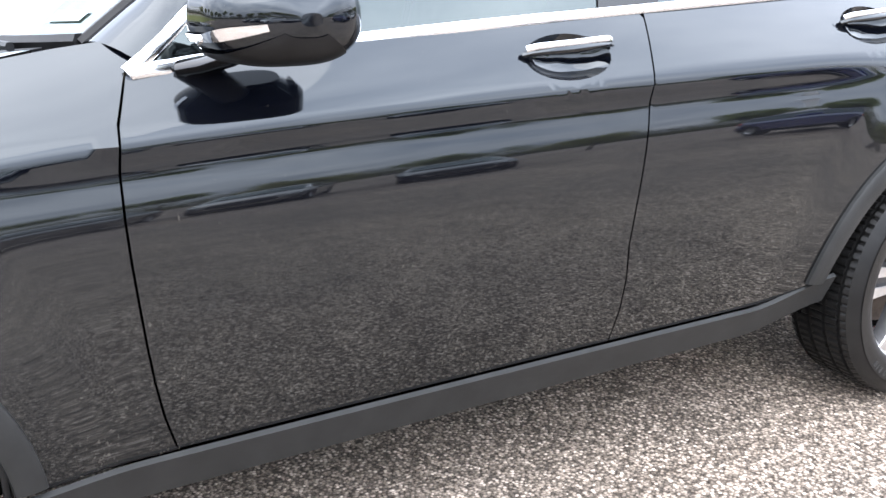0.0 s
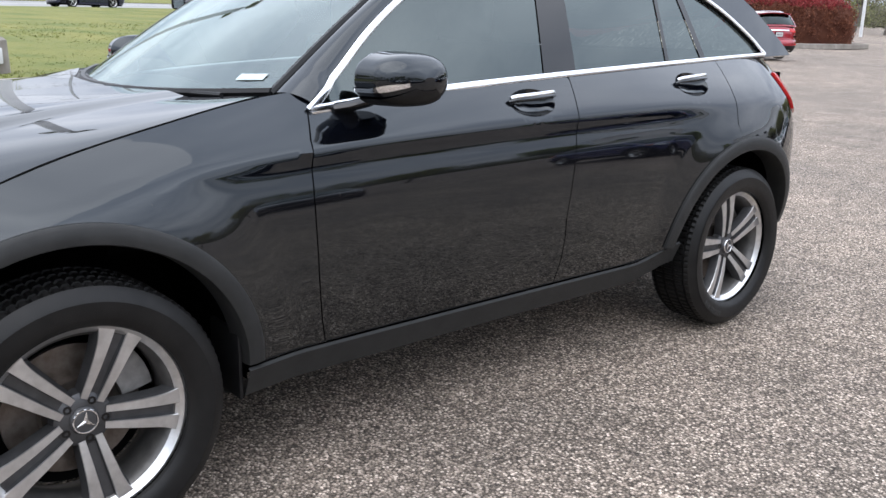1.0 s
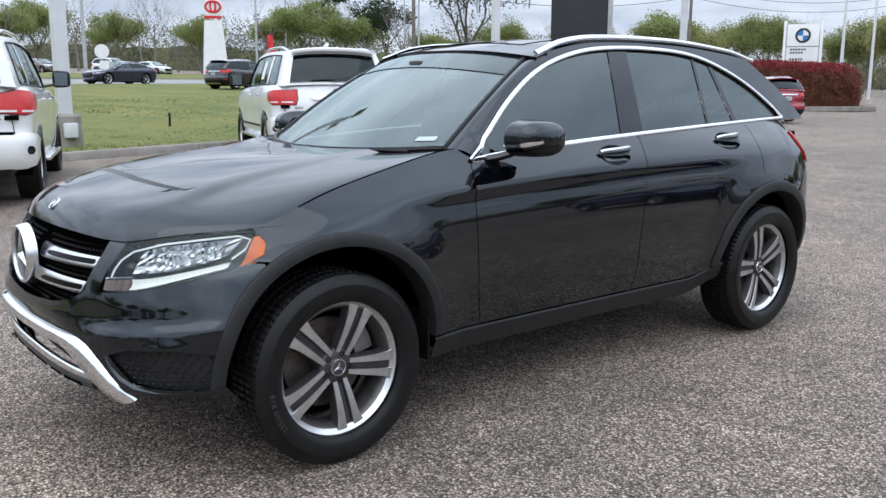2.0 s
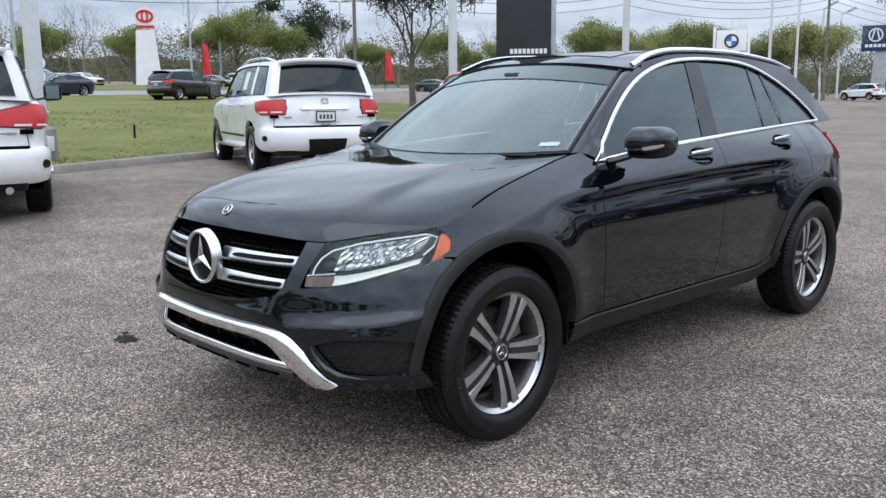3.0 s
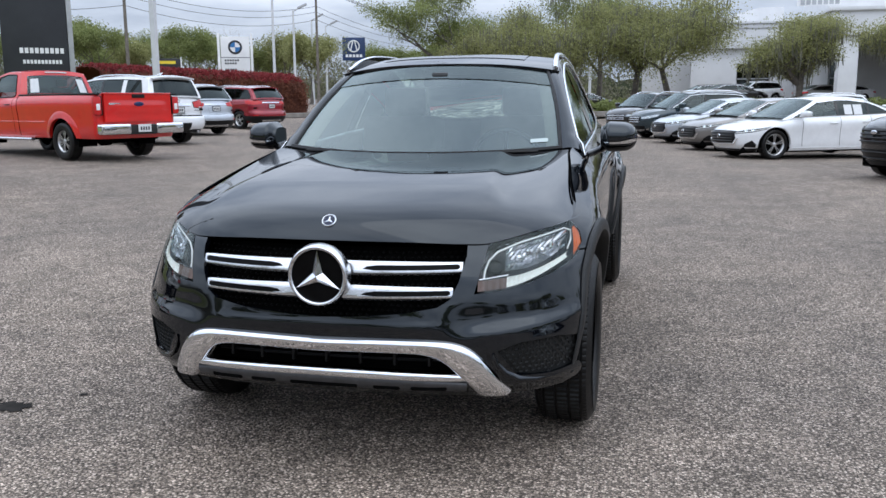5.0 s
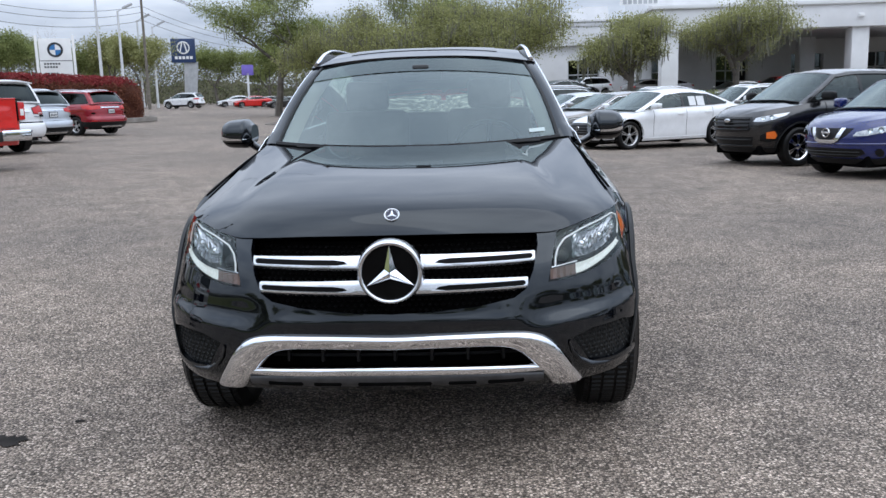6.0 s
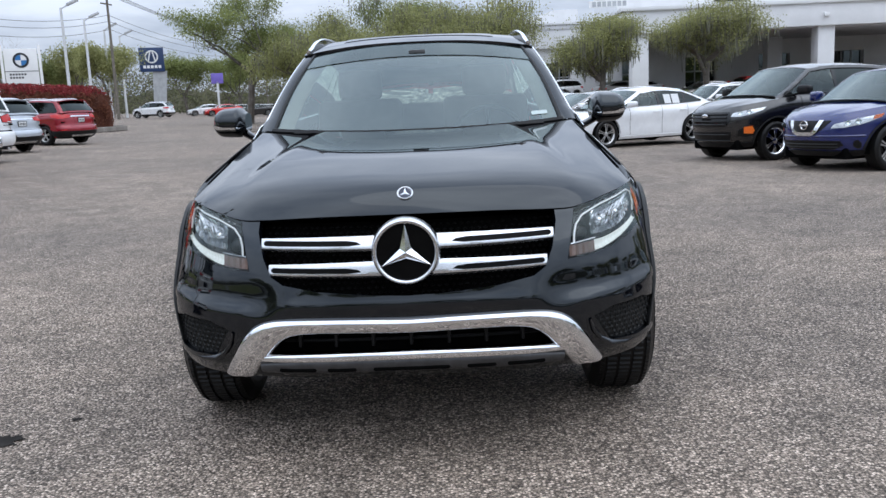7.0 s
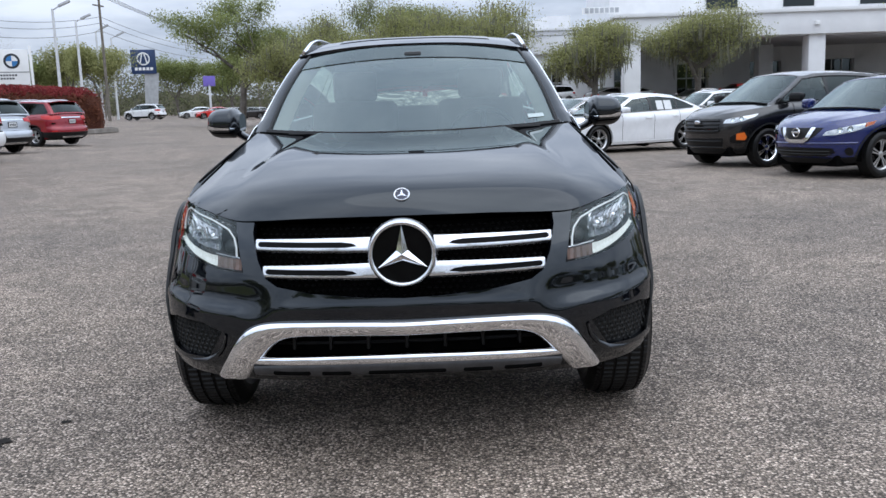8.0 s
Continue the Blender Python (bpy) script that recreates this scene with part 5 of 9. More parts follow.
foot_bm = tube([(0.805, 0.800, 1.072), (0.835, 0.835, 1.080), (0.87, 0.868, 1.094), (0.905, 0.895, 1.115)], [0.030, 0.030, 0.030, 0.034], 12, flat=0.55)
for mir, flip in zip(mirrors, (False, True)):
    pick = (lambda b: mirrored(b)) if flip else (lambda b: b.copy())
    part("mirror_base", pick(shell), M_BLACKPL, mir, "black plastic underside")
    part("turn_signal", pick(band_bm), M_CHROME, mir, "bright turn signal strip")
    part("mirror_glass", pick(glass_bm), M_CHROME, mir, "mirror glass")
    part("mirror_foot", pick(foot_bm), M_GLOSSBLACK, mir)

# cabin seen through the glass
side_part("pillar_trim", ribbon([ws_edge(k / 16) + Vector((-0.045, 0.035, -0.012)) for k in range(17)], lambda k: Vector((-0.3, -0.8, 0.4)), 0.07, 0.01), M_BEIGE, "light inner pillar trim")
part("dashboard", grid(30, 8, lambda u, v: (lambda s: (s * 0.70, 0.58 + 0.10 * s * s + 0.42 * v, 1.060 + 0.028 * math.sin(math.pi * min(1, v * 1.2)) - 0.06 * max(0, v - 0.8) / 0.2))(2 * u - 1)), M_DASH, hero, "dark dashboard top")
part("headliner", grid(16, 16, lambda u, v: Vector(roof(0.08 + 0.84 * u, 0.03 + 0.9 * v)) - Vector((0, 0, 0.035))), M_BEIGE, hero)
wheel_t = Matrix.Translation((0.36, 1.12, 1.02)) @ Euler((radians(-66), 0, 0)).to_matrix().to_4x4()
sw = bmesh.new()
tube([(0.185 * math.cos(2 * math.pi * k / 36), 0.185 * math.sin(2 * math.pi * k / 36), 0) for k in range(37)], 0.015, 8, sw)
box(0.13, 0.11, 0.04, (0, 0, -0.01), 0.02, sw)
for a in (0, math.pi, -math.pi / 2):
    tube([(0, 0, 0), (0.18 * math.cos(a), 0.18 * math.sin(a), 0)], 0.014, 6, sw)
part("steering_wheel", sw, M_DASH, hero, "dark steering wheel", at=wheel_t)
for sx in (0.37, -0.37):
    seat = part("seat", box(0.50, 0.13, 0.62, (sx, 1.58, 0.95), 0.05, None, 3, Euler((radians(-14), 0, 0)).to_matrix().to_4x4()), M_BEIGE, hero, "beige leather front seat")
    part("seat_cushion", box(0.50, 0.50, 0.14, (sx, 1.30, 0.66), 0.05), M_BEIGE, seat)
    part("headrest", box(0.26, 0.10, 0.18, (sx, 1.685, 1.345), 0.045, None, 3), M_BEIGE, seat)
part("rear_seat", box(1.25, 0.14, 0.62, (0, 2.55, 0.92), 0.05, None, 3, Euler((radians(-16), 0, 0)).to_matrix().to_4x4()), M_BEIGE, hero, "beige rear bench")
part("inside_mirror", box(0.22, 0.03, 0.06, (0, 1.12, 1.455), 0.016), M_DASH, hero, "dark inside mirror")
part("sensor_housing", box(0.09, 0.07, 0.03, (0, 1.075, 1.488), 0.012), M_DASH, hero)

# ---------------------------------------------------------------- wheels
def tyre_bm(radius, width, bead, seg=132, tread=True):
    """A tyre about the x axis; its outer face looks along +x."""
    h = width / 2
    prof = [(-h * 0.80, bead), (-h * 0.97, bead + 0.03), (-h, (radius + bead) / 2), (-h * 0.93, radius - 0.032), (-h * 0.80, radius - 0.010)]
    if tread:
        for c in (-0.62, -0.22, 0.22, 0.62):
            prof += [(h * (c - 0.055), radius - 0.003), (h * (c - 0.045), radius - 0.012), (h * (c + 0.045), radius - 0.012), (h * (c + 0.055), radius - 0.003)]
    prof += [(h * 0.80, radius - 0.010), (h * 0.93, radius - 0.032), (h * 0.985, radius - 0.048), (h * 1.0, (radius + bead) / 2 + 0.012), (h * 0.99, (radius + bead) / 2 - 0.01), (h * 0.965, bead + 0.028), (h * 0.93, bead + 0.016), (h * 0.85, bead + 0.004), (h * 0.78, bead)]
    bm = lathe(prof, seg)
    if tread:
        n = len(prof)
        bm.verts.ensure_lookup_table()
        for s in range(0, seg, 4):
            for k in (5, 8, 9, 12, 13, 16, 17, 20):
                v = bm.verts[s * n + k]
                r = math.hypot(v.co.y, v.co.z)
                v.co.y *= (r - 0.007) / r
                v.co.z *= (r - 0.007) / r
    bmesh.ops.recalc_face_normals(bm, faces=bm.faces[:])
    return bm


def spoke_pair(bm, hub_r, rim_r, y0, face_x, edge_x, depth, gap0, gap1, w0, w1):
    """Two prongs that part towards the rim; material 0 is the machined face, 1 the sides."""
    for sgn in (-1, 1):
        rows = []
        for k in range(11):
            t = k / 10
            r = hub_r + (rim_r - hub_r) * t
            c = sgn * (gap0 + (gap1 - gap0) * t + 0.008 * t ** 8)
            w = w0 + (w1 - w0) * t + 0.016 * t ** 8
            x = face_x + (edge_x - face_x) * t + 0.006 * math.sin(math.pi * t)
            prof = ((x - depth, c - w * 0.75), (x - 0.003, c - w * 0.5), (x, c - w * 0.45), (x, c + w * 0.45), (x - 0.003, c + w * 0.5), (x - depth, c + w * 0.75))
            rows.append([bm.verts.new((px, r, pc)) for px, pc in prof])
        for r0, r1 in zip(rows, rows[1:]):
            for s in range(5):
                f = bm.faces.new((r0[s], r0[s + 1], r1[s + 1], r1[s]))
                f.material_index = 0 if 1 <= s <= 3 else 1
    # channel between the prongs
    rows = []
    for k in range(11):
        t = k / 10
        r = hub_r + (rim_r - hub_r) * t
        c = gap0 + (gap1 - gap0) * t
        x = face_x + (edge_x - face_x) * t - 0.011
        rows.append([bm.verts.new((x, r, -c)), bm.verts.new((x, r, c))])
    for r0, r1 in zip(rows, rows[1:]):
        bm.faces.new((r0[0], r0[1], r1[1], r1[0])).material_index = 1


def alloy_meshes():
    """Twin-spoke alloy wheel, its outer face along +x."""
    rim = lathe([(-0.105, 0.232), (-0.095, 0.222), (-0.03, 0.205), (0.03, 0.208), (0.055, 0.222), (0.064, 0.2335), (0.070, 0.240), (0.069, 0.247), (0.062, 0.250), (0.054, 0.247), (-0.10, 0.238)], 72)
    rim.faces.ensure_lookup_table()
    for i, f in enumerate(rim.faces):
        f.material_index = 0 if i % 10 in (4, 5, 6, 7) else 1
    spokes = bmesh.new()
    for k in range(5):
        one = bmesh.new()
        spoke_pair(one, 0.050, 0.236, 0, 0.046, 0.062, 0.040, 0.0205, 0.0315, 0.018, 0.034)
        bmesh.ops.rotate(one, verts=one.verts[:], cent=(0, 0, 0), matrix=Matrix.Rotation(2 * math.pi * k / 5, 3, "X"))
        merged(spokes, one)
    # filled joint of the spokes round the middle
    hubm = lathe([(0.010, 0.074), (0.036, 0.068), (0.043, 0.058), (0.044, 0.036), (0.050, 0.034), (0.053, 0.030), (0.055, 0.020), (0.055, 0.0005)], 40)
    nut = lathe([(0.020, 0.011), (0.046, 0.0105), (0.046, 0.006), (0.040, 0.0055), (0.040, 0.0002)], 8)
    cap = bmesh.new()
    tip = cap.verts.new((0.0585, 0, 0))
    pts = []
    for k in range(6):
        a = math.pi / 2 + k * math.pi / 3
        r = 0.026 if k % 2 == 0 else 0.006
        pts.append(cap.verts.new((0.0560, r * math.cos(a), r * math.sin(a))))
    for k in range(6):
        cap.faces.new((tip, pts[k], pts[(k + 1) % 6]))
    disc = lathe([(-0.03, 0.02), (-0.02, 0.08), (-0.045, 0.085), (-0.045, 0.165), (-0.058, 0.165), (-0.058, 0.08)], 48)
    cal = bmesh.new()
    grid(10, 3, lambda u, v: (-0.004 - 0.012 * v * v, (0.112 + 0.082 * v) * math.cos(0.15 + 0.75 * u), (0.112 + 0.082 * v) * math.sin(0.15 + 0.75 * u)), cal)
    grid(10, 2, lambda u, v: (-0.004 - 0.06 * v, 0.112 * math.cos(0.15 + 0.75 * u), 0.112 * math.sin(0.15 + 0.75 * u)), cal)
    grid(3, 2, lambda u, v: (-0.004 - 0.012 * u * u - 0.05 * v, (0.112 + 0.082 * u) * math.cos(0.9), (0.112 + 0.082 * u) * math.sin(0.9)), cal)
    shield = lathe([(-0.075, 0.03), (-0.075, 0.205)], 32)
    ring = lathe([(0.0552, 0.0265), (0.0566, 0.0272), (0.0566, 0.0300), (0.0545, 0.0312)], 32)
    return dict(rim=mesh_of("rim", rim, [M_ALLOY, M_BARREL]), spokes=mesh_of("spokes", spokes, [M_ALLOY, M_ALLOYDARK], 30), hub_plate=mesh_of("hub_plate", hubm, M_ALLOYDARK),
                wheel_bolt=mesh_of("wheel_bolt", nut, M_GLOSSBLACK), centre_star=mesh_of("centre_star", cap, M_CHROME, False), brake_disc=mesh_of("brake_disc", disc, M_DISC),
                caliper=mesh_of("caliper", cal, M_CALIPER), dust_shield=mesh_of("dust_shield", shield, M_MATTBLACK), centre_ring=mesh_of("centre_ring", ring, M_CHROME))


HERO_TYRE = mesh_of("tyre", tyre_bm(0.366, 0.236, 0.254, 352), M_RUBBER, 25)
HERO_ALLOY = alloy_meshes()
# raised size marking on the tyre wall
def wall_text(words, r, a0, size):
    """Raised lettering bent round a tyre wall."""
    cu = bpy.data.curves.new("marking", "FONT")
    cu.body, cu.size, cu.extrude, cu.space_character = words, size, 0.0008, 1.25
    tmp = bpy.data.objects.new("marking", cu)
    scene.collection.objects.link(tmp)
    bpy.context.view_layer.update()
    me = bpy.data.meshes.new_from_object(tmp.evaluated_get(bpy.context.evaluated_depsgraph_get()))
    bpy.data.objects.remove(tmp)
    for v in me.vertices:
        a = a0 - v.co.x / r
        rr = r + v.co.y
        v.co = (v.co.z + 0.1185, rr * math.cos(a), rr * math.sin(a))
    me.materials.clear()
    me.materials.append(bpy.data.materials["tyre_marking"])
    me.name = "tyre_marking"
    return me


varied("tyre_marking", (0.030, 0.030, 0.030), (0.046, 0.046, 0.045), 30, 0.5)
MARKS = [wall_text("235/60 R18", 0.297, 3.85, 0.026)]
for hub, spin in ((HUB_F, -7), (HUB_R, 31)):
    for sgn in (1, -1):
        wheel = thing("wheel", "", "", pose(0, 0, 0))
        wheel.parent = hero
        wheel.matrix_local = Matrix.Translation((sgn * 0.812, hub + (0.006 if hub == HUB_F else 0.0), HUB_Z + 0.004 - (0.026 if hub == HUB_F else 0.0))) @ Euler((0, 0, 0 if sgn > 0 else math.pi)).to_matrix().to_4x4() @ Matrix.Rotation(radians(spin), 4, "X")
        tyre = share("tyre", HERO_TYRE, wheel)
        for me in MARKS:
            share("marking", me, tyre)
        for nm, me in HERO_ALLOY.items():
            if nm == "wheel_bolt":
                for k in range(5):
                    a = 2 * math.pi * k / 5
                    share(nm, me, wheel, Matrix.Translation((0.010, 0.0525 * math.cos(a), 0.0525 * math.sin(a))))
                continue
            o = share(nm, me, wheel, Matrix.Translation((0.010, 0, 0)) @ Matrix.Diagonal((1, 1.05, 1.05, 1)))
            if nm in ("caliper",):
                o.matrix_local = Matrix.Translation((0.006, 0, 0)) @ Matrix.Rotation(radians(-spin), 4, "X") @ Matrix.Diagonal((1, 1.05, 1.05, 1))

# ---------------------------------------------------------------- other parked cars
def simple_wheel(radius, width, spokes, alloy, bead, thick=0.034):
    """Meshes of a plain road wheel, its outer face along +x."""
    tyre = mesh_of("tyre", tyre_bm(radius, width, bead, 60, False), M_RUBBER)
    h = width / 2
    rim = mesh_of("rim", lathe([(-h, bead - 0.01), (h * 0.2, bead - 0.04), (h * 0.62, bead - 0.022), (h * 0.74, bead - 0.004), (h * 0.72, bead + 0.006), (h * 0.5, bead + 0.004)], 44), alloy)
    sp = bmesh.new()
    for k in range(spokes):
        one = bmesh.new()
        spoke_pair(one, 0.03, bead - 0.006, 0, h * 0.55, h * 0.62, 0.03, 0.010, 0.030 * 5 / spokes, 0.016, thick * 5 / spokes)
        bmesh.ops.rotate(one, verts=one.verts[:], cent=(0, 0, 0), matrix=Matrix.Rotation(2 * math.pi * k / spokes, 3, "X"))
        merged(sp, one)
    cap = mesh_of("hub_cap", lathe([(0.02, 0.055), (h * 0.58, 0.05), (h * 0.64, 0.03), (h * 0.65, 0.001)], 24), alloy)
    hole = mesh_of("wheel_back", lathe([(0.01, 0.01), (0.01, bead - 0.03)], 24), M_MATTBLACK)
    return dict(tyre=tyre, rim=rim, spokes=mesh_of("spokes", sp, [alloy, M_GLOSSBLACK], 30), hub_cap=cap, wheel_back=hole)


WHEELS = {
    "big": (0.405, simple_wheel(0.405, 0.28, 6, M_ALLOY, 0.262, 0.026)),
    "truck": (0.395, simple_wheel(0.395, 0.26, 6, M_ALLOY, 0.225)),
    "suv": (0.365, simple_wheel(0.365, 0.235, 5, M_ALLOY, 0.235)),
    "bright": (0.365, simple_wheel(0.365, 0.235, 6, M_BRIGHTTRIM, 0.245, 0.040)),
    "sedan": (0.350, simple_wheel(0.350, 0.235, 5, M_ALLOY, 0.252, 0.022)),
}
WINDOW = glass_pane("car_window_dark", (0.028, 0.032, 0.034), 0.033)
WINDOW_CLEAR = glass_pane("car_window", (0.55, 0.62, 0.60), 0.045)


class Hull:
    """Outer form of a parked car: y from the nose (0) to the tail (length), x to its left, z up."""

    def __init__(self, s):
        self.s = s
        self.L, self.W, self.z0 = s["L"], s["W"], s["z0"]
        self.deck, self.edge = curve(*s["deck"]), curve(*s["edge"])
        self.nose, self.tail = curve(*s["nose"]), curve(*s["tail"])
        self.sect = curve((0.0, 0.915), (0.10, 0.95), (0.28, 0.968), (0.50, 0.978), (0.62, 0.990), (0.76, 1.0), (0.86, 0.992), (0.94, 0.968), (1.0, 0.930))
        self.rn, self.rt = s.get("rn", 1.0), s.get("rt", 0.5)
        self.yw0, self.yw1, self.yr1, self.yr0 = s["cabin"]
        self.runs = []
        for end in (0, 1):
            ts = [0.42 * (k / 240) ** 2.6 for k in range(241)]
            ps = [self.at(t if end == 0 else 1 - t, s.get("ref", 0.62)) for t in ts]
            acc = [0.0]
            for p, q in zip(ps, ps[1:]):
                acc.append(acc[-1] + math.hypot(p.x - q.x, p.y - q.y))
            self.runs.append((acc, ts))

    def half(self, y, z):
        d = self.deck(y)
        x = self.W / 2 * self.sect(min(1.0, max(0.0, (z - self.z0) / (d - self.z0))))
        x *= 1 - 0.03 * ((y - self.L / 2) / (self.L / 2)) ** 4
        for u, n in (((y - self.nose(z)) / self.rn, 2.5), ((self.tail(z) - y) / self.rt, 3.0)):
            if u < 1:
                x *= max(0.0, 1 - (1 - max(u, 0.0)) ** n) ** (1 / n)
        return x

    def at(self, t, z):
        a, b = self.nose(z), self.tail(z)
        y = a + (b - a) * t
        return Vector((self.half(y, z), y, z))

    def wrap(self, a, z, end=0, lift=0.0):
        """A place a metres round the nose (end 0) or the tail (end 1) from the middle, lifted off the body."""
        acc, ts = self.runs[end]

        def p(a, z):
            t = float(np.interp(abs(a), acc, ts))
            q = self.at(t if end == 0 else 1 - t, z)
            q.x = math.copysign(q.x, a)
            return q
        q = p(a, z)
        n = (p(a + 0.008, z) - p(a - 0.008, z)).cross(p(a, z + 0.008) - p(a, z - 0.008))
        if n.length < 1e-9:
            n = Vector((0, 1, 0))
        n.normalize()
        if n.dot(q - Vector((0, self.L / 2, z))) < 0:
            n = -n
        return q + n * lift

    def flank(self, y, z, lift=0.0):
        return Vector((self.half(y, z) + lift, y, z))

    def level(self, z, y0, y1, z0, z1, bend):
        q = min(1.0, max(0.0, (z - z0) / (z1 - z0)))
        return y0 + (y1 - y0) * q ** bend

    def screen_y(self, z):
        return self.level(z, self.yw0, self.yw1, self.deck(self.yw0), self.edge(self.yw1), 0.94)

    def back_y(self, z):
        return self.level(z, self.yr0, self.yr1, self.deck(self.yr0), self.edge(self.yr1), self.s.get("rear_bend", 1.3))

    def cabin_x(self, y, z):
        d = z - self.deck(y)
        mid, ln = (self.yw0 + self.yr0) / 2, (self.yr0 - self.yw0) / 2
        x = self.W / 2 * self.s.get("cw0", 0.90) * (1 - 0.05 * ((y - mid) / ln) ** 4)
        return x - self.s.get("lean", 0.26) * d - 0.14 * d * d

    def window_line(self):
        """Outline of the side windows, from the side."""
        dp, top = self.s.get("dp", 0.16), 0.058
        z0, z1 = self.deck(self.yw0) + 0.05, self.edge(self.yw1 + 0.1) - top
        pts = [(self.screen_y(z0 + (z1 - z0) * k / 6) + 0.085, z0 + (z1 - z0) * k / 6) for k in range(7)]
        ya, yb = pts[-1][0] + 0.05, self.yr1 - dp
        pts += [(ya + (yb - ya) * k / 10, self.edge(ya + (yb - ya) * k / 10) - top) for k in range(11)]
        z2, z3 = self.edge(yb) - top - 0.02, self.deck(self.yr0) + 0.06
        pts += [(self.back_y(z2 + (z3 - z2) * k / 5) - dp, z2 + (z3 - z2) * k / 5) for k in range(6)]
        ya, yb = pts[-1][0] - 0.05, pts[0][0] + 0.05
        pts += [(ya + (yb - ya) * k / 10, self.deck(ya + (yb - ya) * k / 10) + 0.028) for k in range(11)]
        return pts


def outward(bm, mid):
    bmesh.ops.recalc_face_normals(bm, faces=bm.faces[:])
    bm.normal_update()
    if sum((f.calc_center_median() - mid).dot(f.normal) * f.calc_area() for f in bm.faces) < 0:
        bmesh.ops.reverse_faces(bm, faces=bm.faces[:])
        bm.normal_update()
    return bm


def flat_sheet(poly, step):
    lo = [min(p[k] for p in poly) for k in (0, 1)]
    hi = [max(p[k] for p in poly) for k in (0, 1)]
    b = grid(max(2, int((hi[0] - lo[0]) / step)), max(2, int((hi[1] - lo[1]) / step)), lambda u, v: (lo[0] + (hi[0] - lo[0]) * u, lo[1] + (hi[1] - lo[1]) * v, 0))
    return cut(b, poly, (0, 1), pad=0.12)


def body_panel(name, h, poly, mat, parent, end=0, lift=0.01, thick=0.02, label="", twin=True, step=0.045):
    """A panel, lamp or trim laid on the body, outlined in metres round it and up it; end 0 is the nose, 1 the tail, 2 the flank."""
    b = flat_sheet(poly, step)
    for v in b.verts:
        v.co = h.flank(v.co.x, v.co.y, lift) if end == 2 else h.wrap(v.co.x, v.co.y, end, lift)
    outward(b, Vector((0, h.L / 2, 0.7)))
    if thick:
        flange(b, thick)
    if twin:
        b2 = mirrored(b)
        return part(name, b, mat, parent, label), part(name, b2, mat, parent, label)
    return part(name, b, mat, parent, label)


def across(poly):
    """The mirror image of a half outline joined to it."""
    return poly + [(-a, z) for a, z in reversed(poly)]


def both(name, make, mat, parent, label=""):
    bm = make()
    b2 = mirrored(bm)
    return part(name, bm, mat, parent, label), part(name, b2, mat, parent, label)


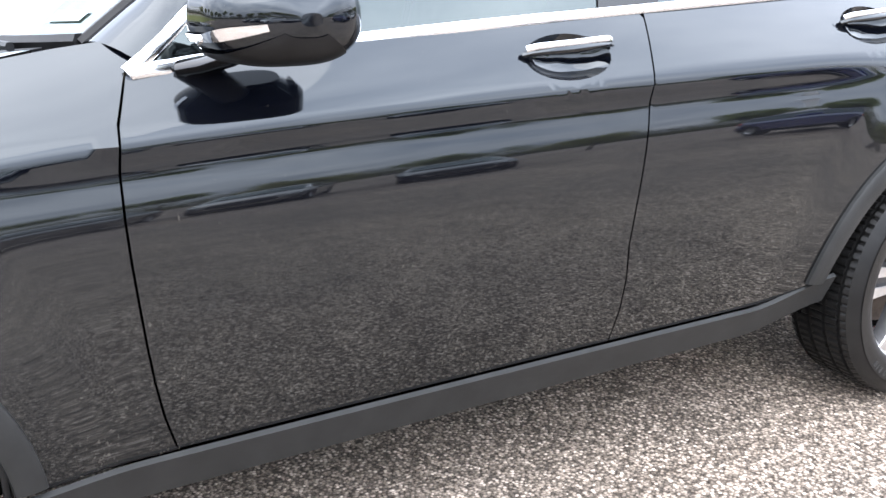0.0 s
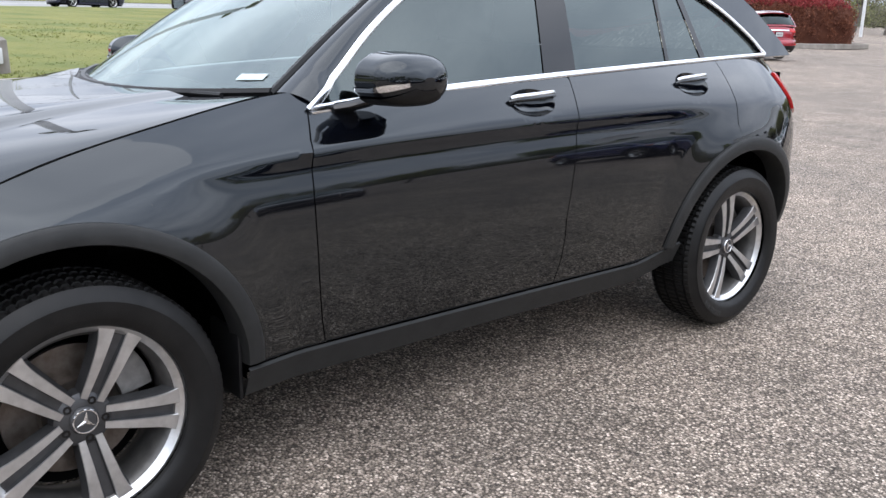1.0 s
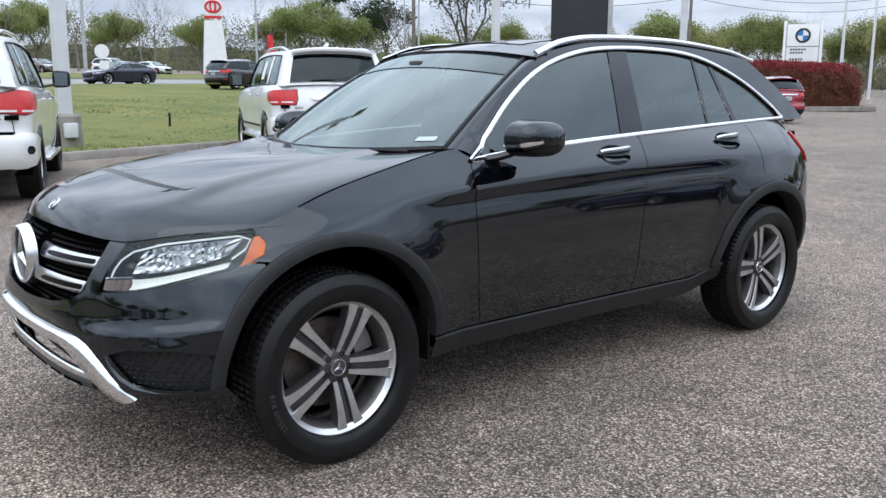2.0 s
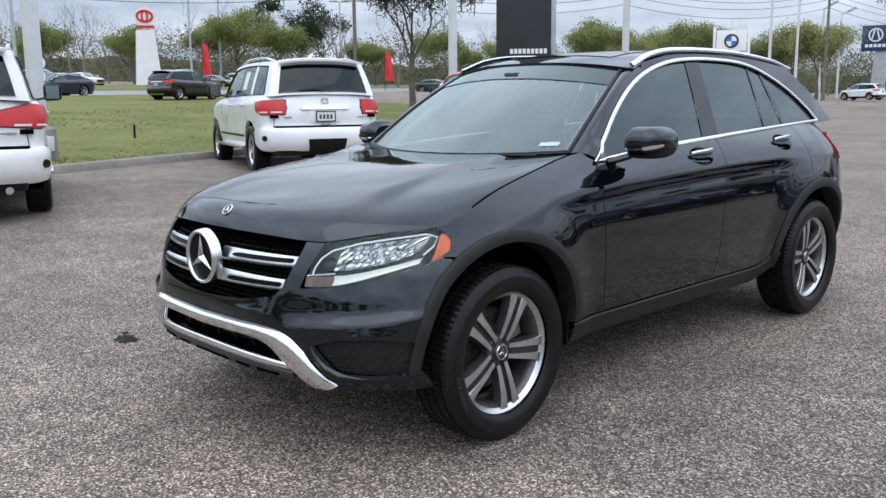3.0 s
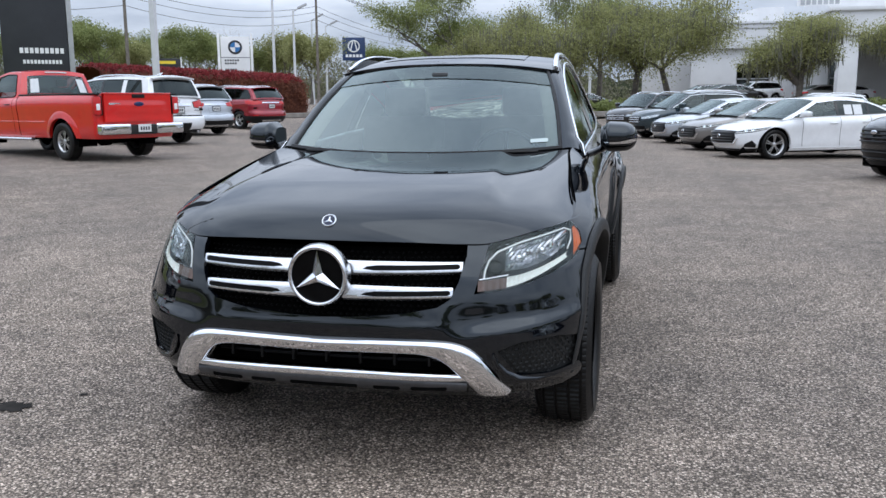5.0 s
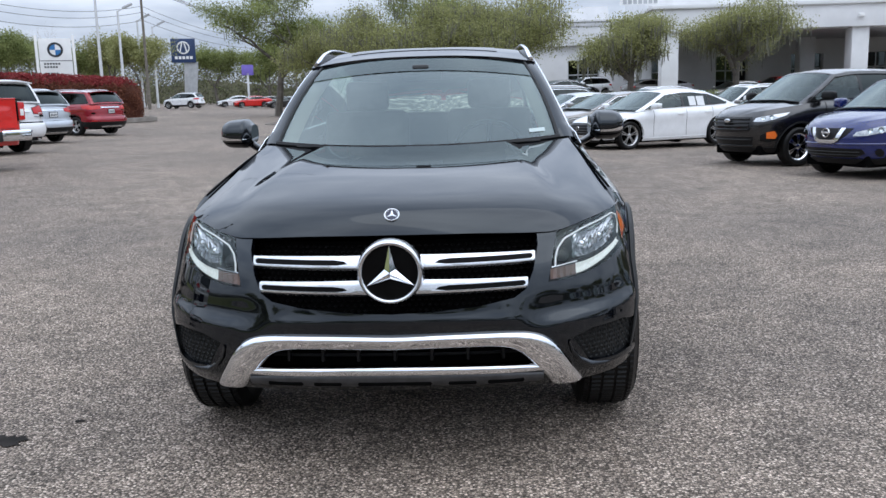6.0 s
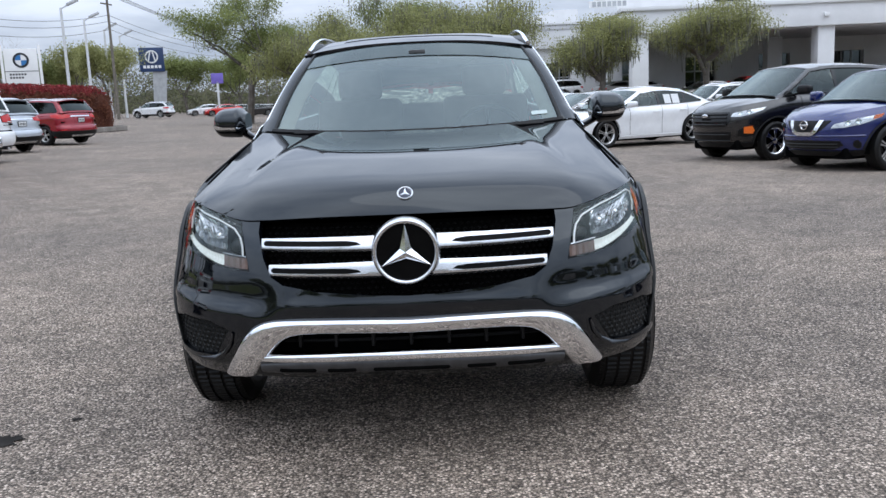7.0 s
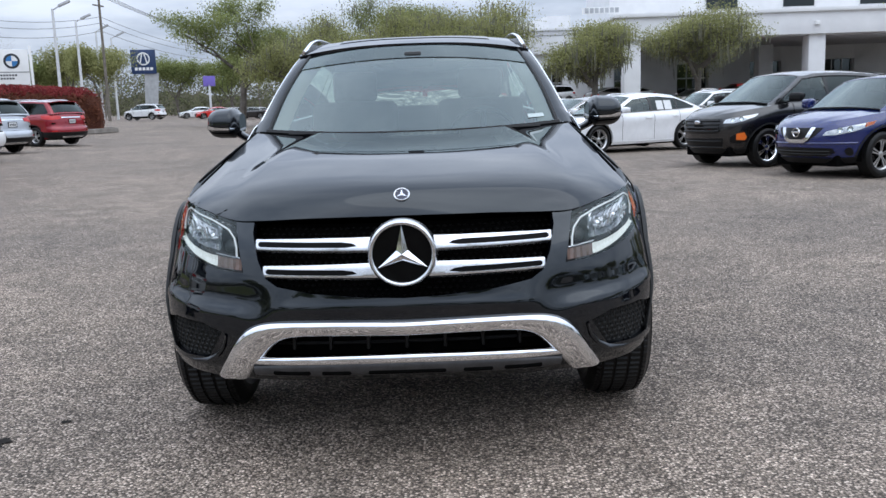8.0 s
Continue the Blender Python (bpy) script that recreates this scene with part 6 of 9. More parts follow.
def parked(name, label, at, s, group="parked cars"):
    """A parked car from its measures; returns the thing, its form and its end panes."""
    car = thing(name, label, "car" if s["style"] != "pickup" else "pickup truck", at, group)
    h = Hull(s)
    L, W, paint = s["L"], s["W"], s["paint"]
    r_w, meshes = WHEELS[s["wheel"]]
    axles = (s["fo"], s["fo"] + s["wb"])
    arch = r_w + s.get("arch", 0.055)
    clad = s.get("clad", M_BLACKPL)
    bow, crown = s.get("bow", 0.20), s.get("crown", 0.055)
    truck = s["style"] == "pickup"

    # body shell: flank with round wheel openings, bonnet, shoulder and rear deck
    def shell(u, v):
        t = (1 - math.cos(math.pi * u)) / 2
        z = h.z0 + (h.deck(t * L) - h.z0) * v
        return h.at(t, z)

    def top(t, v, ridge):
        e = h.at(t, h.deck(t * L))
        w = smooth01(0.0, 0.75 * W / 2, e.x)
        return Vector((e.x * (1 - v), e.y, e.z + w * (crown * (1 - (1 - v) ** 2.4) + ridge * smooth01(0.20, 0.34, v))))
    b = grid(92, 14, shell)
    for a in axles:
        cut(b, circle(a, r_w, arch, 26), keep=False)
    b2 = grid(26, 12, lambda u, v: top((h.yw0 + 0.012 - bow * (1 - (1 - v) ** 2)) / L * u ** 1.5, v, s.get("ridge", 0.012)))
    merged(b, b2)
    if not truck:
        merged(b, grid(10, 10, lambda u, v: top((h.yr0 - 0.03 + 0.12 * (1 - (1 - v) ** 2)) / L + (1 - (h.yr0 - 0.03 + 0.12 * (1 - (1 - v) ** 2)) / L) * (1 - (1 - u) ** 1.7), v, 0.0)))

    def shoulder(u, v):
        y = h.yw0 - 0.16 + (h.yr0 + 0.06 - h.yw0 + 0.16) * u
        e = h.at(y / L, h.deck(y))
        return Vector((e.x + (min(e.x, h.cabin_x(e.y, e.z)) - 0.02 - e.x) * v, e.y, e.z + 0.006 * v))
    merged(b, grid(24, 2, shoulder))
    merged(b, mirrored(b))
    bmesh.ops.remove_doubles(b, verts=b.verts[:], dist=0.0006)
    part("body", outward(b, Vector((0, L / 2, 0.6))), paint, car, smooth=42)
    for a in axles:
        def lip(u, v, a=a):
            t = radians(-8 + 196 * u)
            r = arch + s.get("lip_w", 0.028) * (1 - v) - 0.004
            y, z = a + r * math.cos(t), max(h.z0 + 0.01, r_w + r * math.sin(t))
            return Vector((h.half(y, z) + (0.008 if v < 0.7 else -0.04), y, z))
        both("arch_lip", lambda: grid(36, 3, lip), s.get("lip", paint), car)
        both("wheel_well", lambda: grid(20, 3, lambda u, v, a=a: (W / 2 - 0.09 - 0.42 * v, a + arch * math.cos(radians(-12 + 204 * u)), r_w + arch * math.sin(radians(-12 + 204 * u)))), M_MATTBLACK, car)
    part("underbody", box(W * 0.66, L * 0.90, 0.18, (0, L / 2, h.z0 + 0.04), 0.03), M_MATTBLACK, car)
    y0, y1 = axles[0] + arch + 0.02, axles[1] - arch - 0.02
    body_panel("sill", h, [(y0, h.z0 + 0.004), (y1, h.z0 + 0.004), (y1, h.z0 + s.get("sill_h", 0.10)), (y0, h.z0 + s.get("sill_h", 0.10))], s.get("sill", clad), car, 2, 0.010, 0.02)
    if s.get("board"):
        both("running_board", lambda: box(0.17, s["wb"] - 2 * arch - 0.06, 0.05, (W / 2 - 0.05, (axles[0] + axles[1]) / 2, h.z0 + 0.02), 0.018), s["board"], car, "step bar below the doors")

    # glasshouse
    def side_skin(u, v):
        zb, zt = h.deck(h.yw0 + (h.yr0 - h.yw0) * u), h.edge(h.yw1 + (h.yr1 - h.yw1) * u)
        z = zb + (zt - zb) * v
        y = h.screen_y(z) + (h.back_y(z) - h.screen_y(z)) * u
        return Vector((h.cabin_x(y, z), y, z))
    line = h.window_line()
    b = cut(grid(48, 12, side_skin), line, keep=False)
    b2 = mirrored(b)
    merged(b, b2)

    def roof_at(u, v):
        q = 2 * u - 1
        y = h.yw1 + (h.yr1 - h.yw1) * v
        z = h.edge(y)
        return Vector((q * h.cabin_x(y, z), y + (1 - q * q) * (0.05 * v - 0.10 * (1 - v)), z + s.get("roof_crown", 0.062) * (1 - abs(q) ** 2.6)))
    merged(b, grid(24, 18, roof_at))

    def screen_at(q, v, lift=0.0):
        z0, z1 = h.deck(h.yw0), h.edge(h.yw1)
        z = z0 + (z1 - z0) * v
        y = h.screen_y(z)
        return Vector((q * h.cabin_x(y, z), y - (1 - q * q) * (bow * (1 - v) + 0.10 * v) - lift, z + (crown * (1 - v) + s.get("roof_crown", 0.062) * v) * (1 - abs(q) ** 2.6) + lift * 0.6))

    def back_at(q, v, lift=0.0):
        z0, z1 = h.deck(h.yr0), h.edge(h.yr1)
        z = z0 + (z1 - z0) * v
        y = h.back_y(z)
        return Vector((q * h.cabin_x(y, z), y + (1 - abs(q) ** 3.5) * (0.10 * (1 - v) + 0.05 * v) + lift, z + (0.03 * (1 - v) + s.get("roof_crown", 0.062) * v) * (1 - abs(q) ** 2.6) + lift * 0.3))
    g0, g1, gq = s.get("rear_glass", (0.10, 0.90, 0.86))
    for f, q0, v0, v1 in ((screen_at, 0.93, 0.0, 0.965), (back_at, gq, g0, g1)):
        for sg in (1, -1):
            merged(b, grid(3, 10, lambda u, v, f=f, sg=sg, q0=q0: f(sg * (q0 + (1 - q0) * u), v)))
        if v0 > 0.01:
            merged(b, grid(16, 3, lambda u, v, f=f, q0=q0, v0=v0: f((2 * u - 1) * q0, v0 * v)))
        merged(b, grid(16, 2, lambda u, v, f=f, q0=q0, v1=v1: f((2 * u - 1) * q0, v1 + (1 - v1) * v)))
    bmesh.ops.remove_doubles(b, verts=b.verts[:], dist=0.0006)
    part("cabin", outward(b, Vector((0, (h.yw0 + h.yr0) / 2, h.deck(2.0)))), s.get("roof_paint", paint), car, smooth=42)
    glass_f, glass_r = s.get("glass_f", WINDOW_CLEAR), s.get("glass_r", WINDOW)
    part("windscreen", flange(grid(20, 12, lambda u, v: screen_at((2 * u - 1) * 0.935, 0.005 + 0.965 * v, -0.004)), 0.004), glass_f, car, "windscreen")
    part("screen_border", tube([screen_at((2 * k / 16 - 1) * 0.93, 0.03, 0.004) for k in range(17)], 0.022, 6, flat=0.5), M_BLACKPL, car)
    part("rear_window", flange(grid(20, 12, lambda u, v: back_at((2 * u - 1) * (gq + 0.01), g0 + (g1 - g0) * v, 0.004)), 0.012), glass_r, car, "dark rear window")

    def pane(ya, yb, slant, inset_):
        p = flat_sheet(line, 0.09)
        lo, hi = h.deck(2.0) - 0.2, s["H"] + 0.1
        cut(p, [(ya, lo), (yb, lo), (yb - slant, hi), (ya - slant, hi)], (0, 1), pad=0.2)
        for v in p.verts:
            v.co = Vector((h.cabin_x(v.co.x, v.co.y) - inset_, v.co.x, v.co.y))
        return outward(p, Vector((0, 2.5, 0.9)))
    wins = s["windows"]
    for ya, yb, tint in wins:
        both("side_window", lambda: pane(ya, yb, s.get("slant", 0.0), 0.008), glass_f if tint == 0 else glass_r, car, "car side window")
    for k, ((a0, b0, _), (a1, b1, _)) in enumerate(zip(wins, wins[1:])):
        both("window_post", lambda: pane(b0, a1, s.get("slant", 0.0), 0.003), paint if k == s.get("body_post", -1) else M_GLOSSBLACK, car)
    rim = [Vector((h.cabin_x(y, z) + 0.004, y, z)) for y, z in line]
    n = len(rim)
    both("window_trim", lambda: tube([rim[k % n] for k in range(n + 1)], 0.010, 5), s.get("trim", M_BLACKPL), car)
    # seats and dashboard behind the glass
    zf = h.deck(2.0)
    part("dashboard", box(W * 0.80, 0.45, 0.16, (0, h.yw0 + 0.42, zf - 0.03), 0.05), M_DASH, car)
    for sx in (1, -1):
        seat = part("seat", box(0.50, 0.15, 0.62, (sx * W * 0.20, h.yw1 + 0.32, zf - 0.05), 0.05, None, 2, Euler((radians(-12), 0, 0)).to_matrix().to_4x4()), M_DASH, car)
        part("headrest", box(0.26, 0.10, 0.17, (sx * W * 0.20, h.yw1 + 0.40, zf + 0.36), 0.04), M_DASH, seat)
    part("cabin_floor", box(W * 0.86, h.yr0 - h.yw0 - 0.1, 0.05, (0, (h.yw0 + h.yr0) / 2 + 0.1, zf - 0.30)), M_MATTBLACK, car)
    if not truck:
        part("rear_seat", box(W * 0.70, 0.16, 0.55, (0, h.yw1 + 1.25, zf - 0.06), 0.05, None, 2, Euler((radians(-14), 0, 0)).to_matrix().to_4x4()), M_DASH, car)
    # wheels
    for a in axles:
        for sgn in (1, -1):
            whl = thing("wheel", "", "", pose(0, 0, 0))
            whl.parent = car
            whl.matrix_local = Matrix.Translation((sgn * (W / 2 - 0.150), a, r_w)) @ Euler((0, 0, 0 if sgn > 0 else math.pi)).to_matrix().to_4x4() @ Matrix.Rotation(a * 1.7, 4, "X")
            for nm, me in meshes.items():
                share(nm, me, whl)
    # doors, handles, mirrors
    for y in s["seams"]:
        both("door_seam", lambda y=y: grid(1, 12, lambda u, v: h.flank(y - 0.005 + 0.010 * u + 0.05 * (v - 0.6) ** 2, h.z0 + 0.10 + (h.deck(y) - h.z0 - 0.105) * v, 0.003)), M_MATTBLACK, car)
    for y in s["handles"]:
        zh = h.deck(y) - s.get("handle_drop", 0.13)
        both("door_handle", lambda y=y: tube([h.flank(y + 0.20 * k / 6, zh, 0.008 + 0.024 * math.sin(math.pi * k / 6) ** 0.5) for k in range(7)], 0.015, 6, flat=0.8), s.get("handle", paint), car)
    my, mz = h.yw0 + s.get("mirror_y", 0.42), h.deck(h.yw0 + 0.4) + s.get("mirror_z", 0.11)
    mh = s.get("mirror_h", 0.085)

    def wing():
        b = box(0.235, 0.15, 2 * mh, (0, 0, 0), 0.055, None, 3)
        for v in b.verts:
            k = 1 - 0.20 * (v.co.x / 0.12)
            v.co = Vector((v.co.x + W / 2 + 0.115, v.co.y * k - 0.02 + 0.25 * max(0.0, v.co.x) + my, v.co.z * (1 - 0.14 * max(0, v.co.x) / 0.12) + mz))
        tube([(W / 2 * 0.87, my + 0.02, mz - mh * 0.9), (W / 2 + 0.05, my, mz - mh * 0.6)], 0.028, 6, b, flat=0.6)
        return b
    both("door_mirror", wing, s.get("mirror", paint), car)
    both("mirror_glass", lambda: grid(6, 4, lambda u, v: (W / 2 + 0.02 + 0.18 * u, my + 0.060 + 0.035 * u, mz - mh * 0.75 + 1.5 * mh * v)), M_CHROME, car)
    if s.get("rails"):
        ra, rb = h.yw1 + 0.22, h.yr1 - 0.10
        both("roof_rail", lambda: tube([(h.cabin_x(ra + (rb - ra) * k / 18, h.edge(ra + (rb - ra) * k / 18)) * 0.93, ra + (rb - ra) * k / 18, h.edge(ra + (rb - ra) * k / 18) + 0.018 + s.get("rail_h", 0.05) * min(1, 5 * k / 18, 5 * (18 - k) / 18)) for k in range(19)], 0.020, 6), s["rails"], car)
    return car, h, back_at


def plate_on(car, h, z, lift=0.012, end=1, w=0.31, ph=0.155):
    """A number plate with its characters as bars."""
    p = h.wrap(0.0, z, end, lift)
    sg = 1 if end == 1 else -1
    holder = part("number_plate", box(w, 0.012, ph, p, 0.004, None, 1), M_PLATE, car, "pale number plate in a dark frame")
    for k in range(4):
        part("plate_bar", box(0.035, 0.006, 0.07, p + Vector((-0.09 + 0.06 * k, sg * 0.007, -0.005))), M_DARKBAR, holder)
    b = bmesh.new()
    for dx, dz, sx, sz in ((0, ph / 2, w + 0.02, 0.016), (0, -ph / 2, w + 0.02, 0.016), (w / 2, 0, 0.016, ph), (-w / 2, 0, 0.016, ph)):
        box(sx, 0.016, sz, p + Vector((dx, sg * 0.002, dz)), 0, b)
    part("plate_frame", b, M_BLACKPL, holder)


def head_lamp(car, h, poly, amber=None, bowl=None):
    """Lamps at both corners of the nose: dark bowl, reflectors, lens and marker."""
    ca, cz = sum(p[0] for p in poly) / len(poly), sum(p[1] for p in poly) / len(poly)
    lamps = body_panel("head_lamp", h, poly, bowl or M_LAMPGREY, car, 0, 0.004, 0.02, "clear head lamp")
    for lamp, sg in zip(lamps, (1, -1)):
        for da, r in ((-0.12, 0.040), (0.02, 0.044)):
            p = h.wrap(sg * (ca + da), cz + 0.10 * da, 0, 0.006)
            n = (h.wrap(sg * (ca + da), cz, 0, 0.05) - h.wrap(sg * (ca + da), cz, 0, 0.0)).normalized()
            b = lathe([(-0.004, 0.001), (0.0, r * 0.5), (0.010, r * 0.9), (0.012, r)], 14, "Z")
            part("reflector", b, M_CHROME, lamp, at=Matrix.Translation(p) @ n.to_track_quat("Z", "Y").to_matrix().to_4x4(), smooth=False)
        b = flat_sheet(poly, 0.045)
        for v in b.verts:
            v.co = h.wrap(sg * v.co.x, v.co.y, 0, 0.020)
        part("lamp_lens", outward(b, Vector((0, h.L / 2, 0.7))), M_CLEAR, lamp)
        if amber:
            b = flat_sheet(amber, 0.045)
            for v in b.verts:
                v.co = h.wrap(sg * v.co.x, v.co.y, 0, 0.016)
            part("lamp_marker", outward(b, Vector((0, h.L / 2, 0.7))), M_AMBER, lamp)
    return lamps


def bars(name, h, car, a, zs, mat, end=0, lift=0.02, r=0.014):
    for z in zs:
        part(name, tube([h.wrap(-a + 2 * a * k / 14, z, end, lift) for k in range(15)], r, 6), mat, car)


def oval_badge(name, p, rx, rz, mat, parent, label):
    b = bmesh.new()
    bmesh.ops.create_uvsphere(b, u_segments=20, v_segments=10, radius=1)
    for v in b.verts:
        v.co = Vector((v.co.x * rx, v.co.y * 0.012, v.co.z * rz)) + p
    return part(name, b, mat, parent, label)


def wheel_place(wx, wy, heading, s, left, front):
    """The pose of a car whose given wheel stands at (wx, wy)."""
    hx, hy = heading
    th = math.atan2(hx, -hy)
    lx = (s["W"] / 2 - 0.10) * (1 if left else -1)
    ly = s["fo"] + (0 if front else s["wb"])
    ox = wx - (math.cos(th) * lx - math.sin(th) * ly)
    oy = wy - (math.sin(th) * lx + math.cos(th) * ly)
    return pose(ox, oy, ground_z(wx, wy) + 0.0, 0, 0, math.degrees(th))


P_WHITE = car_paint("white_paint", (0.74, 0.75, 0.76), 0.3)
P_PEARL = car_paint("pearl_paint", (0.70, 0.70, 0.68), 0.3)
P_RED = car_paint("red_paint", (0.58, 0.008, 0.006), 0.28)
P_WINE = car_paint("wine_red_paint", (0.26, 0.006, 0.016), 0.25, 0.3)
P_SILVER = car_paint("silver_paint", (0.44, 0.47, 0.51), 0.3, 0.45)
P_BLUE = car_paint("blue_paint", (0.004, 0.013, 0.10), 0.22, 0.15)
P_BLACK2 = car_paint("plain_black_paint", (0.004, 0.004, 0.005), 0.25)
P_GREY = car_paint("grey_paint", (0.20, 0.19, 0.18), 0.28, 0.5)
P_TEAL = car_paint("dark_teal_paint", (0.012, 0.030, 0.040), 0.25, 0.3)
P_NAVY = car_paint("navy_paint", (0.012, 0.016, 0.040), 0.25, 0.3)

SUV_BIG = dict(style="suv", L=5.20, W=2.03, H=1.90, fo=0.95, wb=3.10, wheel="big", z0=0.40, arch=0.075, rt=0.42, rn=0.9, ref=0.75,
               deck=((0, 1.00), (0.12, 1.08), (0.5, 1.16), (1.2, 1.22), (1.6, 1.25), (4.4, 1.28), (5.2, 1.27)), edge=((2.05, 1.80), (2.5, 1.845), (3.6, 1.85), (4.9, 1.80)),
               nose=((0.40, 0.12), (0.60, 0.02), (0.80, 0.0), (1.0, 0.05), (1.15, 0.2)), tail=((0.40, 5.06), (0.52, 5.17), (0.72, 5.18), (0.80, 5.12), (1.0, 5.12), (1.28, 5.06)),
               cabin=(1.30, 2.05, 4.82, 5.00), rear_glass=(0.07, 0.84, 0.84), windows=((1.0, 2.82, 0), (2.92, 3.80, 1), (3.98, 5.2, 1)), dp=0.26, seams=(1.78, 2.87, 3.80), handles=(2.55, 3.52), lean=0.24, body_post=1)


def big_suv(name, label, at, paint, plain=False, group="parked cars"):
    s = dict(SUV_BIG, paint=paint, rails=M_SATIN, board=M_SATIN, mirror=M_BLACKPL, mirror_h=0.12, mirror_z=0.15, sill=paint, handle=M_CHROME, sill_h=0.05)
    car, h, back_at = parked(name, label, at, s, group)
    # tail: lamps, chrome bar, plate, bumper, hitch
    lamp_line = [(0.64, 0.99), (0.61, 1.10), (0.64, 1.215), (1.00, 1.20), (1.30, 1.175), (1.27, 1.05), (1.02, 0.985)] if not plain else [(0.52, 1.02), (0.50, 1.16), (0.90, 1.24), (1.42, 1.20), (1.34, 1.06), (0.95, 0.99)]
    body_panel("lamp_rim", h, [(a + (0.012 if a > 0.9 else -0.012), z + (0.010 if z > 1.1 else -0.010)) for a, z in lamp_line], M_BLACKPL, car, 1, 0.008, 0.02)
    for lamp, sg in zip(body_panel("tail_lamp", h, lamp_line, M_REDLENS, car, 1, 0.020, 0.03, "red tail lamp with a clear insert"), (1, -1)):
        for k, (a0, z0, z1) in enumerate(((0.68, 1.015, 1.035), (0.90, 1.015, 1.035))):
            b = flat_sheet([(a0, z0), (a0 + 0.17, z0), (a0 + 0.17, z1), (a0, z1)], 0.05)
            for v in b.verts:
                v.co = h.wrap(sg * v.co.x, v.co.y, 1, 0.026)
            part("reverse_lamp", outward(b, Vector((0, 2.6, 0.7))), M_PLATE, lamp)
    body_panel("chrome_bar", h, [(-0.38, 1.06), (0.38, 1.06), (0.40, 1.09), (0.36, 1.12), (-0.36, 1.12), (-0.40, 1.09)], M_CHROME, car, 1, 0.035, 0.03, "chrome bar on the tailgate", twin=False)
    part("rear_badge", tube([h.wrap(0, 1.19, 1, 0.02) + Vector((0.058 * math.cos(k * math.pi / 12), 0, 0.040 * math.sin(k * math.pi / 12))) for k in range(25)], 0.008, 6), M_CHROME, car)
    body_panel("plate_recess", h, [(-0.24, 0.86), (0.24, 0.86), (0.27, 1.05), (-0.27, 1.05)], paint, car, 1, 0.012, 0.02, twin=False)
    plate_on(car, h, 0.955, 0.03)
    for x, w in ((-0.62, 0.17), (0.60, 0.14), (0.0, 0.17)):
        part("model_script", box(w, 0.006, 0.022, h.wrap(x, 0.945 if x else 0.83, 1, 0.010), 0.002, None, 1), M_SATIN, car)
    body_panel("rear_bumper", h, across([(0.0, 0.46), (1.20, 0.46), (1.42, 0.52), (1.42, 0.72), (1.15, 0.775), (0.92, 0.77), (0.80, 0.745), (0.0, 0.745)]), paint, car, 1, 0.055, 0.07, "painted rear bumper", twin=False)
    body_panel("tailgate_seam", h, [(-0.82, 0.752), (0.82, 0.752), (0.82, 0.790), (-0.82, 0.790)], M_MATTBLACK, car, 1, 0.050, 0.04, twin=False)
    body_panel("tailgate_seam", h, [(0.835, 0.78), (0.845, 0.78), (0.80, 0.99), (0.79, 0.99)], M_MATTBLACK, car, 1, 0.003, 0.0)
    body_panel("hitch_panel", h, [(-0.30, 0.43), (0.30, 0.43), (0.32, 0.605), (-0.32, 0.605)], M_BLACKPL, car, 1, 0.064, 0.03, "black hitch cover", twin=False)
    for sg in (1, -1):
        p = h.wrap(sg * 0.98, 0.62, 1, 0.06)
        part("bumper_reflector", lathe([(-0.01, 0.045), (0.012, 0.045), (0.014, 0.03), (0.002, 0.001)], 18, "Z"), M_BLACKPL, car, at=Matrix.Translation(p) @ Euler((radians(-90), 0, -sg * 0.6)).to_matrix().to_4x4())
    part("axle", tube([(-0.75, 4.05, 0.40), (0.75, 4.05, 0.40)], 0.07, 10), M_MATTBLACK, car)
    part("bumper_foot", box(1.55, 0.5, 0.14, (0, 4.80, 0.40), 0.04), M_BLACKPL, car)
    part("exhaust", tube([(-0.60, 4.6, 0.36), (-0.60, 5.14, 0.35)], 0.040, 12), M_SATIN, car)
    # spoiler, wiper, antenna fin
    part("roof_spoiler", flange(outward(grid(20, 4, lambda u, v: back_at((2 * u - 1) * 0.93, 0.90 + 0.10 * v, 0.13 - 0.11 * v) + Vector((0, 0, 0.012))), Vector((0, 2.5, 1.0))), 0.035), paint, car)
    part("rear_wiper", tube([back_at(0.02, 0.06, 0.03), back_at(0.12, 0.12, 0.035), back_at(0.48, 0.10, 0.03)], 0.011, 6), M_BLACKPL, car)
    part("antenna_fin", tube([(0, 4.30, 1.905), (0, 4.42, 1.95), (0, 4.52, 1.975)], [0.05, 0.035, 0.012], 8, flat=0.5), paint, car)
    head_lamp(car, h, [(0.58, 0.86), (0.58, 1.02), (1.0, 1.05), (1.2, 1.04), (1.1, 0.9), (0.8, 0.85)])
    body_panel("grille", h, across([(0, 0.62), (0.48, 0.64), (0.52, 0.99), (0, 0.99)]), M_CHROME, car, 0, 0.012, 0.02, twin=False)
    if not plain:
        body_panel("door_moulding", h, [(1.50, 0.60), (3.50, 0.60), (3.50, 0.635), (1.50, 0.635)], M_BLACKPL, car, 2, 0.014, 0.012, "dark door moulding")
        b = flat_sheet([(3.10, 1.40), (3.42, 1.40), (3.42, 1.70), (3.10, 1.70)], 0.1)
        for v in b.verts:
            v.co = Vector((h.cabin_x(v.co.x, v.co.y) - 0.003, v.co.x, v.co.y))
        part("window_sheet", outward(b, Vector((0, 2.5, 1.0))), M_PLATE, car, "white paper in the side window")
    return car


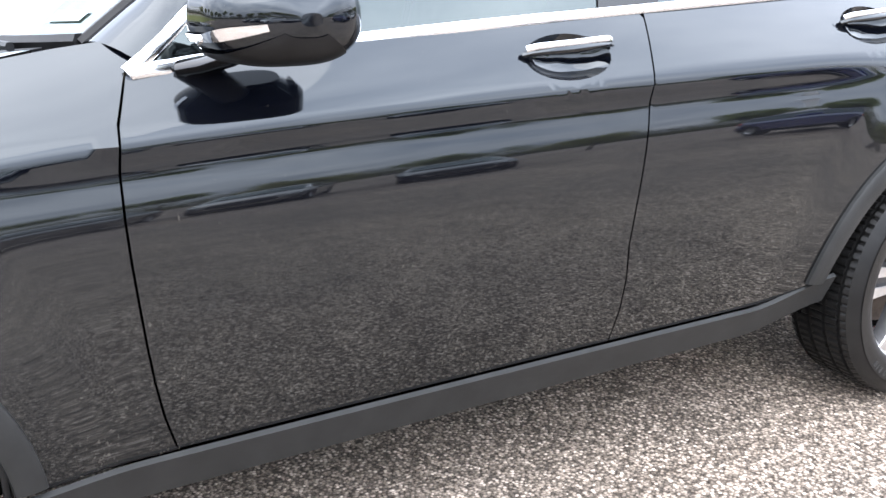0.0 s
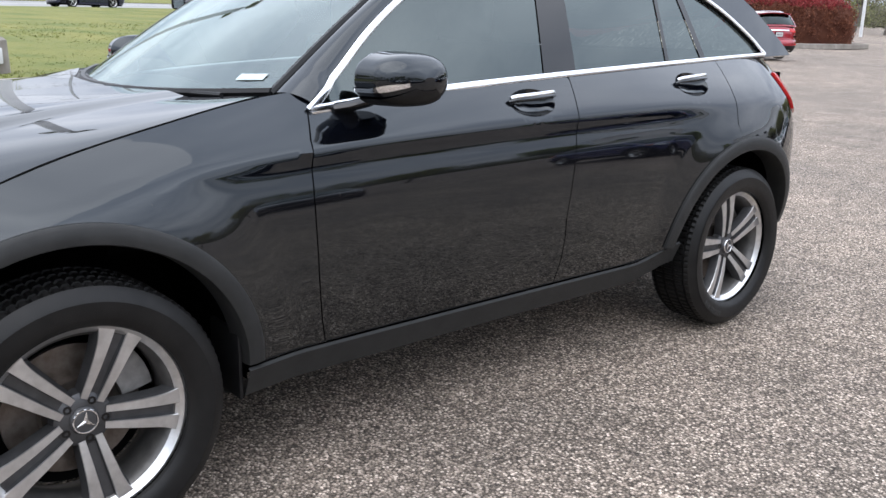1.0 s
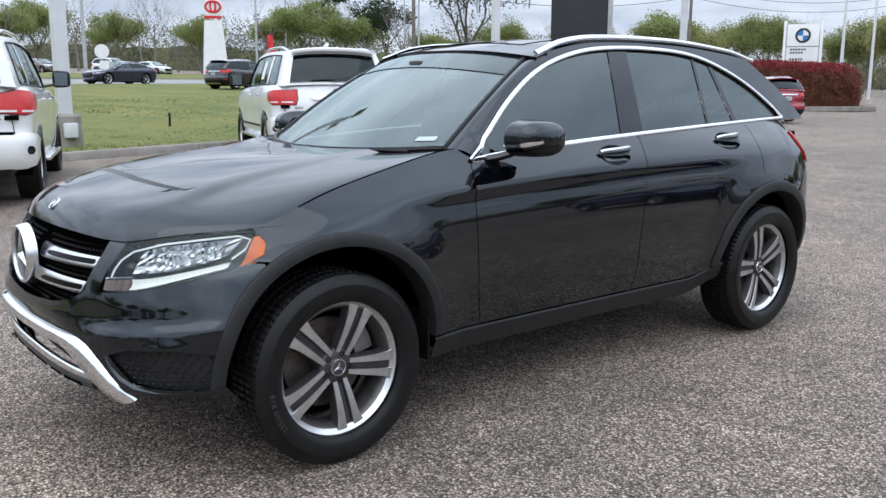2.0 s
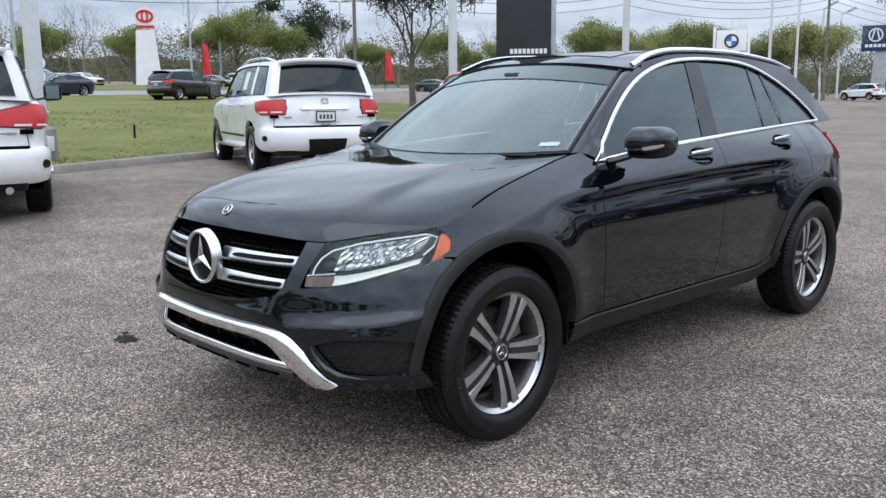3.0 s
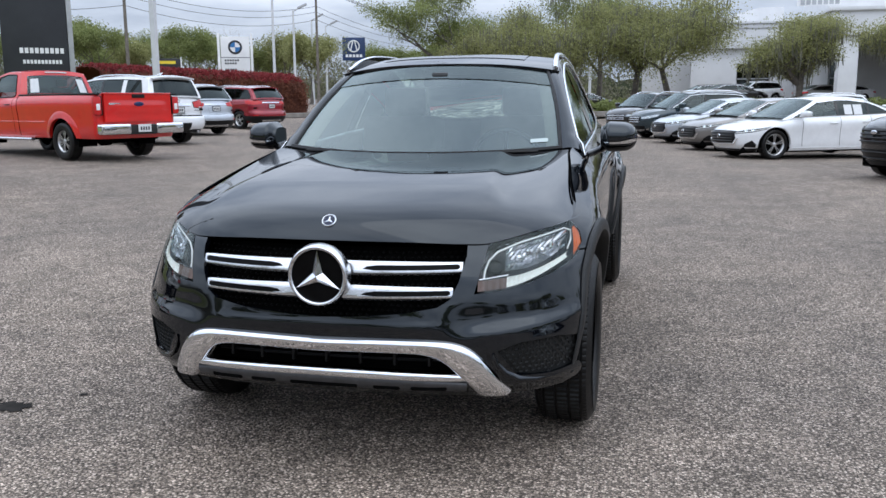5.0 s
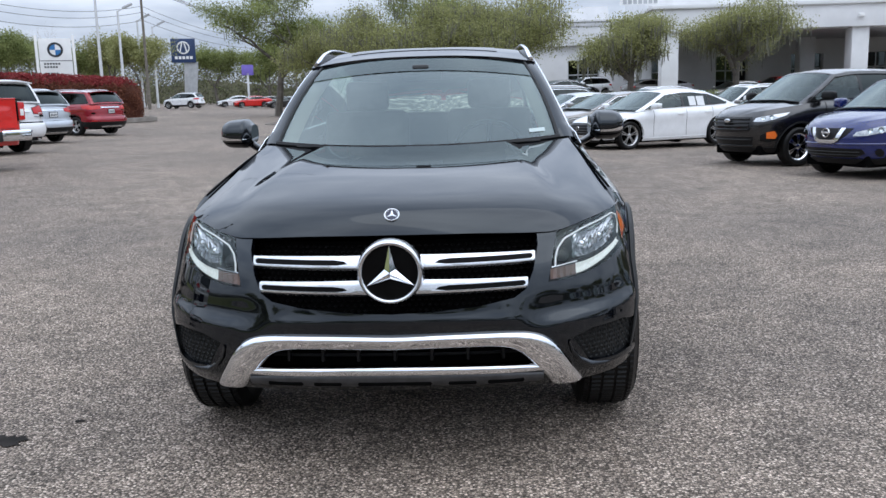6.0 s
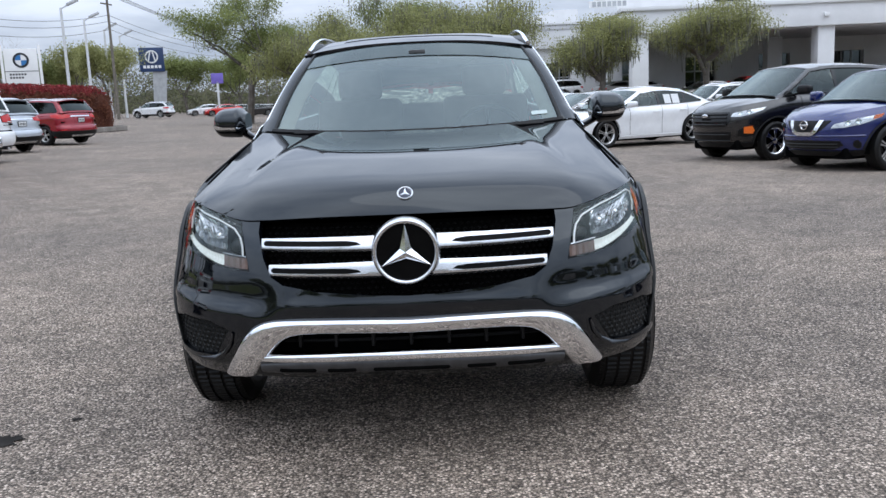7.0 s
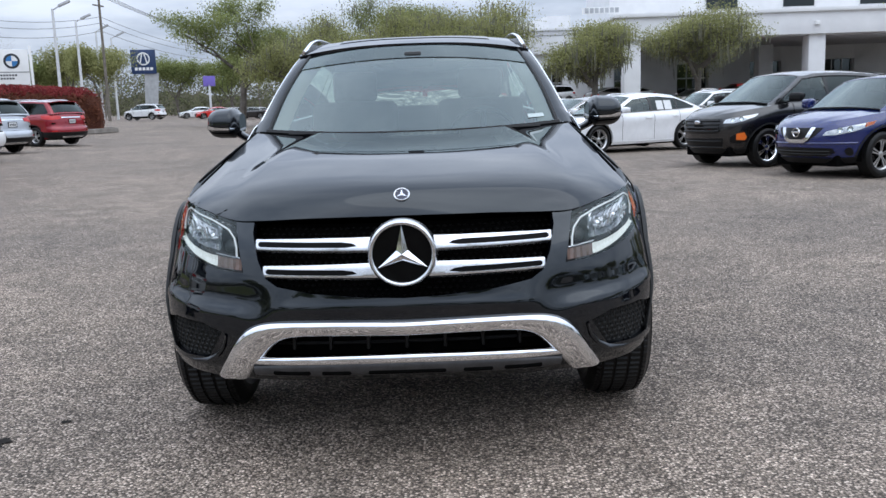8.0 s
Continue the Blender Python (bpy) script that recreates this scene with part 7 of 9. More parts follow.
MID = dict(style="suv", L=4.9, W=1.96, H=1.74, fo=0.92, wb=2.95, wheel="suv", z0=0.28, rails=M_SATIN, rt=0.5,
           deck=((0, 0.90), (0.12, 0.98), (0.5, 1.05), (1.2, 1.11), (1.5, 1.13), (4.0, 1.18), (4.9, 1.18)), edge=((2.05, 1.64), (2.5, 1.685), (3.5, 1.68), (4.4, 1.62)),
           nose=((0.28, 0.14), (0.45, 0.03), (0.65, 0.0), (0.85, 0.03), (1.0, 0.15)), tail=((0.28, 4.72), (0.45, 4.86), (0.62, 4.88), (0.72, 4.83), (1.0, 4.80), (1.18, 4.74)),
           cabin=(1.20, 2.05, 4.36, 4.68), windows=((1.0, 2.62, 0), (2.70, 3.50, 1), (3.60, 5.0, 1)), slant=0.03, dp=0.14, seams=(1.66, 2.66, 3.50), handles=(2.36, 3.24), sill_h=0.14, lip=M_CLAD, lip_w=0.045,
           rear_glass=(0.10, 0.86, 0.88))
ESC = dict(MID, L=4.52, W=1.84, H=1.66, fo=0.90, wb=2.69, z0=0.25,
           deck=((0, 0.83), (0.10, 0.90), (0.45, 0.975), (1.05, 1.035), (1.4, 1.055), (3.2, 1.09), (4.0, 1.13), (4.52, 1.12)), edge=((1.85, 1.555), (2.3, 1.605), (3.2, 1.60), (3.95, 1.545)),
           nose=((0.25, 0.18), (0.40, 0.05), (0.58, 0.0), (0.76, 0.02), (0.86, 0.08), (0.95, 0.2)), tail=((0.25, 4.36), (0.45, 4.50), (0.65, 4.52), (0.75, 4.47), (1.12, 4.38)),
           cabin=(0.98, 1.85, 3.92, 4.32), windows=((0.9, 2.40, 0), (2.48, 3.28, 1), (3.36, 4.6, 1)), seams=(1.46, 2.44, 3.28), handles=(2.14, 3.02), dp=0.15)
ROG = dict(ESC, L=4.38, H=1.60, fo=0.88, wb=2.65, edge=((1.80, 1.50), (2.25, 1.545), (3.1, 1.54), (3.80, 1.48)), cabin=(0.95, 1.80, 3.78, 4.18),
           tail=((0.25, 4.22), (0.45, 4.36), (0.65, 4.38), (0.75, 4.33), (1.12, 4.24)))


def mid_suv(name, label, at, paint, s_over=None, group="parked cars", front=None):
    s = dict(MID, paint=paint)
    s.update(s_over or {})
    car, h, back_at = parked(name, label, at, s, group)
    W, dz = s["W"], h.deck(s["L"]) - 1.18
    k = W / 1.96
    # tail
    body_panel("tail_lamp", h, [(0.50 * k, 1.00 + dz), (0.48 * k, 1.10 + dz), (0.75 * k, 1.135 + dz), (1.25 * k, 1.13 + dz), (1.22 * k, 1.02 + dz), (0.85 * k, 0.97 + dz)], M_REDLENS, car, 1, 0.016, 0.03, "red tail lamp")
    body_panel("chrome_bar", h, [(-0.46 * k, 1.04 + dz), (0.46 * k, 1.04 + dz), (0.46 * k, 1.075 + dz), (-0.46 * k, 1.075 + dz)], M_CHROME, car, 1, 0.016, 0.02, twin=False)
    body_panel("plate_recess", h, [(-0.30, 0.80 + dz), (0.30, 0.80 + dz), (0.34, 1.02 + dz), (-0.34, 1.02 + dz)], paint, car, 1, 0.006, 0.01, twin=False)
    plate_on(car, h, 0.91 + dz, 0.02)
    body_panel("rear_bumper", h, across([(0, 0.50), (1.20 * k, 0.50), (1.40 * k, 0.58), (1.30 * k, 0.72), (0.86 * k, 0.72), (0.0, 0.70)]), paint, car, 1, 0.035, 0.06, twin=False)
    body_panel("bumper_foot", h, across([(0, 0.30), (0.98 * k, 0.30), (1.30 * k, 0.38), (1.30 * k, 0.53), (0.0, 0.51)]), M_BLACKPL, car, 1, 0.038, 0.05, "dark bumper foot", twin=False)
    body_panel("skid_trim", h, [(-0.50, 0.33), (0.50, 0.33), (0.56, 0.39), (-0.56, 0.39)], M_SATIN, car, 1, 0.05, 0.02, twin=False)
    body_panel("bumper_reflector", h, [(0.74, 0.54), (0.92, 0.54), (0.92, 0.57), (0.74, 0.57)], M_REDLENS, car, 1, 0.044, 0.01)
    body_panel("tailgate_seam", h, [(-0.78 * k, 0.712), (0.78 * k, 0.712), (0.78 * k, 0.728), (-0.78 * k, 0.728)], M_MATTBLACK, car, 1, 0.006, 0.0, twin=False)
    part("roof_spoiler", flange(outward(grid(18, 4, lambda u, v: back_at((2 * u - 1) * 0.93, 0.90 + 0.10 * v, 0.12 - 0.10 * v) + Vector((0, 0, 0.010))), Vector((0, 2.5, 1.0))), 0.03), paint, car)
    part("rear_wiper", tube([back_at(0.0, 0.12, 0.03), back_at(0.30, 0.16, 0.03)], 0.009, 6), M_BLACKPL, car)
    # nose
    if front == "slatted":
        head_lamp(car, h, [(0.54, 0.835), (0.57, 0.900), (0.80, 0.945), (1.12, 0.995), (1.09, 0.945), (0.90, 0.875), (0.72, 0.835)])
        body_panel("grille_frame", h, across([(0, 0.645), (0.46, 0.650), (0.55, 0.790), (0.50, 0.915), (0, 0.920)]), M_GLOSSBLACK, car, 0, 0.012, 0.03, "black slatted grille", twin=False)
        bars("grille_bar", h, car, 0.47, (0.695, 0.755, 0.815, 0.875), M_BLACKPL, 0, 0.022, 0.017)
        oval_badge("grille_badge", h.wrap(0, 0.845, 0, 0.045), 0.085, 0.036, M_SATIN, car, "oval silver badge")
        body_panel("lower_intake", h, across([(0, 0.380), (0.50, 0.390), (0.56, 0.560), (0, 0.560)]), M_BLACKPL, car, 0, 0.008, 0.02, "dark lower air intake", twin=False)
        bars("intake_bar", h, car, 0.50, (0.405, 0.515), M_CLAD, 0, 0.016, 0.012)
        body_panel("fog_recess", h, [(0.66, 0.490), (0.68, 0.590), (0.90, 0.700), (1.00, 0.640), (0.97, 0.500), (0.80, 0.460)], M_BLACKPL, car, 0, 0.010, 0.02, "dark fog lamp recess")
        body_panel("fog_marker", h, [(0.78, 0.535), (0.79, 0.645), (0.93, 0.665), (0.97, 0.580), (0.93, 0.525)], M_AMBER, car, 0, 0.022, 0.015, "amber marker in the bumper")
        body_panel("bumper_lip", h, across([(0, 0.275), (0.80, 0.275), (1.15, 0.320), (1.15, 0.380), (0.60, 0.355), (0, 0.355)]), M_BLACKPL, car, 0, 0.014, 0.03, twin=False)
    elif front == "vee":
        head_lamp(car, h, [(0.44, 0.685), (0.48, 0.745), (0.80, 0.825), (1.16, 0.885), (1.14, 0.835), (0.90, 0.745), (0.62, 0.69)], [(1.02, 0.80), (1.02, 0.858), (1.16, 0.885), (1.14, 0.835)])
        body_panel("grille", h, across([(0, 0.575), (0.20, 0.59), (0.34, 0.70), (0.43, 0.80), (0, 0.80)]), M_BLACKPL, car, 0, 0.008, 0.02, "dark mesh grille", twin=False)
        body_panel("grille_trim", h, across([(0, 0.572), (0.15, 0.575), (0.23, 0.62), (0.325, 0.80), (0.255, 0.80), (0.175, 0.655), (0.12, 0.625), (0, 0.622)]), M_CHROME, car, 0, 0.026, 0.02, "chrome v-shaped grille trim", twin=False)
        part("grille_badge", lathe([(0.0, 0.074), (0.014, 0.072), (0.014, 0.060), (0.004, 0.056)], 28, "Z"), M_CHROME, car, "round silver badge", at=Matrix.Translation(h.wrap(0, 0.725, 0, 0.028)) @ Euler((radians(90), 0, 0)).to_matrix().to_4x4())
        part("badge_bar", box(0.17, 0.012, 0.026, h.wrap(0, 0.725, 0, 0.040), 0.004, None, 1), M_CHROME, car)
        body_panel("lower_intake", h, across([(0, 0.36), (0.46, 0.36), (0.62, 0.42), (0.58, 0.49), (0, 0.50)]), M_BLACKPL, car, 0, 0.008, 0.02, "dark lower air intake", twin=False)
        bars("intake_bar", h, car, 0.54, (0.40, 0.445), M_CLAD, 0, 0.014, 0.010)
        body_panel("fog_cover", h, circle(0.82, 0.435, 0.062, 16), M_BLACKPL, car, 0, 0.010, 0.02, "round dark fog lamp cover")
        body_panel("bumper_lip", h, across([(0, 0.255), (0.80, 0.255), (1.20, 0.30), (1.20, 0.36), (0.60, 0.335), (0, 0.34)]), M_BLACKPL, car, 0, 0.014, 0.03, twin=False)
        bars("bumper_crease", h, car, 0.95, (0.565,), paint, 0, 0.0, 0.016)
    else:
        head_lamp(car, h, [(0.50, 0.70), (0.53, 0.77), (0.80, 0.82), (1.12, 0.86), (1.08, 0.79), (0.80, 0.72)])
        body_panel("grille", h, across([(0, 0.54), (0.44, 0.56), (0.48, 0.77), (0, 0.78)]), M_GLOSSBLACK, car, 0, 0.010, 0.02, "dark grille", twin=False)
        bars("grille_bar", h, car, 0.44, (0.60, 0.67, 0.74), M_CHROME, 0, 0.016, 0.010)
        body_panel("lower_intake", h, across([(0, 0.33), (0.60, 0.34), (0.66, 0.46), (0, 0.46)]), M_BLACKPL, car, 0, 0.008, 0.02, twin=False)
        body_panel("bumper_trim", h, across([(0, 0.30), (0.60, 0.31), (0.80, 0.36), (0.78, 0.385), (0.58, 0.34), (0, 0.33)]), M_CHROME, car, 0, 0.02, 0.02, twin=False)
    return car


SED = dict(style="sedan", L=4.86, W=1.86, H=1.44, fo=0.92, wb=2.83, wheel="sedan", z0=0.20, crown=0.045, rt=0.6, rn=1.05, ref=0.5, ridge=0.010,
           deck=((0, 0.69), (0.15, 0.755), (0.7, 0.855), (1.3, 0.925), (1.6, 0.945), (3.6, 1.00), (4.3, 1.03), (4.86, 1.0)), edge=((2.12, 1.325), (2.7, 1.375), (3.2, 1.36), (3.45, 1.325)),
           nose=((0.20, 0.16), (0.34, 0.03), (0.50, 0.0), (0.62, 0.02), (0.70, 0.09), (0.80, 0.25)), tail=((0.20, 4.70), (0.45, 4.85), (0.70, 4.86), (1.0, 4.78)),
           cabin=(1.18, 2.12, 3.45, 4.36), windows=((1.0, 2.62, 0), (2.70, 3.50, 1), (3.56, 4.5, 1)), slant=0.04, dp=0.13, seams=(1.62, 2.66, 3.52), handles=(2.36, 3.26),
           lean=0.34, sill_h=0.07, mirror_h=0.07, trim=M_CHROME, rear_bend=1.15, rear_glass=(0.06, 0.96, 0.90), roof_crown=0.055)


def sedan(name, label, at, paint, s_over=None, group="parked cars", sheets=False):
    s = dict(SED, paint=paint, sill=paint)
    s.update(s_over or {})
    car, h, back_at = parked(name, label, at, s, group)
    body_panel("tail_lamp", h, [(0.48, 0.80), (0.50, 0.90), (0.85, 0.92), (1.12, 0.91), (1.08, 0.82), (0.8, 0.78)], M_REDLENS, car, 1, 0.016, 0.03, "red tail lamp")
    plate_on(car, h, 0.72)
    head_lamp(car, h, [(0.47, 0.60), (0.49, 0.655), (0.80, 0.705), (1.20, 0.765), (1.17, 0.715), (0.86, 0.64)], None, M_GLOSSBLACK)
    body_panel("daytime_strip", h, [(0.50, 0.605), (0.86, 0.650), (1.15, 0.715), (1.15, 0.728), (0.86, 0.662), (0.50, 0.617)], M_PLATE, car, 0, 0.026, 0.01)
    body_panel("grille", h, across([(0, 0.38), (0.44, 0.39), (0.52, 0.50), (0.47, 0.615), (0, 0.62)]), M_BLACKPL, car, 0, 0.010, 0.02, "dark grille", twin=False)
    bars("grille_bar", h, car, 0.45, (0.44, 0.50, 0.56), M_GLOSSBLACK, 0, 0.016, 0.012)
    body_panel("grille_trim", h, across([(0, 0.622), (0.48, 0.617), (0.52, 0.60), (0.54, 0.63), (0.48, 0.662), (0, 0.672)]), M_GLOSSBLACK, car, 0, 0.020, 0.02, "dark strip over the grille", twin=False)
    body_panel("grille_edge", h, across([(0, 0.345), (0.50, 0.355), (0.585, 0.50), (0.565, 0.505), (0.475, 0.378), (0, 0.368)]), M_CHROME, car, 0, 0.018, 0.02, "chrome edge under the grille", twin=False)
    part("grille_badge", lathe([(0.0, 0.055), (0.012, 0.052), (0.012, 0.042), (0.004, 0.04)], 24, "Z"), M_CHROME, car, at=Matrix.Translation(h.wrap(0, 0.54, 0, 0.022)) @ Euler((radians(90), 0, 0)).to_matrix().to_4x4())
    body_panel("bumper_vent", h, [(0.68, 0.30), (0.74, 0.37), (0.90, 0.45), (0.99, 0.36), (0.95, 0.29)], M_BLACKPL, car, 0, 0.008, 0.02, "dark vent in the bumper")
    body_panel("bumper_lip", h, across([(0, 0.205), (0.80, 0.205), (1.15, 0.24), (1.15, 0.275), (0.60, 0.25), (0, 0.25)]), M_BLACKPL, car, 0, 0.016, 0.03, twin=False)
    if sheets:
        for ya, yb in ((2.84, 3.06), (3.10, 3.34)):
            b = flat_sheet([(ya, 1.03), (yb, 1.03), (yb, 1.26), (ya, 1.26)], 0.1)
            for v in b.verts:
                v.co = Vector((h.cabin_x(v.co.x, v.co.y) - 0.003, v.co.x, v.co.y))
            b2 = mirrored(b)
            part("window_sheet", outward(b, Vector((0, 2.5, 0.9))), M_PLATE, car, "white paper in the side window")
            b2.free()
    return car


def pickup(name, label, at, paint, group="parked cars"):
    s = dict(style="pickup", L=5.78, W=2.03, H=1.92, fo=0.95, wb=3.58, wheel="truck", z0=0.46, paint=paint, crown=0.03, arch=0.095, rt=0.16, rn=0.75, ref=0.8, bow=0.14,
             deck=((0, 1.08), (0.12, 1.16), (0.5, 1.22), (1.3, 1.27), (1.6, 1.28), (2.80, 1.30), (2.95, 1.345), (5.78, 1.36)), edge=((1.95, 1.80), (2.3, 1.865), (2.78, 1.845)),
             nose=((0.46, 0.14), (0.60, 0.02), (0.90, 0.0), (1.1, 0.05), (1.2, 0.2)), tail=((0.46, 5.74), (0.7, 5.76), (1.36, 5.76)),
             cabin=(1.30, 1.95, 2.74, 2.86), windows=((1.0, 3.2, 0),), dp=0.13, seams=(1.66, 2.70), handles=(2.42,), cw0=0.925, lean=0.24, mirror=M_BLACKPL, mirror_h=0.15, mirror_z=0.10, mirror_y=0.5, handle=M_BLACKPL,
             sill_h=0.04, sill=paint, rear_glass=(0.10, 0.82, 0.84), glass_r=WINDOW_CLEAR, roof_crown=0.055, lip_w=0.05)
    car, h, back_at = parked(name, label, at, s, group)
    hw = s["W"] / 2
    bed = bmesh.new()
    grid(1, 1, lambda u, v: (-hw * 0.86 + 1.72 * hw * u, 2.93 + 2.78 * v, 0.88), bed)
    for y in (2.93, 5.70):
        grid(1, 1, lambda u, v, y=y: (-hw * 0.86 + 1.72 * hw * u, y, 0.88 + 0.47 * v), bed)
    for x in (-0.86, 0.86):
        grid(1, 1, lambda u, v, x=x: (hw * x, 2.93 + 2.78 * u, 0.88 + 0.47 * v), bed)
    part("bed_liner", bed, M_BLACKPL, car, smooth=False)
    both("bed_rail", lambda: box(0.11, 2.84, 0.035, (hw * 0.895, 4.34, 1.358), 0.012), M_BLACKPL, car, "black cap on the bed side")
    gate = part("tailgate", outward(grid(30, 14, lambda u, v: (lambda x, z: Vector((x, 5.785 + 0.012 * smooth01(0.20, 0.42, v) * (1 - smooth01(0.62, 0.70, v)) * (1 - smooth01(0.55, 0.72, abs(x))), z)))((2 * u - 1) * 0.80, 0.80 + 0.565 * v)), Vector((0, 3, 1))), paint, car, "red tailgate with a raised middle")
    part("gate_cap", box(1.60, 0.09, 0.030, (0, 5.755, 1.368), 0.012), paint, gate)
    part("tailgate_handle", box(0.30, 0.02, 0.075, (0, 5.790, 1.315), 0.008), M_BLACKPL, gate, "black tailgate handle")
    oval_badge("tailgate_badge", Vector((0, 5.800, 1.155)), 0.12, 0.048, M_NAVYBADGE, gate, "dark blue oval badge")
    part("model_script", box(0.26, 0.006, 0.035, (0.56, 5.792, 1.16), 0.002, None, 1), M_SATIN, gate)
    for sgn in (1, -1):
        lamp = part("tail_lamp", box(0.155, 0.10, 0.36, (sgn * (hw - 0.085), 5.735, 1.125), 0.03), M_REDLENS, car, "upright red tail lamp")
        part("reverse_lamp", box(0.085, 0.02, 0.13, (sgn * (hw - 0.085), 5.783, 1.10), 0.012), M_WHITE, lamp)
        part("lamp_rim", box(0.018, 0.09, 0.38, (sgn * (hw - 0.172), 5.735, 1.125), 0.006), M_BLACKPL, lamp)
        part("bumper_end", box(0.68, 0.20, 0.215, (sgn * 0.645, 5.86, 0.655), 0.05, None, 3), M_CHROME, car, "chrome rear bumper")
        part("rear_window_sign", grid(3, 3, lambda u, v, sgn=sgn: back_at(sgn * (0.56 + 0.22 * u), 0.14 + 0.55 * v, 0.02)), M_PLATE, car, "white paper in the rear window")
        part("frame_rail", box(0.10, 4.6, 0.16, (sgn * 0.42, 3.0, 0.47), 0.02), M_MATTBLACK, car)
    part("bumper_step", box(0.64, 0.20, 0.20, (0, 5.845, 0.64), 0.03), M_CLAD, car)
    holder = part("number_plate", box(0.31, 0.012, 0.155, (0, 5.955, 0.665), 0.004, None, 1), M_PLATE, car, "pale number plate")
    for k in range(4):
        part("plate_bar", box(0.035, 0.006, 0.07, (-0.09 + 0.06 * k, 5.962, 0.66)), M_DARKBAR, holder)
    part("axle", tube([(-0.8, 4.53, 0.40), (0.8, 4.53, 0.40)], 0.07, 10), M_MATTBLACK, car)
    part("differential", lathe([(-0.16, 0.04), (-0.10, 0.15), (0.10, 0.15), (0.16, 0.04)], 16), M_MATTBLACK, car, at=Matrix.Translation((0, 4.53, 0.42)))
    part("high_stop_lamp", flange(grid(10, 2, lambda u, v: back_at((2 * u - 1) * 0.34, 0.90 + 0.05 * v, 0.022)), 0.01), M_PLATE, car, "white and red stop lamp on the cab")
    both("running_board", lambda: tube([(hw - 0.04, 1.5 + 1.9 * k / 8, 0.43) for k in range(9)], 0.050, 8, flat=0.7), M_SATIN, car, "chrome step bar")
    yr = s["fo"] + s["wb"]
    both("bed_flare", lambda: grid(36, 5, lambda u, v: (lambda t, r: Vector((h.half(yr + r * math.cos(t), max(0.5, 0.395 + r * math.sin(t))) + 0.035 * (1 - v) ** 0.7, yr + r * math.cos(t), max(0.47, 0.395 + r * math.sin(t)))))(radians(188 * u - 4), 0.485 + 0.14 * v)), paint, car)
    both("body_crease", lambda: tube([h.flank(1.62 + 2.3 * k / 16, 0.80, -0.004) for k in range(17)], 0.014, 6, flat=0.8), paint, car)
    both("cab_gap", lambda: grid(1, 8, lambda u, v: h.flank(2.885 + 0.022 * u, 0.50 + 0.84 * v, 0.004)), M_MATTBLACK, car)
    head_lamp(car, h, [(0.66, 0.86), (0.66, 1.06), (1.0, 1.08), (1.1, 1.06), (1.1, 0.86)])
    body_panel("grille", h, across([(0, 0.72), (0.60, 0.74), (0.62, 1.05), (0, 1.05)]), M_CHROME, car, 0, 0.012, 0.02, twin=False)
    return car


M_NAVYBADGE = varied("navy_badge", (0.010, 0.016, 0.06), (0.015, 0.022, 0.09), 20, 0.2)

AWAY = (-0.945, 0.328)
AWAY2 = (-0.927, 0.375)
big_suv("white_suv", "white full-size SUV parked nose to the grass kerb", wheel_place(-9.60, 5.34, AWAY, SUV_BIG, True, False), P_WHITE)
big_suv("white_suv", "pearl white full-size SUV beside a light pole", wheel_place(-7.40, 1.10, AWAY, SUV_BIG, False, False), P_PEARL, True)
big_suv("white_suv", "white full-size SUV parked behind the red pickup", wheel_place(-12.15, 19.35, AWAY2, SUV_BIG, False, False), P_WHITE, True)
PICK = dict(W=2.03, fo=0.95, wb=3.58)
pickup("pickup_truck", "bright red regular-cab pickup with chrome bumper", wheel_place(-10.70, 12.15, AWAY2, PICK, True, False), P_RED)
mid_suv("silver_suv", "silver three-row SUV parked in the row", wheel_place(-13.95, 25.0, AWAY2, MID, False, False), P_SILVER)
mid_suv("red_suv", "dark red SUV parked beside the hedge", wheel_place(-15.2, 29.2, AWAY2, MID, True, False), P_WINE)
FACING, FACING2 = (-0.905, -0.425), (-0.915, -0.40)
TALL = dict(ESC, deck=((0, 0.94), (0.10, 1.01), (0.45, 1.085), (1.05, 1.145), (1.4, 1.165), (3.2, 1.19), (4.0, 1.22), (4.52, 1.22)), edge=((1.85, 1.655), (2.3, 1.705), (3.2, 1.70), (3.95, 1.645)), rails=None, wheel="bright", z0=0.27,
            nose=((0.27, 0.18), (0.45, 0.05), (0.64, 0.0), (0.85, 0.02), (0.96, 0.08), (1.06, 0.2)))
mid_suv("black_suv", "black compact SUV with black grille and amber markers", wheel_place(6.10, 12.50, FACING2, ESC, True, True), P_BLACK2, dict(TALL, mirror=M_BLACKPL), front="slatted")
mid_suv("blue_suv", "deep blue compact SUV with chrome grille trim", wheel_place(6.86, 9.80, FACING, ROG, True, True), P_BLUE, dict(ROG, rails=None), front="vee")
sedan("white_sedan", "white four-door sedan with dark alloy wheels", wheel_place(3.95, 17.95, (-0.88, -0.475), SED, True, True), P_WHITE, dict(edge=((2.12, 1.365), (2.7, 1.42), (3.2, 1.405), (3.45, 1.365)), wheel="sedan"), sheets=True)
sedan("grey_sedan", "grey sedan parked in a row of cars", wheel_place(3.20, 20.9, FACING, SED, True, True), P_GREY)
sedan("silver_sedan", "silver sedan parked in a row of cars", wheel_place(2.46, 24.6, FACING, SED, True, True), P_SILVER)
mid_suv("teal_suv", "dark teal crossover parked in a row of cars", wheel_place(1.65, 27.9, FACING, ESC, True, True), P_TEAL, dict(ESC, trim=M_CHROME))
mid_suv("black_suv", "black SUV parked at the end of the row", wheel_place(0.9, 32.4, (-0.62, -0.785), ESC, True, True), P_BLACK2, dict(ESC))

# ---------------------------------------------------------------- poles, signs, hedge, building
EYE0 = Vector((1.6, -3.2, 0))


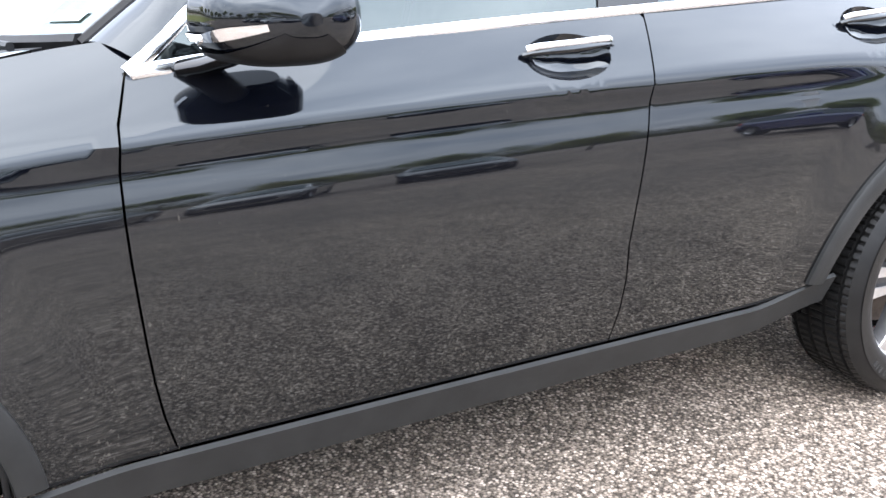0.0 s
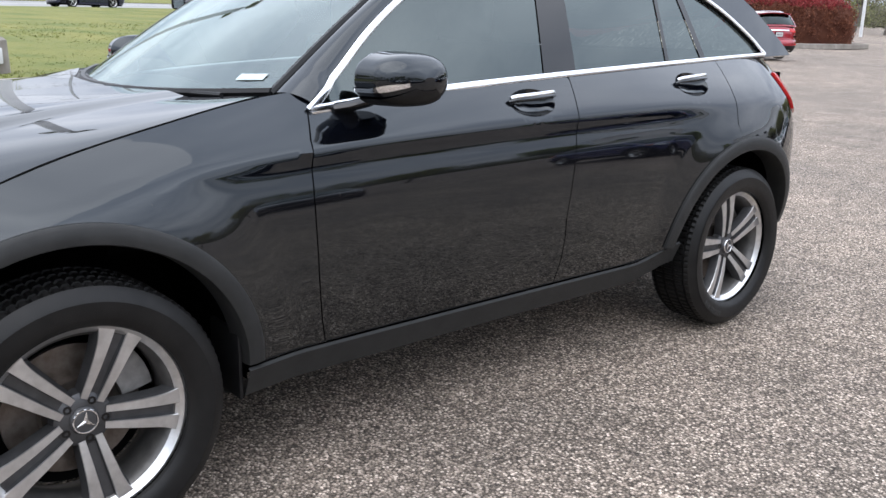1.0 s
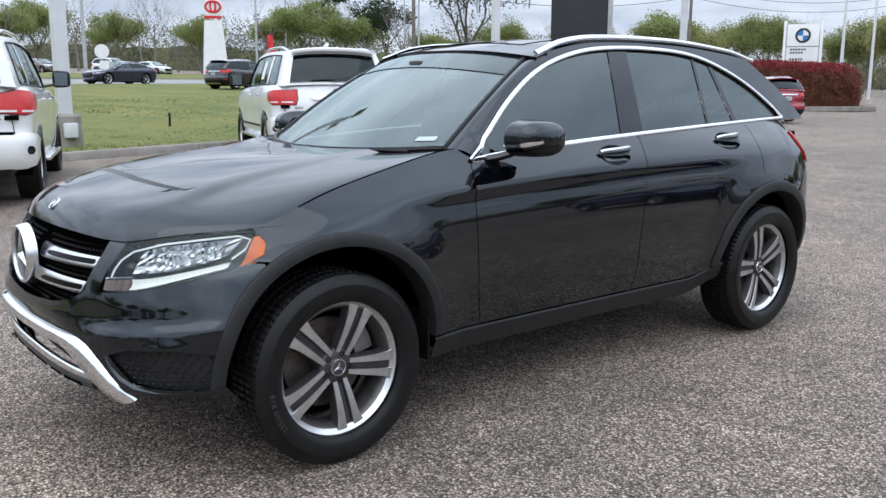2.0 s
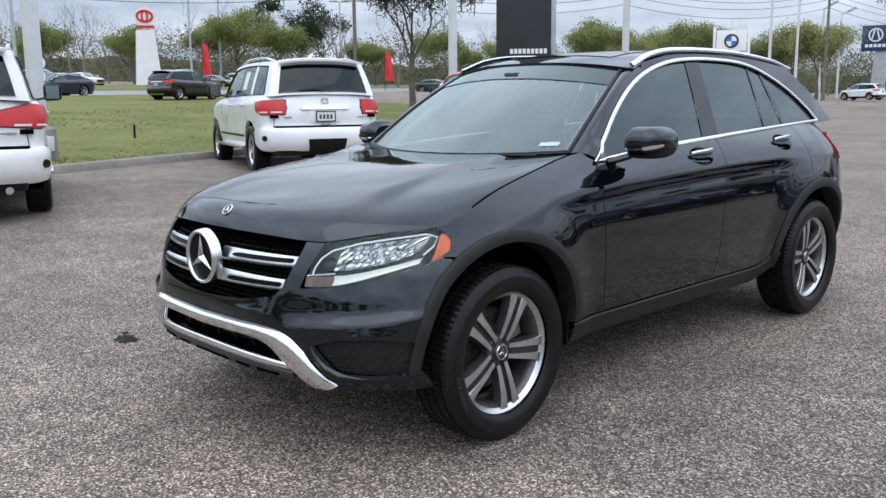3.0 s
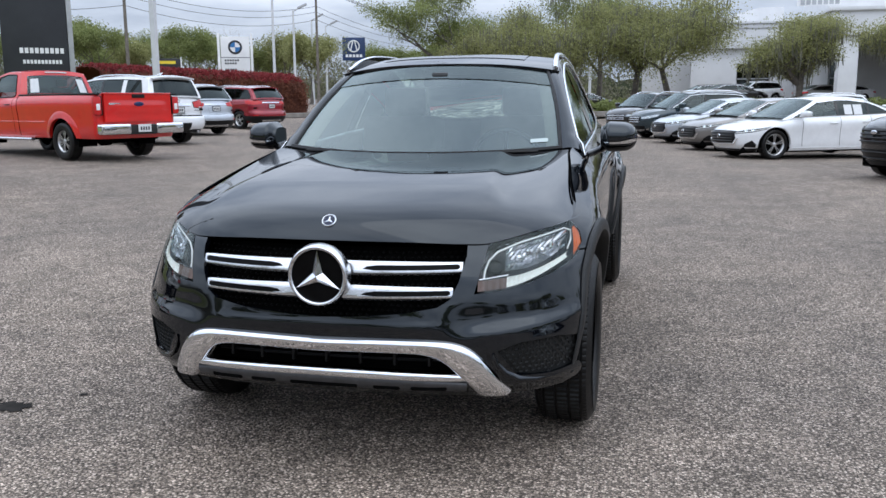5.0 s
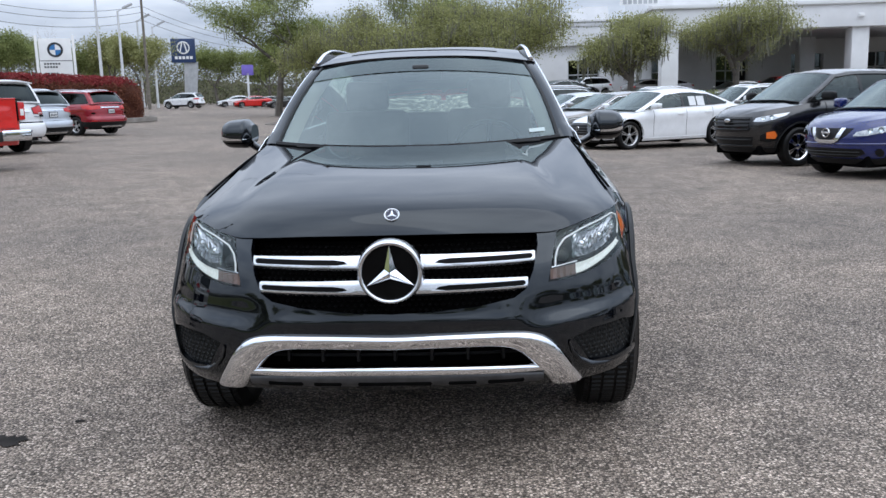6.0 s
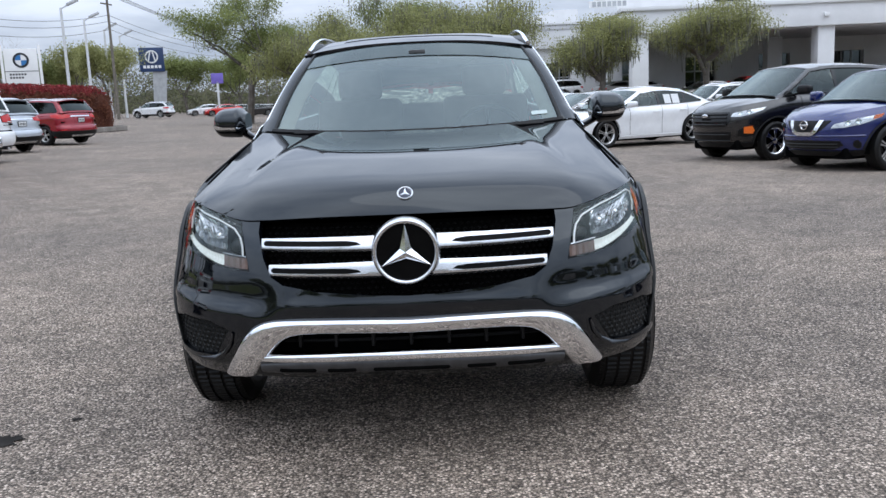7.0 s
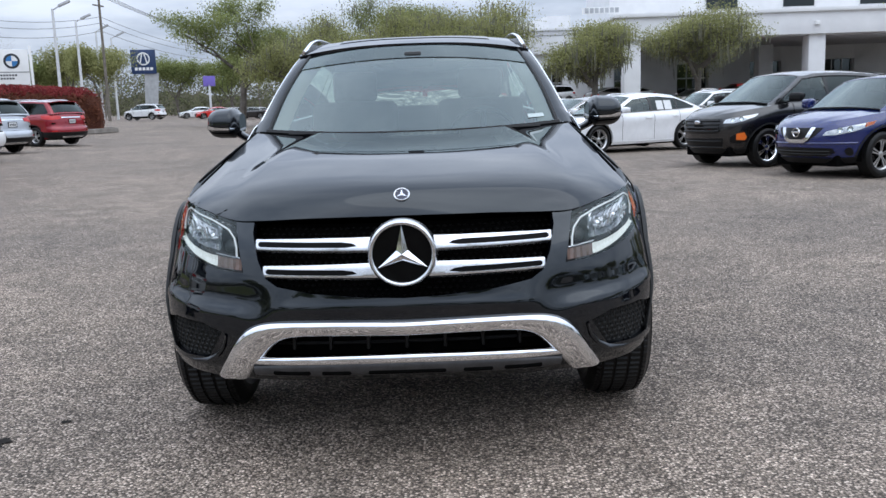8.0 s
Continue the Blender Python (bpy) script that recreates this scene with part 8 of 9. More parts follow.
def polar(az, dist):
    """A place seen at az degrees from straight ahead (to the left) at a distance."""
    a = radians(az)
    x, y = EYE0.x - dist * math.sin(a), EYE0.y + dist * math.cos(a)
    return Vector((x, y, ground_z(x, y)))


M_POLE = varied("pole_paint", (0.52, 0.53, 0.54), (0.66, 0.67, 0.68), 1.5, 0.5, 0.0)
M_GALV = varied("galvanised", (0.34, 0.35, 0.36), (0.48, 0.49, 0.50), 2.0, 0.5, 0.4)
M_WOODPOLE = varied("pole_wood", (0.10, 0.085, 0.07), (0.20, 0.18, 0.15), 3.0, 0.9)
M_SIGNDARK = varied("sign_dark", (0.014, 0.016, 0.020), (0.026, 0.028, 0.033), 0.8, 0.45)
M_SIGNWHITE = varied("sign_white", (0.70, 0.70, 0.69), (0.80, 0.80, 0.79), 1.0, 0.5)
M_SIGNNAVY = varied("sign_navy", (0.010, 0.028, 0.085), (0.016, 0.042, 0.12), 1.0, 0.45)
M_SIGNRED = varied("sign_red", (0.50, 0.015, 0.02), (0.62, 0.03, 0.035), 2.0, 0.5)
M_SIGNBLUE = varied("sign_blue", (0.02, 0.14, 0.36), (0.03, 0.18, 0.44), 2.0, 0.45)
M_WIRE = varied("cable_black", (0.02, 0.02, 0.02), (0.05, 0.05, 0.05), 2.0, 0.7)
M_PURPLE = varied("sign_purple", (0.14, 0.10, 0.42), (0.22, 0.16, 0.55), 2.0, 0.5)


def lot_pole(at, height, width, label, square=True):
    """A lot light: base, shaft and two box heads."""
    lamp = thing("lot_light", label, "light pole", Matrix.Translation(at), "lot light poles")
    part("base", lathe([(0, 0.30), (0.55, 0.28), (0.60, 0.22), (0.60, 0.0)], 20, "Z"), M_CONCRETE, lamp, "round concrete footing")
    part("shaft", box(width, width, height, (0, 0, height / 2 + 0.02), 0.02), M_POLE, lamp) if square else part("shaft", tube([(0, 0, 0), (0, 0, height)], [width / 2, width / 3], 12), M_POLE, lamp)
    part("base_box", box(0.24, 0.22, 0.26, (0.28, 0, 0.30), 0.02), M_POLE, lamp)
    for sgn in (1, -1):
        arm = part("lamp_arm", tube([(0, 0, height - 0.15), (sgn * 0.7, 0, height + 0.02)], 0.05, 8), M_POLE, lamp)
        part("lamp_head", box(0.75, 0.42, 0.18, (sgn * 1.0, 0, height + 0.04), 0.03), M_GALV, arm)
    return lamp


lot_pole(Vector((-13.45, 3.2, ground_z(-13.45, 3.2) + 0.10)), 9.5, 0.24, "square pale lot light pole on the lawn edge")
lot_pole(Vector((-16.6, 16.9, ground_z(-16.6, 16.9) + 0.10)), 9.5, 0.20, "square pale lot light pole behind the pickup")
lot_pole(Vector((-20.7, 32.2, ground_z(-20.7, 32.2) + 0.10)), 9.5, 0.24, "square pale lot light pole by the hedge")


def flood_pole(az, dist, h, reach, label):
    p = polar(az, dist)
    lamp = thing("flood_light", label, "light pole", Matrix.Translation(p) @ Euler((0, 0, radians(az))).to_matrix().to_4x4(), "flood light poles")
    part("shaft", tube([(0, 0, 0), (0, 0, h)], [0.14, 0.09], 10), M_POLE, lamp)
    arm = part("lamp_arm", tube([(0, 0, h - 0.1), (reach * 0.5, 0, h + 0.12), (reach, 0, h + 0.30)], 0.05, 6), M_GALV, lamp)
    part("lamp_head", box(0.95, 0.5, 0.22, (reach * 1.25, 0, h + 0.42), 0.05, None, 2, Euler((0, radians(-26), 0)).to_matrix().to_4x4()), M_GALV, arm)


for az, d, h, r in ((24.6, 75, 8.9, 0.7), (23.25, 86, 9.0, 0.7), (21.15, 108, 9.25, 0.8), (22.05, 100, 9.3, 0.7)):
    flood_pole(az, d, h, r, "tall grey flood light pole by the lot")
for az, d, h in ((61.3, 105, 12.5), (71.0, 70, 9.5), (59.6, 120, 12.5), (55.5, 115, 11.0), (52.0, 118, 11.0), (51.0, 110, 10.5)):
    p = polar(az, d)
    lamp = thing("street_lamp", "grey double-headed street lamp beyond the road", "street lamp", Matrix.Translation(p) @ Euler((0, 0, radians(az))).to_matrix().to_4x4(), "street lamps")
    part("shaft", tube([(0, 0, 0), (0, 0, h)], [0.15, 0.09], 8), M_GALV, lamp)
    for sgn in (1, -1):
        part("lamp_head", box(1.2, 0.45, 0.22, (sgn * 0.75, 0, h + 0.08), 0.05), M_GALV, lamp)
p = polar(4.2, 88)
lamp = thing("flood_light", "twin lot light rising above the trees", "light pole", Matrix.Translation(p), "flood light poles")
part("shaft", tube([(0, 0, 0), (0, 0, 12.3)], [0.14, 0.1], 10), M_POLE, lamp)
for sgn in (1, -1):
    part("lamp_head", box(1.5, 0.6, 0.30, (sgn * 0.85, 0, 12.4), 0.05), M_GALV, lamp)

# wooden utility poles with their lines along the road
wires = []
for i, (az, d, h) in enumerate(((78, 62, 11), (50.5, 66, 11.5), (33.4, 78, 12.0), (21.75, 96, 13.0), (13.5, 140, 13))):
    p = polar(az, d)
    pole = thing("utility_pole", "weathered wooden utility pole with a cross-arm", "utility pole", Matrix.Translation(p) @ Euler((0, 0, radians(az + 55))).to_matrix().to_4x4(), "utility poles")
    part("shaft", tube([(0, 0, 0), (0.0, 0, h)], [0.17, 0.11], 10), M_WOODPOLE, pole)
    part("cross_arm", box(2.4, 0.11, 0.13, (0, 0.12, h - 0.55), 0.01), M_WOODPOLE, pole)
    part("cross_arm", box(1.8, 0.11, 0.13, (0, 0.12, h - 1.5), 0.01), M_WOODPOLE, pole)
    for x in (-1.1, -0.4, 0.4, 1.1):
        part("insulator", lathe([(0, 0.03), (0.08, 0.05), (0.16, 0.03), (0.18, 0.001)], 10, "Z"), M_GALV, pole, at=Matrix.Translation((x, 0.12, h - 0.48)))
    side = Vector((math.cos(radians(az + 55)), math.sin(radians(az + 55)), 0))
    wires.append([p + Vector((0, 0, h - 0.30)) + side * x for x in (-1.1, -0.4, 0.4, 1.1)] + [p + Vector((0, 0, h - 2.6)), p + Vector((0, 0, h - 3.2)), p + Vector((0, 0, h - 4.0))])
for a, b in zip(wires, wires[1:]):
    for p, q in zip(a, b):
        pts = [p.lerp(q, k / 14) - Vector((0, 0, 1.1 * (1 - (k / 7 - 1) ** 2))) for k in range(15)]
        solid("power_line", tube(pts, 0.022, 5), M_WIRE, "black overhead line between utility poles", "cable", group="power lines")
a, b = wires[2][1], wires[2][1] + Vector((30, -14, 6))
solid("power_line", tube([a.lerp(b, k / 10) - Vector((0, 0, 0.5 * (1 - (k / 5 - 1) ** 2))) for k in range(11)], 0.022, 5), M_WIRE, "black overhead line between utility poles", "cable", group="power lines")

# tall dark pylon sign; its lettering stays as bars
p = Vector((-26.3, 31.6, ground_z(-26.3, 31.6)))
sign = thing("pylon_sign", "tall charcoal pylon sign with white lettering bars", "sign", Matrix.Translation(p) @ Euler((0, 0, radians(38.5))).to_matrix().to_4x4())
part("panel", box(2.75, 0.55, 13.0, (-0.10, 0, 6.5), 0.03), M_SIGNDARK, sign)
part("edge", box(0.22, 0.60, 13.05, (1.40, 0, 6.52), 0.02), M_GALV, sign, "grey metal edge")
for z, w, h in ((3.02, 1.90, 0.24), (2.52, 1.66, 0.17)):
    n = 9 if w > 1.8 else 11
    for k in range(n):
        part("lettering", box(w / n * 0.72, 0.03, h, (0.15 - w / 2 + w * (k + 0.5) / n, -0.29, z)), M_SIGNWHITE, sign)

# white sign on two posts with a round blue and white badge
p = polar(26.95, 82)
sign = thing("post_sign", "white sign on posts with round blue badge", "sign", Matrix.Translation(p) @ Euler((0, 0, radians(24))).to_matrix().to_4x4())
SC = 82 / 1532
zb = 1.3 + 38 * SC - p.z
part("panel", box(2.55, 0.25, 3.7, (0, 0, zb + 2.05), 0.04), M_SIGNWHITE, sign)
for x in (-1.45, 1.45):
    part("post", box(0.22, 0.3, zb + 4.2, (x, 0, (zb + 4.2) / 2), 0.02), M_SIGNWHITE, sign)
badge = part("badge", plate(circle(0, zb + 2.95, 0.62, 32), lambda a, b, d: (a, -0.15 + d, b), 0.03), M_SIGNDARK, sign, "round dark badge")
part("badge_face", plate(circle(0, zb + 2.95, 0.44, 28), lambda a, b, d: (a, -0.165 + d, b), 0.02), M_SIGNWHITE, badge)
for q in (0, 2):
    seg = [(0, zb + 2.95)] + [(0.44 * math.cos(math.pi / 2 * q + math.pi / 2 + math.pi / 2 * k / 8), zb + 2.95 + 0.44 * math.sin(math.pi / 2 * q + math.pi / 2 + math.pi / 2 * k / 8)) for k in range(9)]
    part("badge_quarter", plate(seg, lambda a, b, d: (a, -0.18 + d, b), 0.015), M_SIGNBLUE, badge)
part("divider", box(2.55, 0.02, 0.05, (0, -0.135, zb + 2.05)), M_DARKBAR, sign)
for k, w in enumerate((1.5, 1.1, 0.0, 1.3, 1.6, 1.75)):
    for j in range(int(w / 0.22)):
        part("lettering", box(0.15, 0.02, 0.15, (-0.88 + 0.22 * j, -0.135, zb + 1.80 - 0.27 * k)), M_DARKBAR, sign)

# navy sign panel on a slanted grey pylon
p = polar(19.35, 118)
sign = thing("pylon_sign", "navy sign panel on a pale slanted pylon", "sign", Matrix.Translation(p) @ Euler((0, 0, radians(18))).to_matrix().to_4x4())
k0 = 118 / 1532
z0 = 1.3 + 71 * k0 - p.z
part("pylon", plate([(-0.3, 0), (1.2, 0), (1.75, z0 + 0.1), (0.0, z0 + 0.1)], lambda a, b, d: (a, d, b), 0.6), M_GALV, sign, smooth=False)
panel = part("panel", box(3.0, 0.5, 3.0, (0, 0, z0 + 1.5), 0.05), M_SIGNNAVY, sign)
part("badge_ring", tube([(0.72 * math.cos(2 * math.pi * k / 28), -0.27, z0 + 1.85 + 0.72 * math.sin(2 * math.pi * k / 28)) for k in range(29)], 0.09, 6), M_SIGNWHITE, panel)
for s_ in (-1, 1):
    part("badge_stroke", tube([(s_ * 0.42, -0.27, z0 + 1.30), (s_ * 0.14, -0.27, z0 + 2.45)], 0.085, 6), M_SIGNWHITE, panel)
for k in range(5):
    part("lettering", box(0.34, 0.03, 0.36, (-0.92 + 0.46 * k, -0.26, z0 + 0.62)), M_SIGNWHITE, panel)

# white tapering pylon with a red round badge
p = polar(64.0, 108)
sign = thing("pylon_sign", "white tapering pylon sign with red oval badge", "sign", Matrix.Translation(p) @ Euler((0, 0, radians(64))).to_matrix().to_4x4())
part("pylon", plate([(-1.3, 0), (1.7, 0), (1.1, 6.3), (-0.95, 6.3)], lambda a, b, d: (a, d, b), 0.6), M_SIGNWHITE, sign, smooth=False)
part("badge_panel", plate(circle(0.1, 7.7, 1.15, 30), lambda a, b, d: (a, d, b), 0.4), M_SIGNWHITE, sign)
part("badge_ring", tube([(0.1 + 0.85 * math.cos(2 * math.pi * k / 28), -0.05, 7.85 + 0.62 * math.sin(2 * math.pi * k / 28)) for k in range(29)], 0.13, 6), M_SIGNRED, sign)
part("badge_ring", tube([(0.1 + 0.30 * math.cos(2 * math.pi * k / 28), -0.05, 7.85 + 0.60 * math.sin(2 * math.pi * k / 28)) for k in range(29)], 0.11, 6), M_SIGNRED, sign)
part("lettering", box(2.0, 0.05, 0.32, (0.1, -0.03, 6.65)), M_SIGNRED, sign)
for az, d, h in ((60.6, 100, 4.6), (49.0, 95, 4.0)):
    p = polar(az, d)
    flag = thing("feather_flag", "tall red feather flag on a pole", "flag", Matrix.Translation(p) @ Euler((0, 0, radians(az))).to_matrix().to_4x4(), "feather flags")
    part("pole", tube([(0, 0, 0), (0, 0, h)], 0.04, 6), M_WIRE, flag)
    part("cloth", flange(grid(6, 14, lambda u, v: (0.05 + (0.95 - 0.35 * v) * u, 0.08 * math.sin(5 * u + 4 * v), 1.0 + (h - 1.0) * v)), 0.01), M_SIGNRED, flag)
# dark banner on posts by the hedge, purple board far off
p = polar(31.2, 62)
sign = thing("banner_sign", "dark banner with yellow bars on posts", "sign", Matrix.Translation(p) @ Euler((0, 0, radians(31))).to_matrix().to_4x4())
part("panel", box(1.75, 0.06, 0.72, (0, 0, 3.05), 0.01), M_SIGNDARK, sign)
part("lettering", box(1.2, 0.02, 0.20, (-0.1, -0.04, 3.15)), varied("sign_yellow", (0.70, 0.52, 0.03), (0.8, 0.62, 0.05), 4, 0.5), sign)
for x in (-0.85, 0.85):
    part("post", box(0.07, 0.07, 3.5, (x, 0, 1.75)), M_SIGNWHITE, sign)
p = polar(15.5, 125)
sign = thing("road_sign", "small purple board on a post", "sign", Matrix.Translation(p) @ Euler((0, 0, radians(15))).to_matrix().to_4x4())
part("panel", box(1.6, 0.3, 1.4, (0, 0, 5.0), 0.04), M_PURPLE, sign)
part("post", box(0.3, 0.3, 4.6, (0, 0, 2.3), 0.02), M_POLE, sign)

# stop sign
p = polar(11.65, 47)
stop = thing("stop_sign", "red octagonal stop sign on a metal post", "stop sign", Matrix.Translation(p) @ Euler((0, 0, radians(12))).to_matrix().to_4x4())
part("post", box(0.06, 0.06, 2.9, (0, 0.03, 1.45), 0.005), M_GALV, stop)
part("border", plate(circle(0, 2.50, 0.405, 8, 1.0, math.pi / 8), lambda a, b, d: (a, -0.010 + d, b), 0.01), M_SIGNWHITE, stop)
part("plate", plate(circle(0, 2.50, 0.375, 8, 1.0, math.pi / 8), lambda a, b, d: (a, -0.016 + d, b), 0.006), M_SIGNRED, stop)
cu = bpy.data.curves.new("stop_text", "FONT")
cu.body, cu.size, cu.align_x, cu.align_y, cu.extrude = "STOP", 0.27, "CENTER", "CENTER", 0.002
tmp = bpy.data.objects.new("stop_text", cu)
scene.collection.objects.link(tmp)
bpy.context.view_layer.update()
me = bpy.data.meshes.new_from_object(tmp.evaluated_get(bpy.context.evaluated_depsgraph_get()))
bpy.data.objects.remove(tmp)
me.materials.clear()
me.materials.append(M_SIGNWHITE)
share("lettering", me, stop, Matrix.Translation((0, -0.02, 2.50)) @ Euler((radians(90), 0, 0)).to_matrix().to_4x4())

# small white road sign on the far side and marker stakes in the lawn
p = polar(69.6, 56)
sign = thing("road_sign", "back of a pale round road sign", "sign", Matrix.Translation(p) @ Euler((0, 0, radians(69))).to_matrix().to_4x4())
part("plate", plate(circle(0, 2.0, 0.42, 20), lambda a, b, d: (a, d, b), 0.02), M_SIGNWHITE, sign)
part("plate", box(0.5, 0.02, 0.5, (0.1, 0, 1.2)), M_SIGNWHITE, sign)
part("post", box(0.07, 0.05, 2.0, (0, 0.04, 1.0)), M_GALV, sign)
for t, d, h in ((5.0, 4.2, 0.34), (8.0, 1.0, 0.22)):
    q = lot(t, d, 0.10)
    solid("marker_stake", tube([(0, 0, 0), (0.02, 0, h)], 0.03, 8), M_BLACKPL, "short dark marker stake in the lawn", "stake", Matrix.Translation(q), "marker stakes")


# leaves by the thousand
def leaves(centres, per, spread, size, seed, flat=0.7):
    """Small leaf cards strewn round centres; returns vertices and faces."""
    rng = np.random.default_rng(seed)
    c = np.repeat(np.asarray(centres, float), per, axis=0)
    n = len(c)
    d = rng.normal(0, 1, (n, 3))
    d /= np.linalg.norm(d, axis=1)[:, None]
    c = c + d * (rng.random((n, 1)) ** 0.45) * np.asarray(spread)
    a = rng.normal(0, 1, (n, 3))
    a /= np.linalg.norm(a, axis=1)[:, None]
    b = np.cross(a, rng.normal(0, 1, (n, 3)))
    b /= np.linalg.norm(b, axis=1)[:, None]
    s = size * rng.uniform(0.6, 1.4, (n, 1))
    v = np.stack([c - a * s, c + b * s * flat, c + a * s, c - b * s * flat], 1).reshape(-1, 3)
    f = np.arange(4 * n).reshape(-1, 4)
    return v, f


def leaf_mesh(name, v, f, mat):
    me = bpy.data.meshes.new(name)
    me.from_pydata(v.tolist(), [], f.tolist())
    me.materials.append(mat)
    return me


def leaf_material(name, dark, light, scale=1.2):
    m, nt, b = material(name)
    n = noise_node(nt, scale, 4, 0.6)
    g = nt.nodes.new("ShaderNodeNewGeometry")
    mx = nt.nodes.new("ShaderNodeMath")
    mx.operation = "MULTIPLY_ADD"
    mx.inputs[1].default_value = 0.5
    nt.links.new(g.outputs["Random Per Island"], mx.inputs[0])
    nt.links.new(n.outputs["Fac"], mx.inputs[2])
    r = ramp_node(nt, mx.outputs["Value"], ((0.40, dark), (1.0, light)))
    nt.links.new(r.outputs["Color"], b.inputs["Base Color"])
    b.inputs["Roughness"].default_value = 0.7
    b.inputs["Specular IOR Level"].default_value = 0.25
    # light also comes through a thin leaf
    thin = nt.nodes.new("ShaderNodeBsdfTranslucent")
    nt.links.new(r.outputs["Color"], thin.inputs["Color"])
    both_ = nt.nodes.new("ShaderNodeMixShader")
    both_.inputs["Fac"].default_value = 0.42
    nt.links.new(b.outputs["BSDF"], both_.inputs[1])
    nt.links.new(thin.outputs["BSDF"], both_.inputs[2])
    nt.links.new(both_.outputs["Shader"], nt.nodes["Material Output"].inputs["Surface"])
    return m


M_OAK = leaf_material("oak_leaves", (0.105, 0.135, 0.042), (0.30, 0.33, 0.125))
M_OLIVE = leaf_material("olive_leaves", (0.160, 0.170, 0.062), (0.37, 0.37, 0.16))
M_MOSS = leaf_material("grey_moss", (0.10, 0.10, 0.075), (0.24, 0.235, 0.18))
M_MOSSTWIG = leaf_material("mossy_twigs", (0.085, 0.075, 0.058), (0.20, 0.175, 0.12))
M_PINE = leaf_material("pine_needles", (0.016, 0.030, 0.014), (0.050, 0.075, 0.032))
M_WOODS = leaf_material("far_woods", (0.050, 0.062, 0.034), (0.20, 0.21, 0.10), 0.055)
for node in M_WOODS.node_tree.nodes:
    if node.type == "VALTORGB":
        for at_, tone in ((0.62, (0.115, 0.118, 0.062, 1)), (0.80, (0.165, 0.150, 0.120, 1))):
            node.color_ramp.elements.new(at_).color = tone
M_HEDGE = leaf_material("hedge_leaves", (0.10, 0.034, 0.020), (0.22, 0.085, 0.050), 1.0)
M_HEDGETOP = leaf_material("hedge_new_leaves", (0.15, 0.020, 0.024), (0.32, 0.055, 0.055), 1.5)
M_PALM = leaf_material("palm_fronds", (0.026, 0.040, 0.011), (0.12, 0.140, 0.045))
M_BARK = varied("bark", (0.070, 0.060, 0.050), (0.17, 0.15, 0.13), 3.0, 0.95, 0, 0.6, 14, distance=0.05)
M_TWIG = varied("bare_twigs", (0.12, 0.105, 0.09), (0.24, 0.215, 0.19), 3.0, 0.95)


def branches(seed, height, spread, forks=3, depth=4, trunk=0.22, lean=0.0, first=0.32, wide=1.0):
    """A trunk that forks; returns its mesh, and the tips."""
    rng = random.Random(seed)
    bm = bmesh.new()
    tips = []

    def grow(p, d, length, r, level):
        pts, rad = [p], [r]
        for k in range(4):
            d = (d + Vector((rng.uniform(-1, 1), rng.uniform(-1, 1), rng.uniform(-0.3, 0.6))) * (0.10 + 0.05 * level)).normalized()
            p = p + d * length / 4
            pts.append(p)
            rad.append(r * (1 - 0.11 * (k + 1)))
        tube(pts, rad, 7 if level < 2 else 4, bm)
        if level >= depth - 1:
            tips.append(p)
            tips.append(pts[2])
            return
        for q in range(forks if level else forks + 1):
            a = rng.uniform(0, 6.283) if level else 6.283 * q / (forks + 1) + rng.uniform(-0.4, 0.4)
            out = Vector((math.cos(a), math.sin(a), 0)) * spread
            nd = (d * 0.55 + out * rng.uniform(0.5, 1.0) + Vector((0, 0, rng.uniform(0.1, 0.5)))).normalized()
            grow(pts[rng.choice((3, 4))], nd, length * rng.uniform(0.62, 0.85), rad[-1] * 0.72, level + 1)
        tips.append(p)
    grow(Vector((0, 0, -0.1)), Vector((lean, 0, 1)).normalized(), height * first, trunk, 0)
    top = max(t.z for t in tips)
    k = height * 0.93 / top
    for v in bm.verts:
        w = 1 + (wide - 1) * smooth01(0.1, 0.5, v.co.z * k / height)
        v.co = Vector((v.co.x * w, v.co.y * w, v.co.z * k))
    return bm, [Vector((t.x * wide, t.y * wide, t.z * k)) for t in tips]


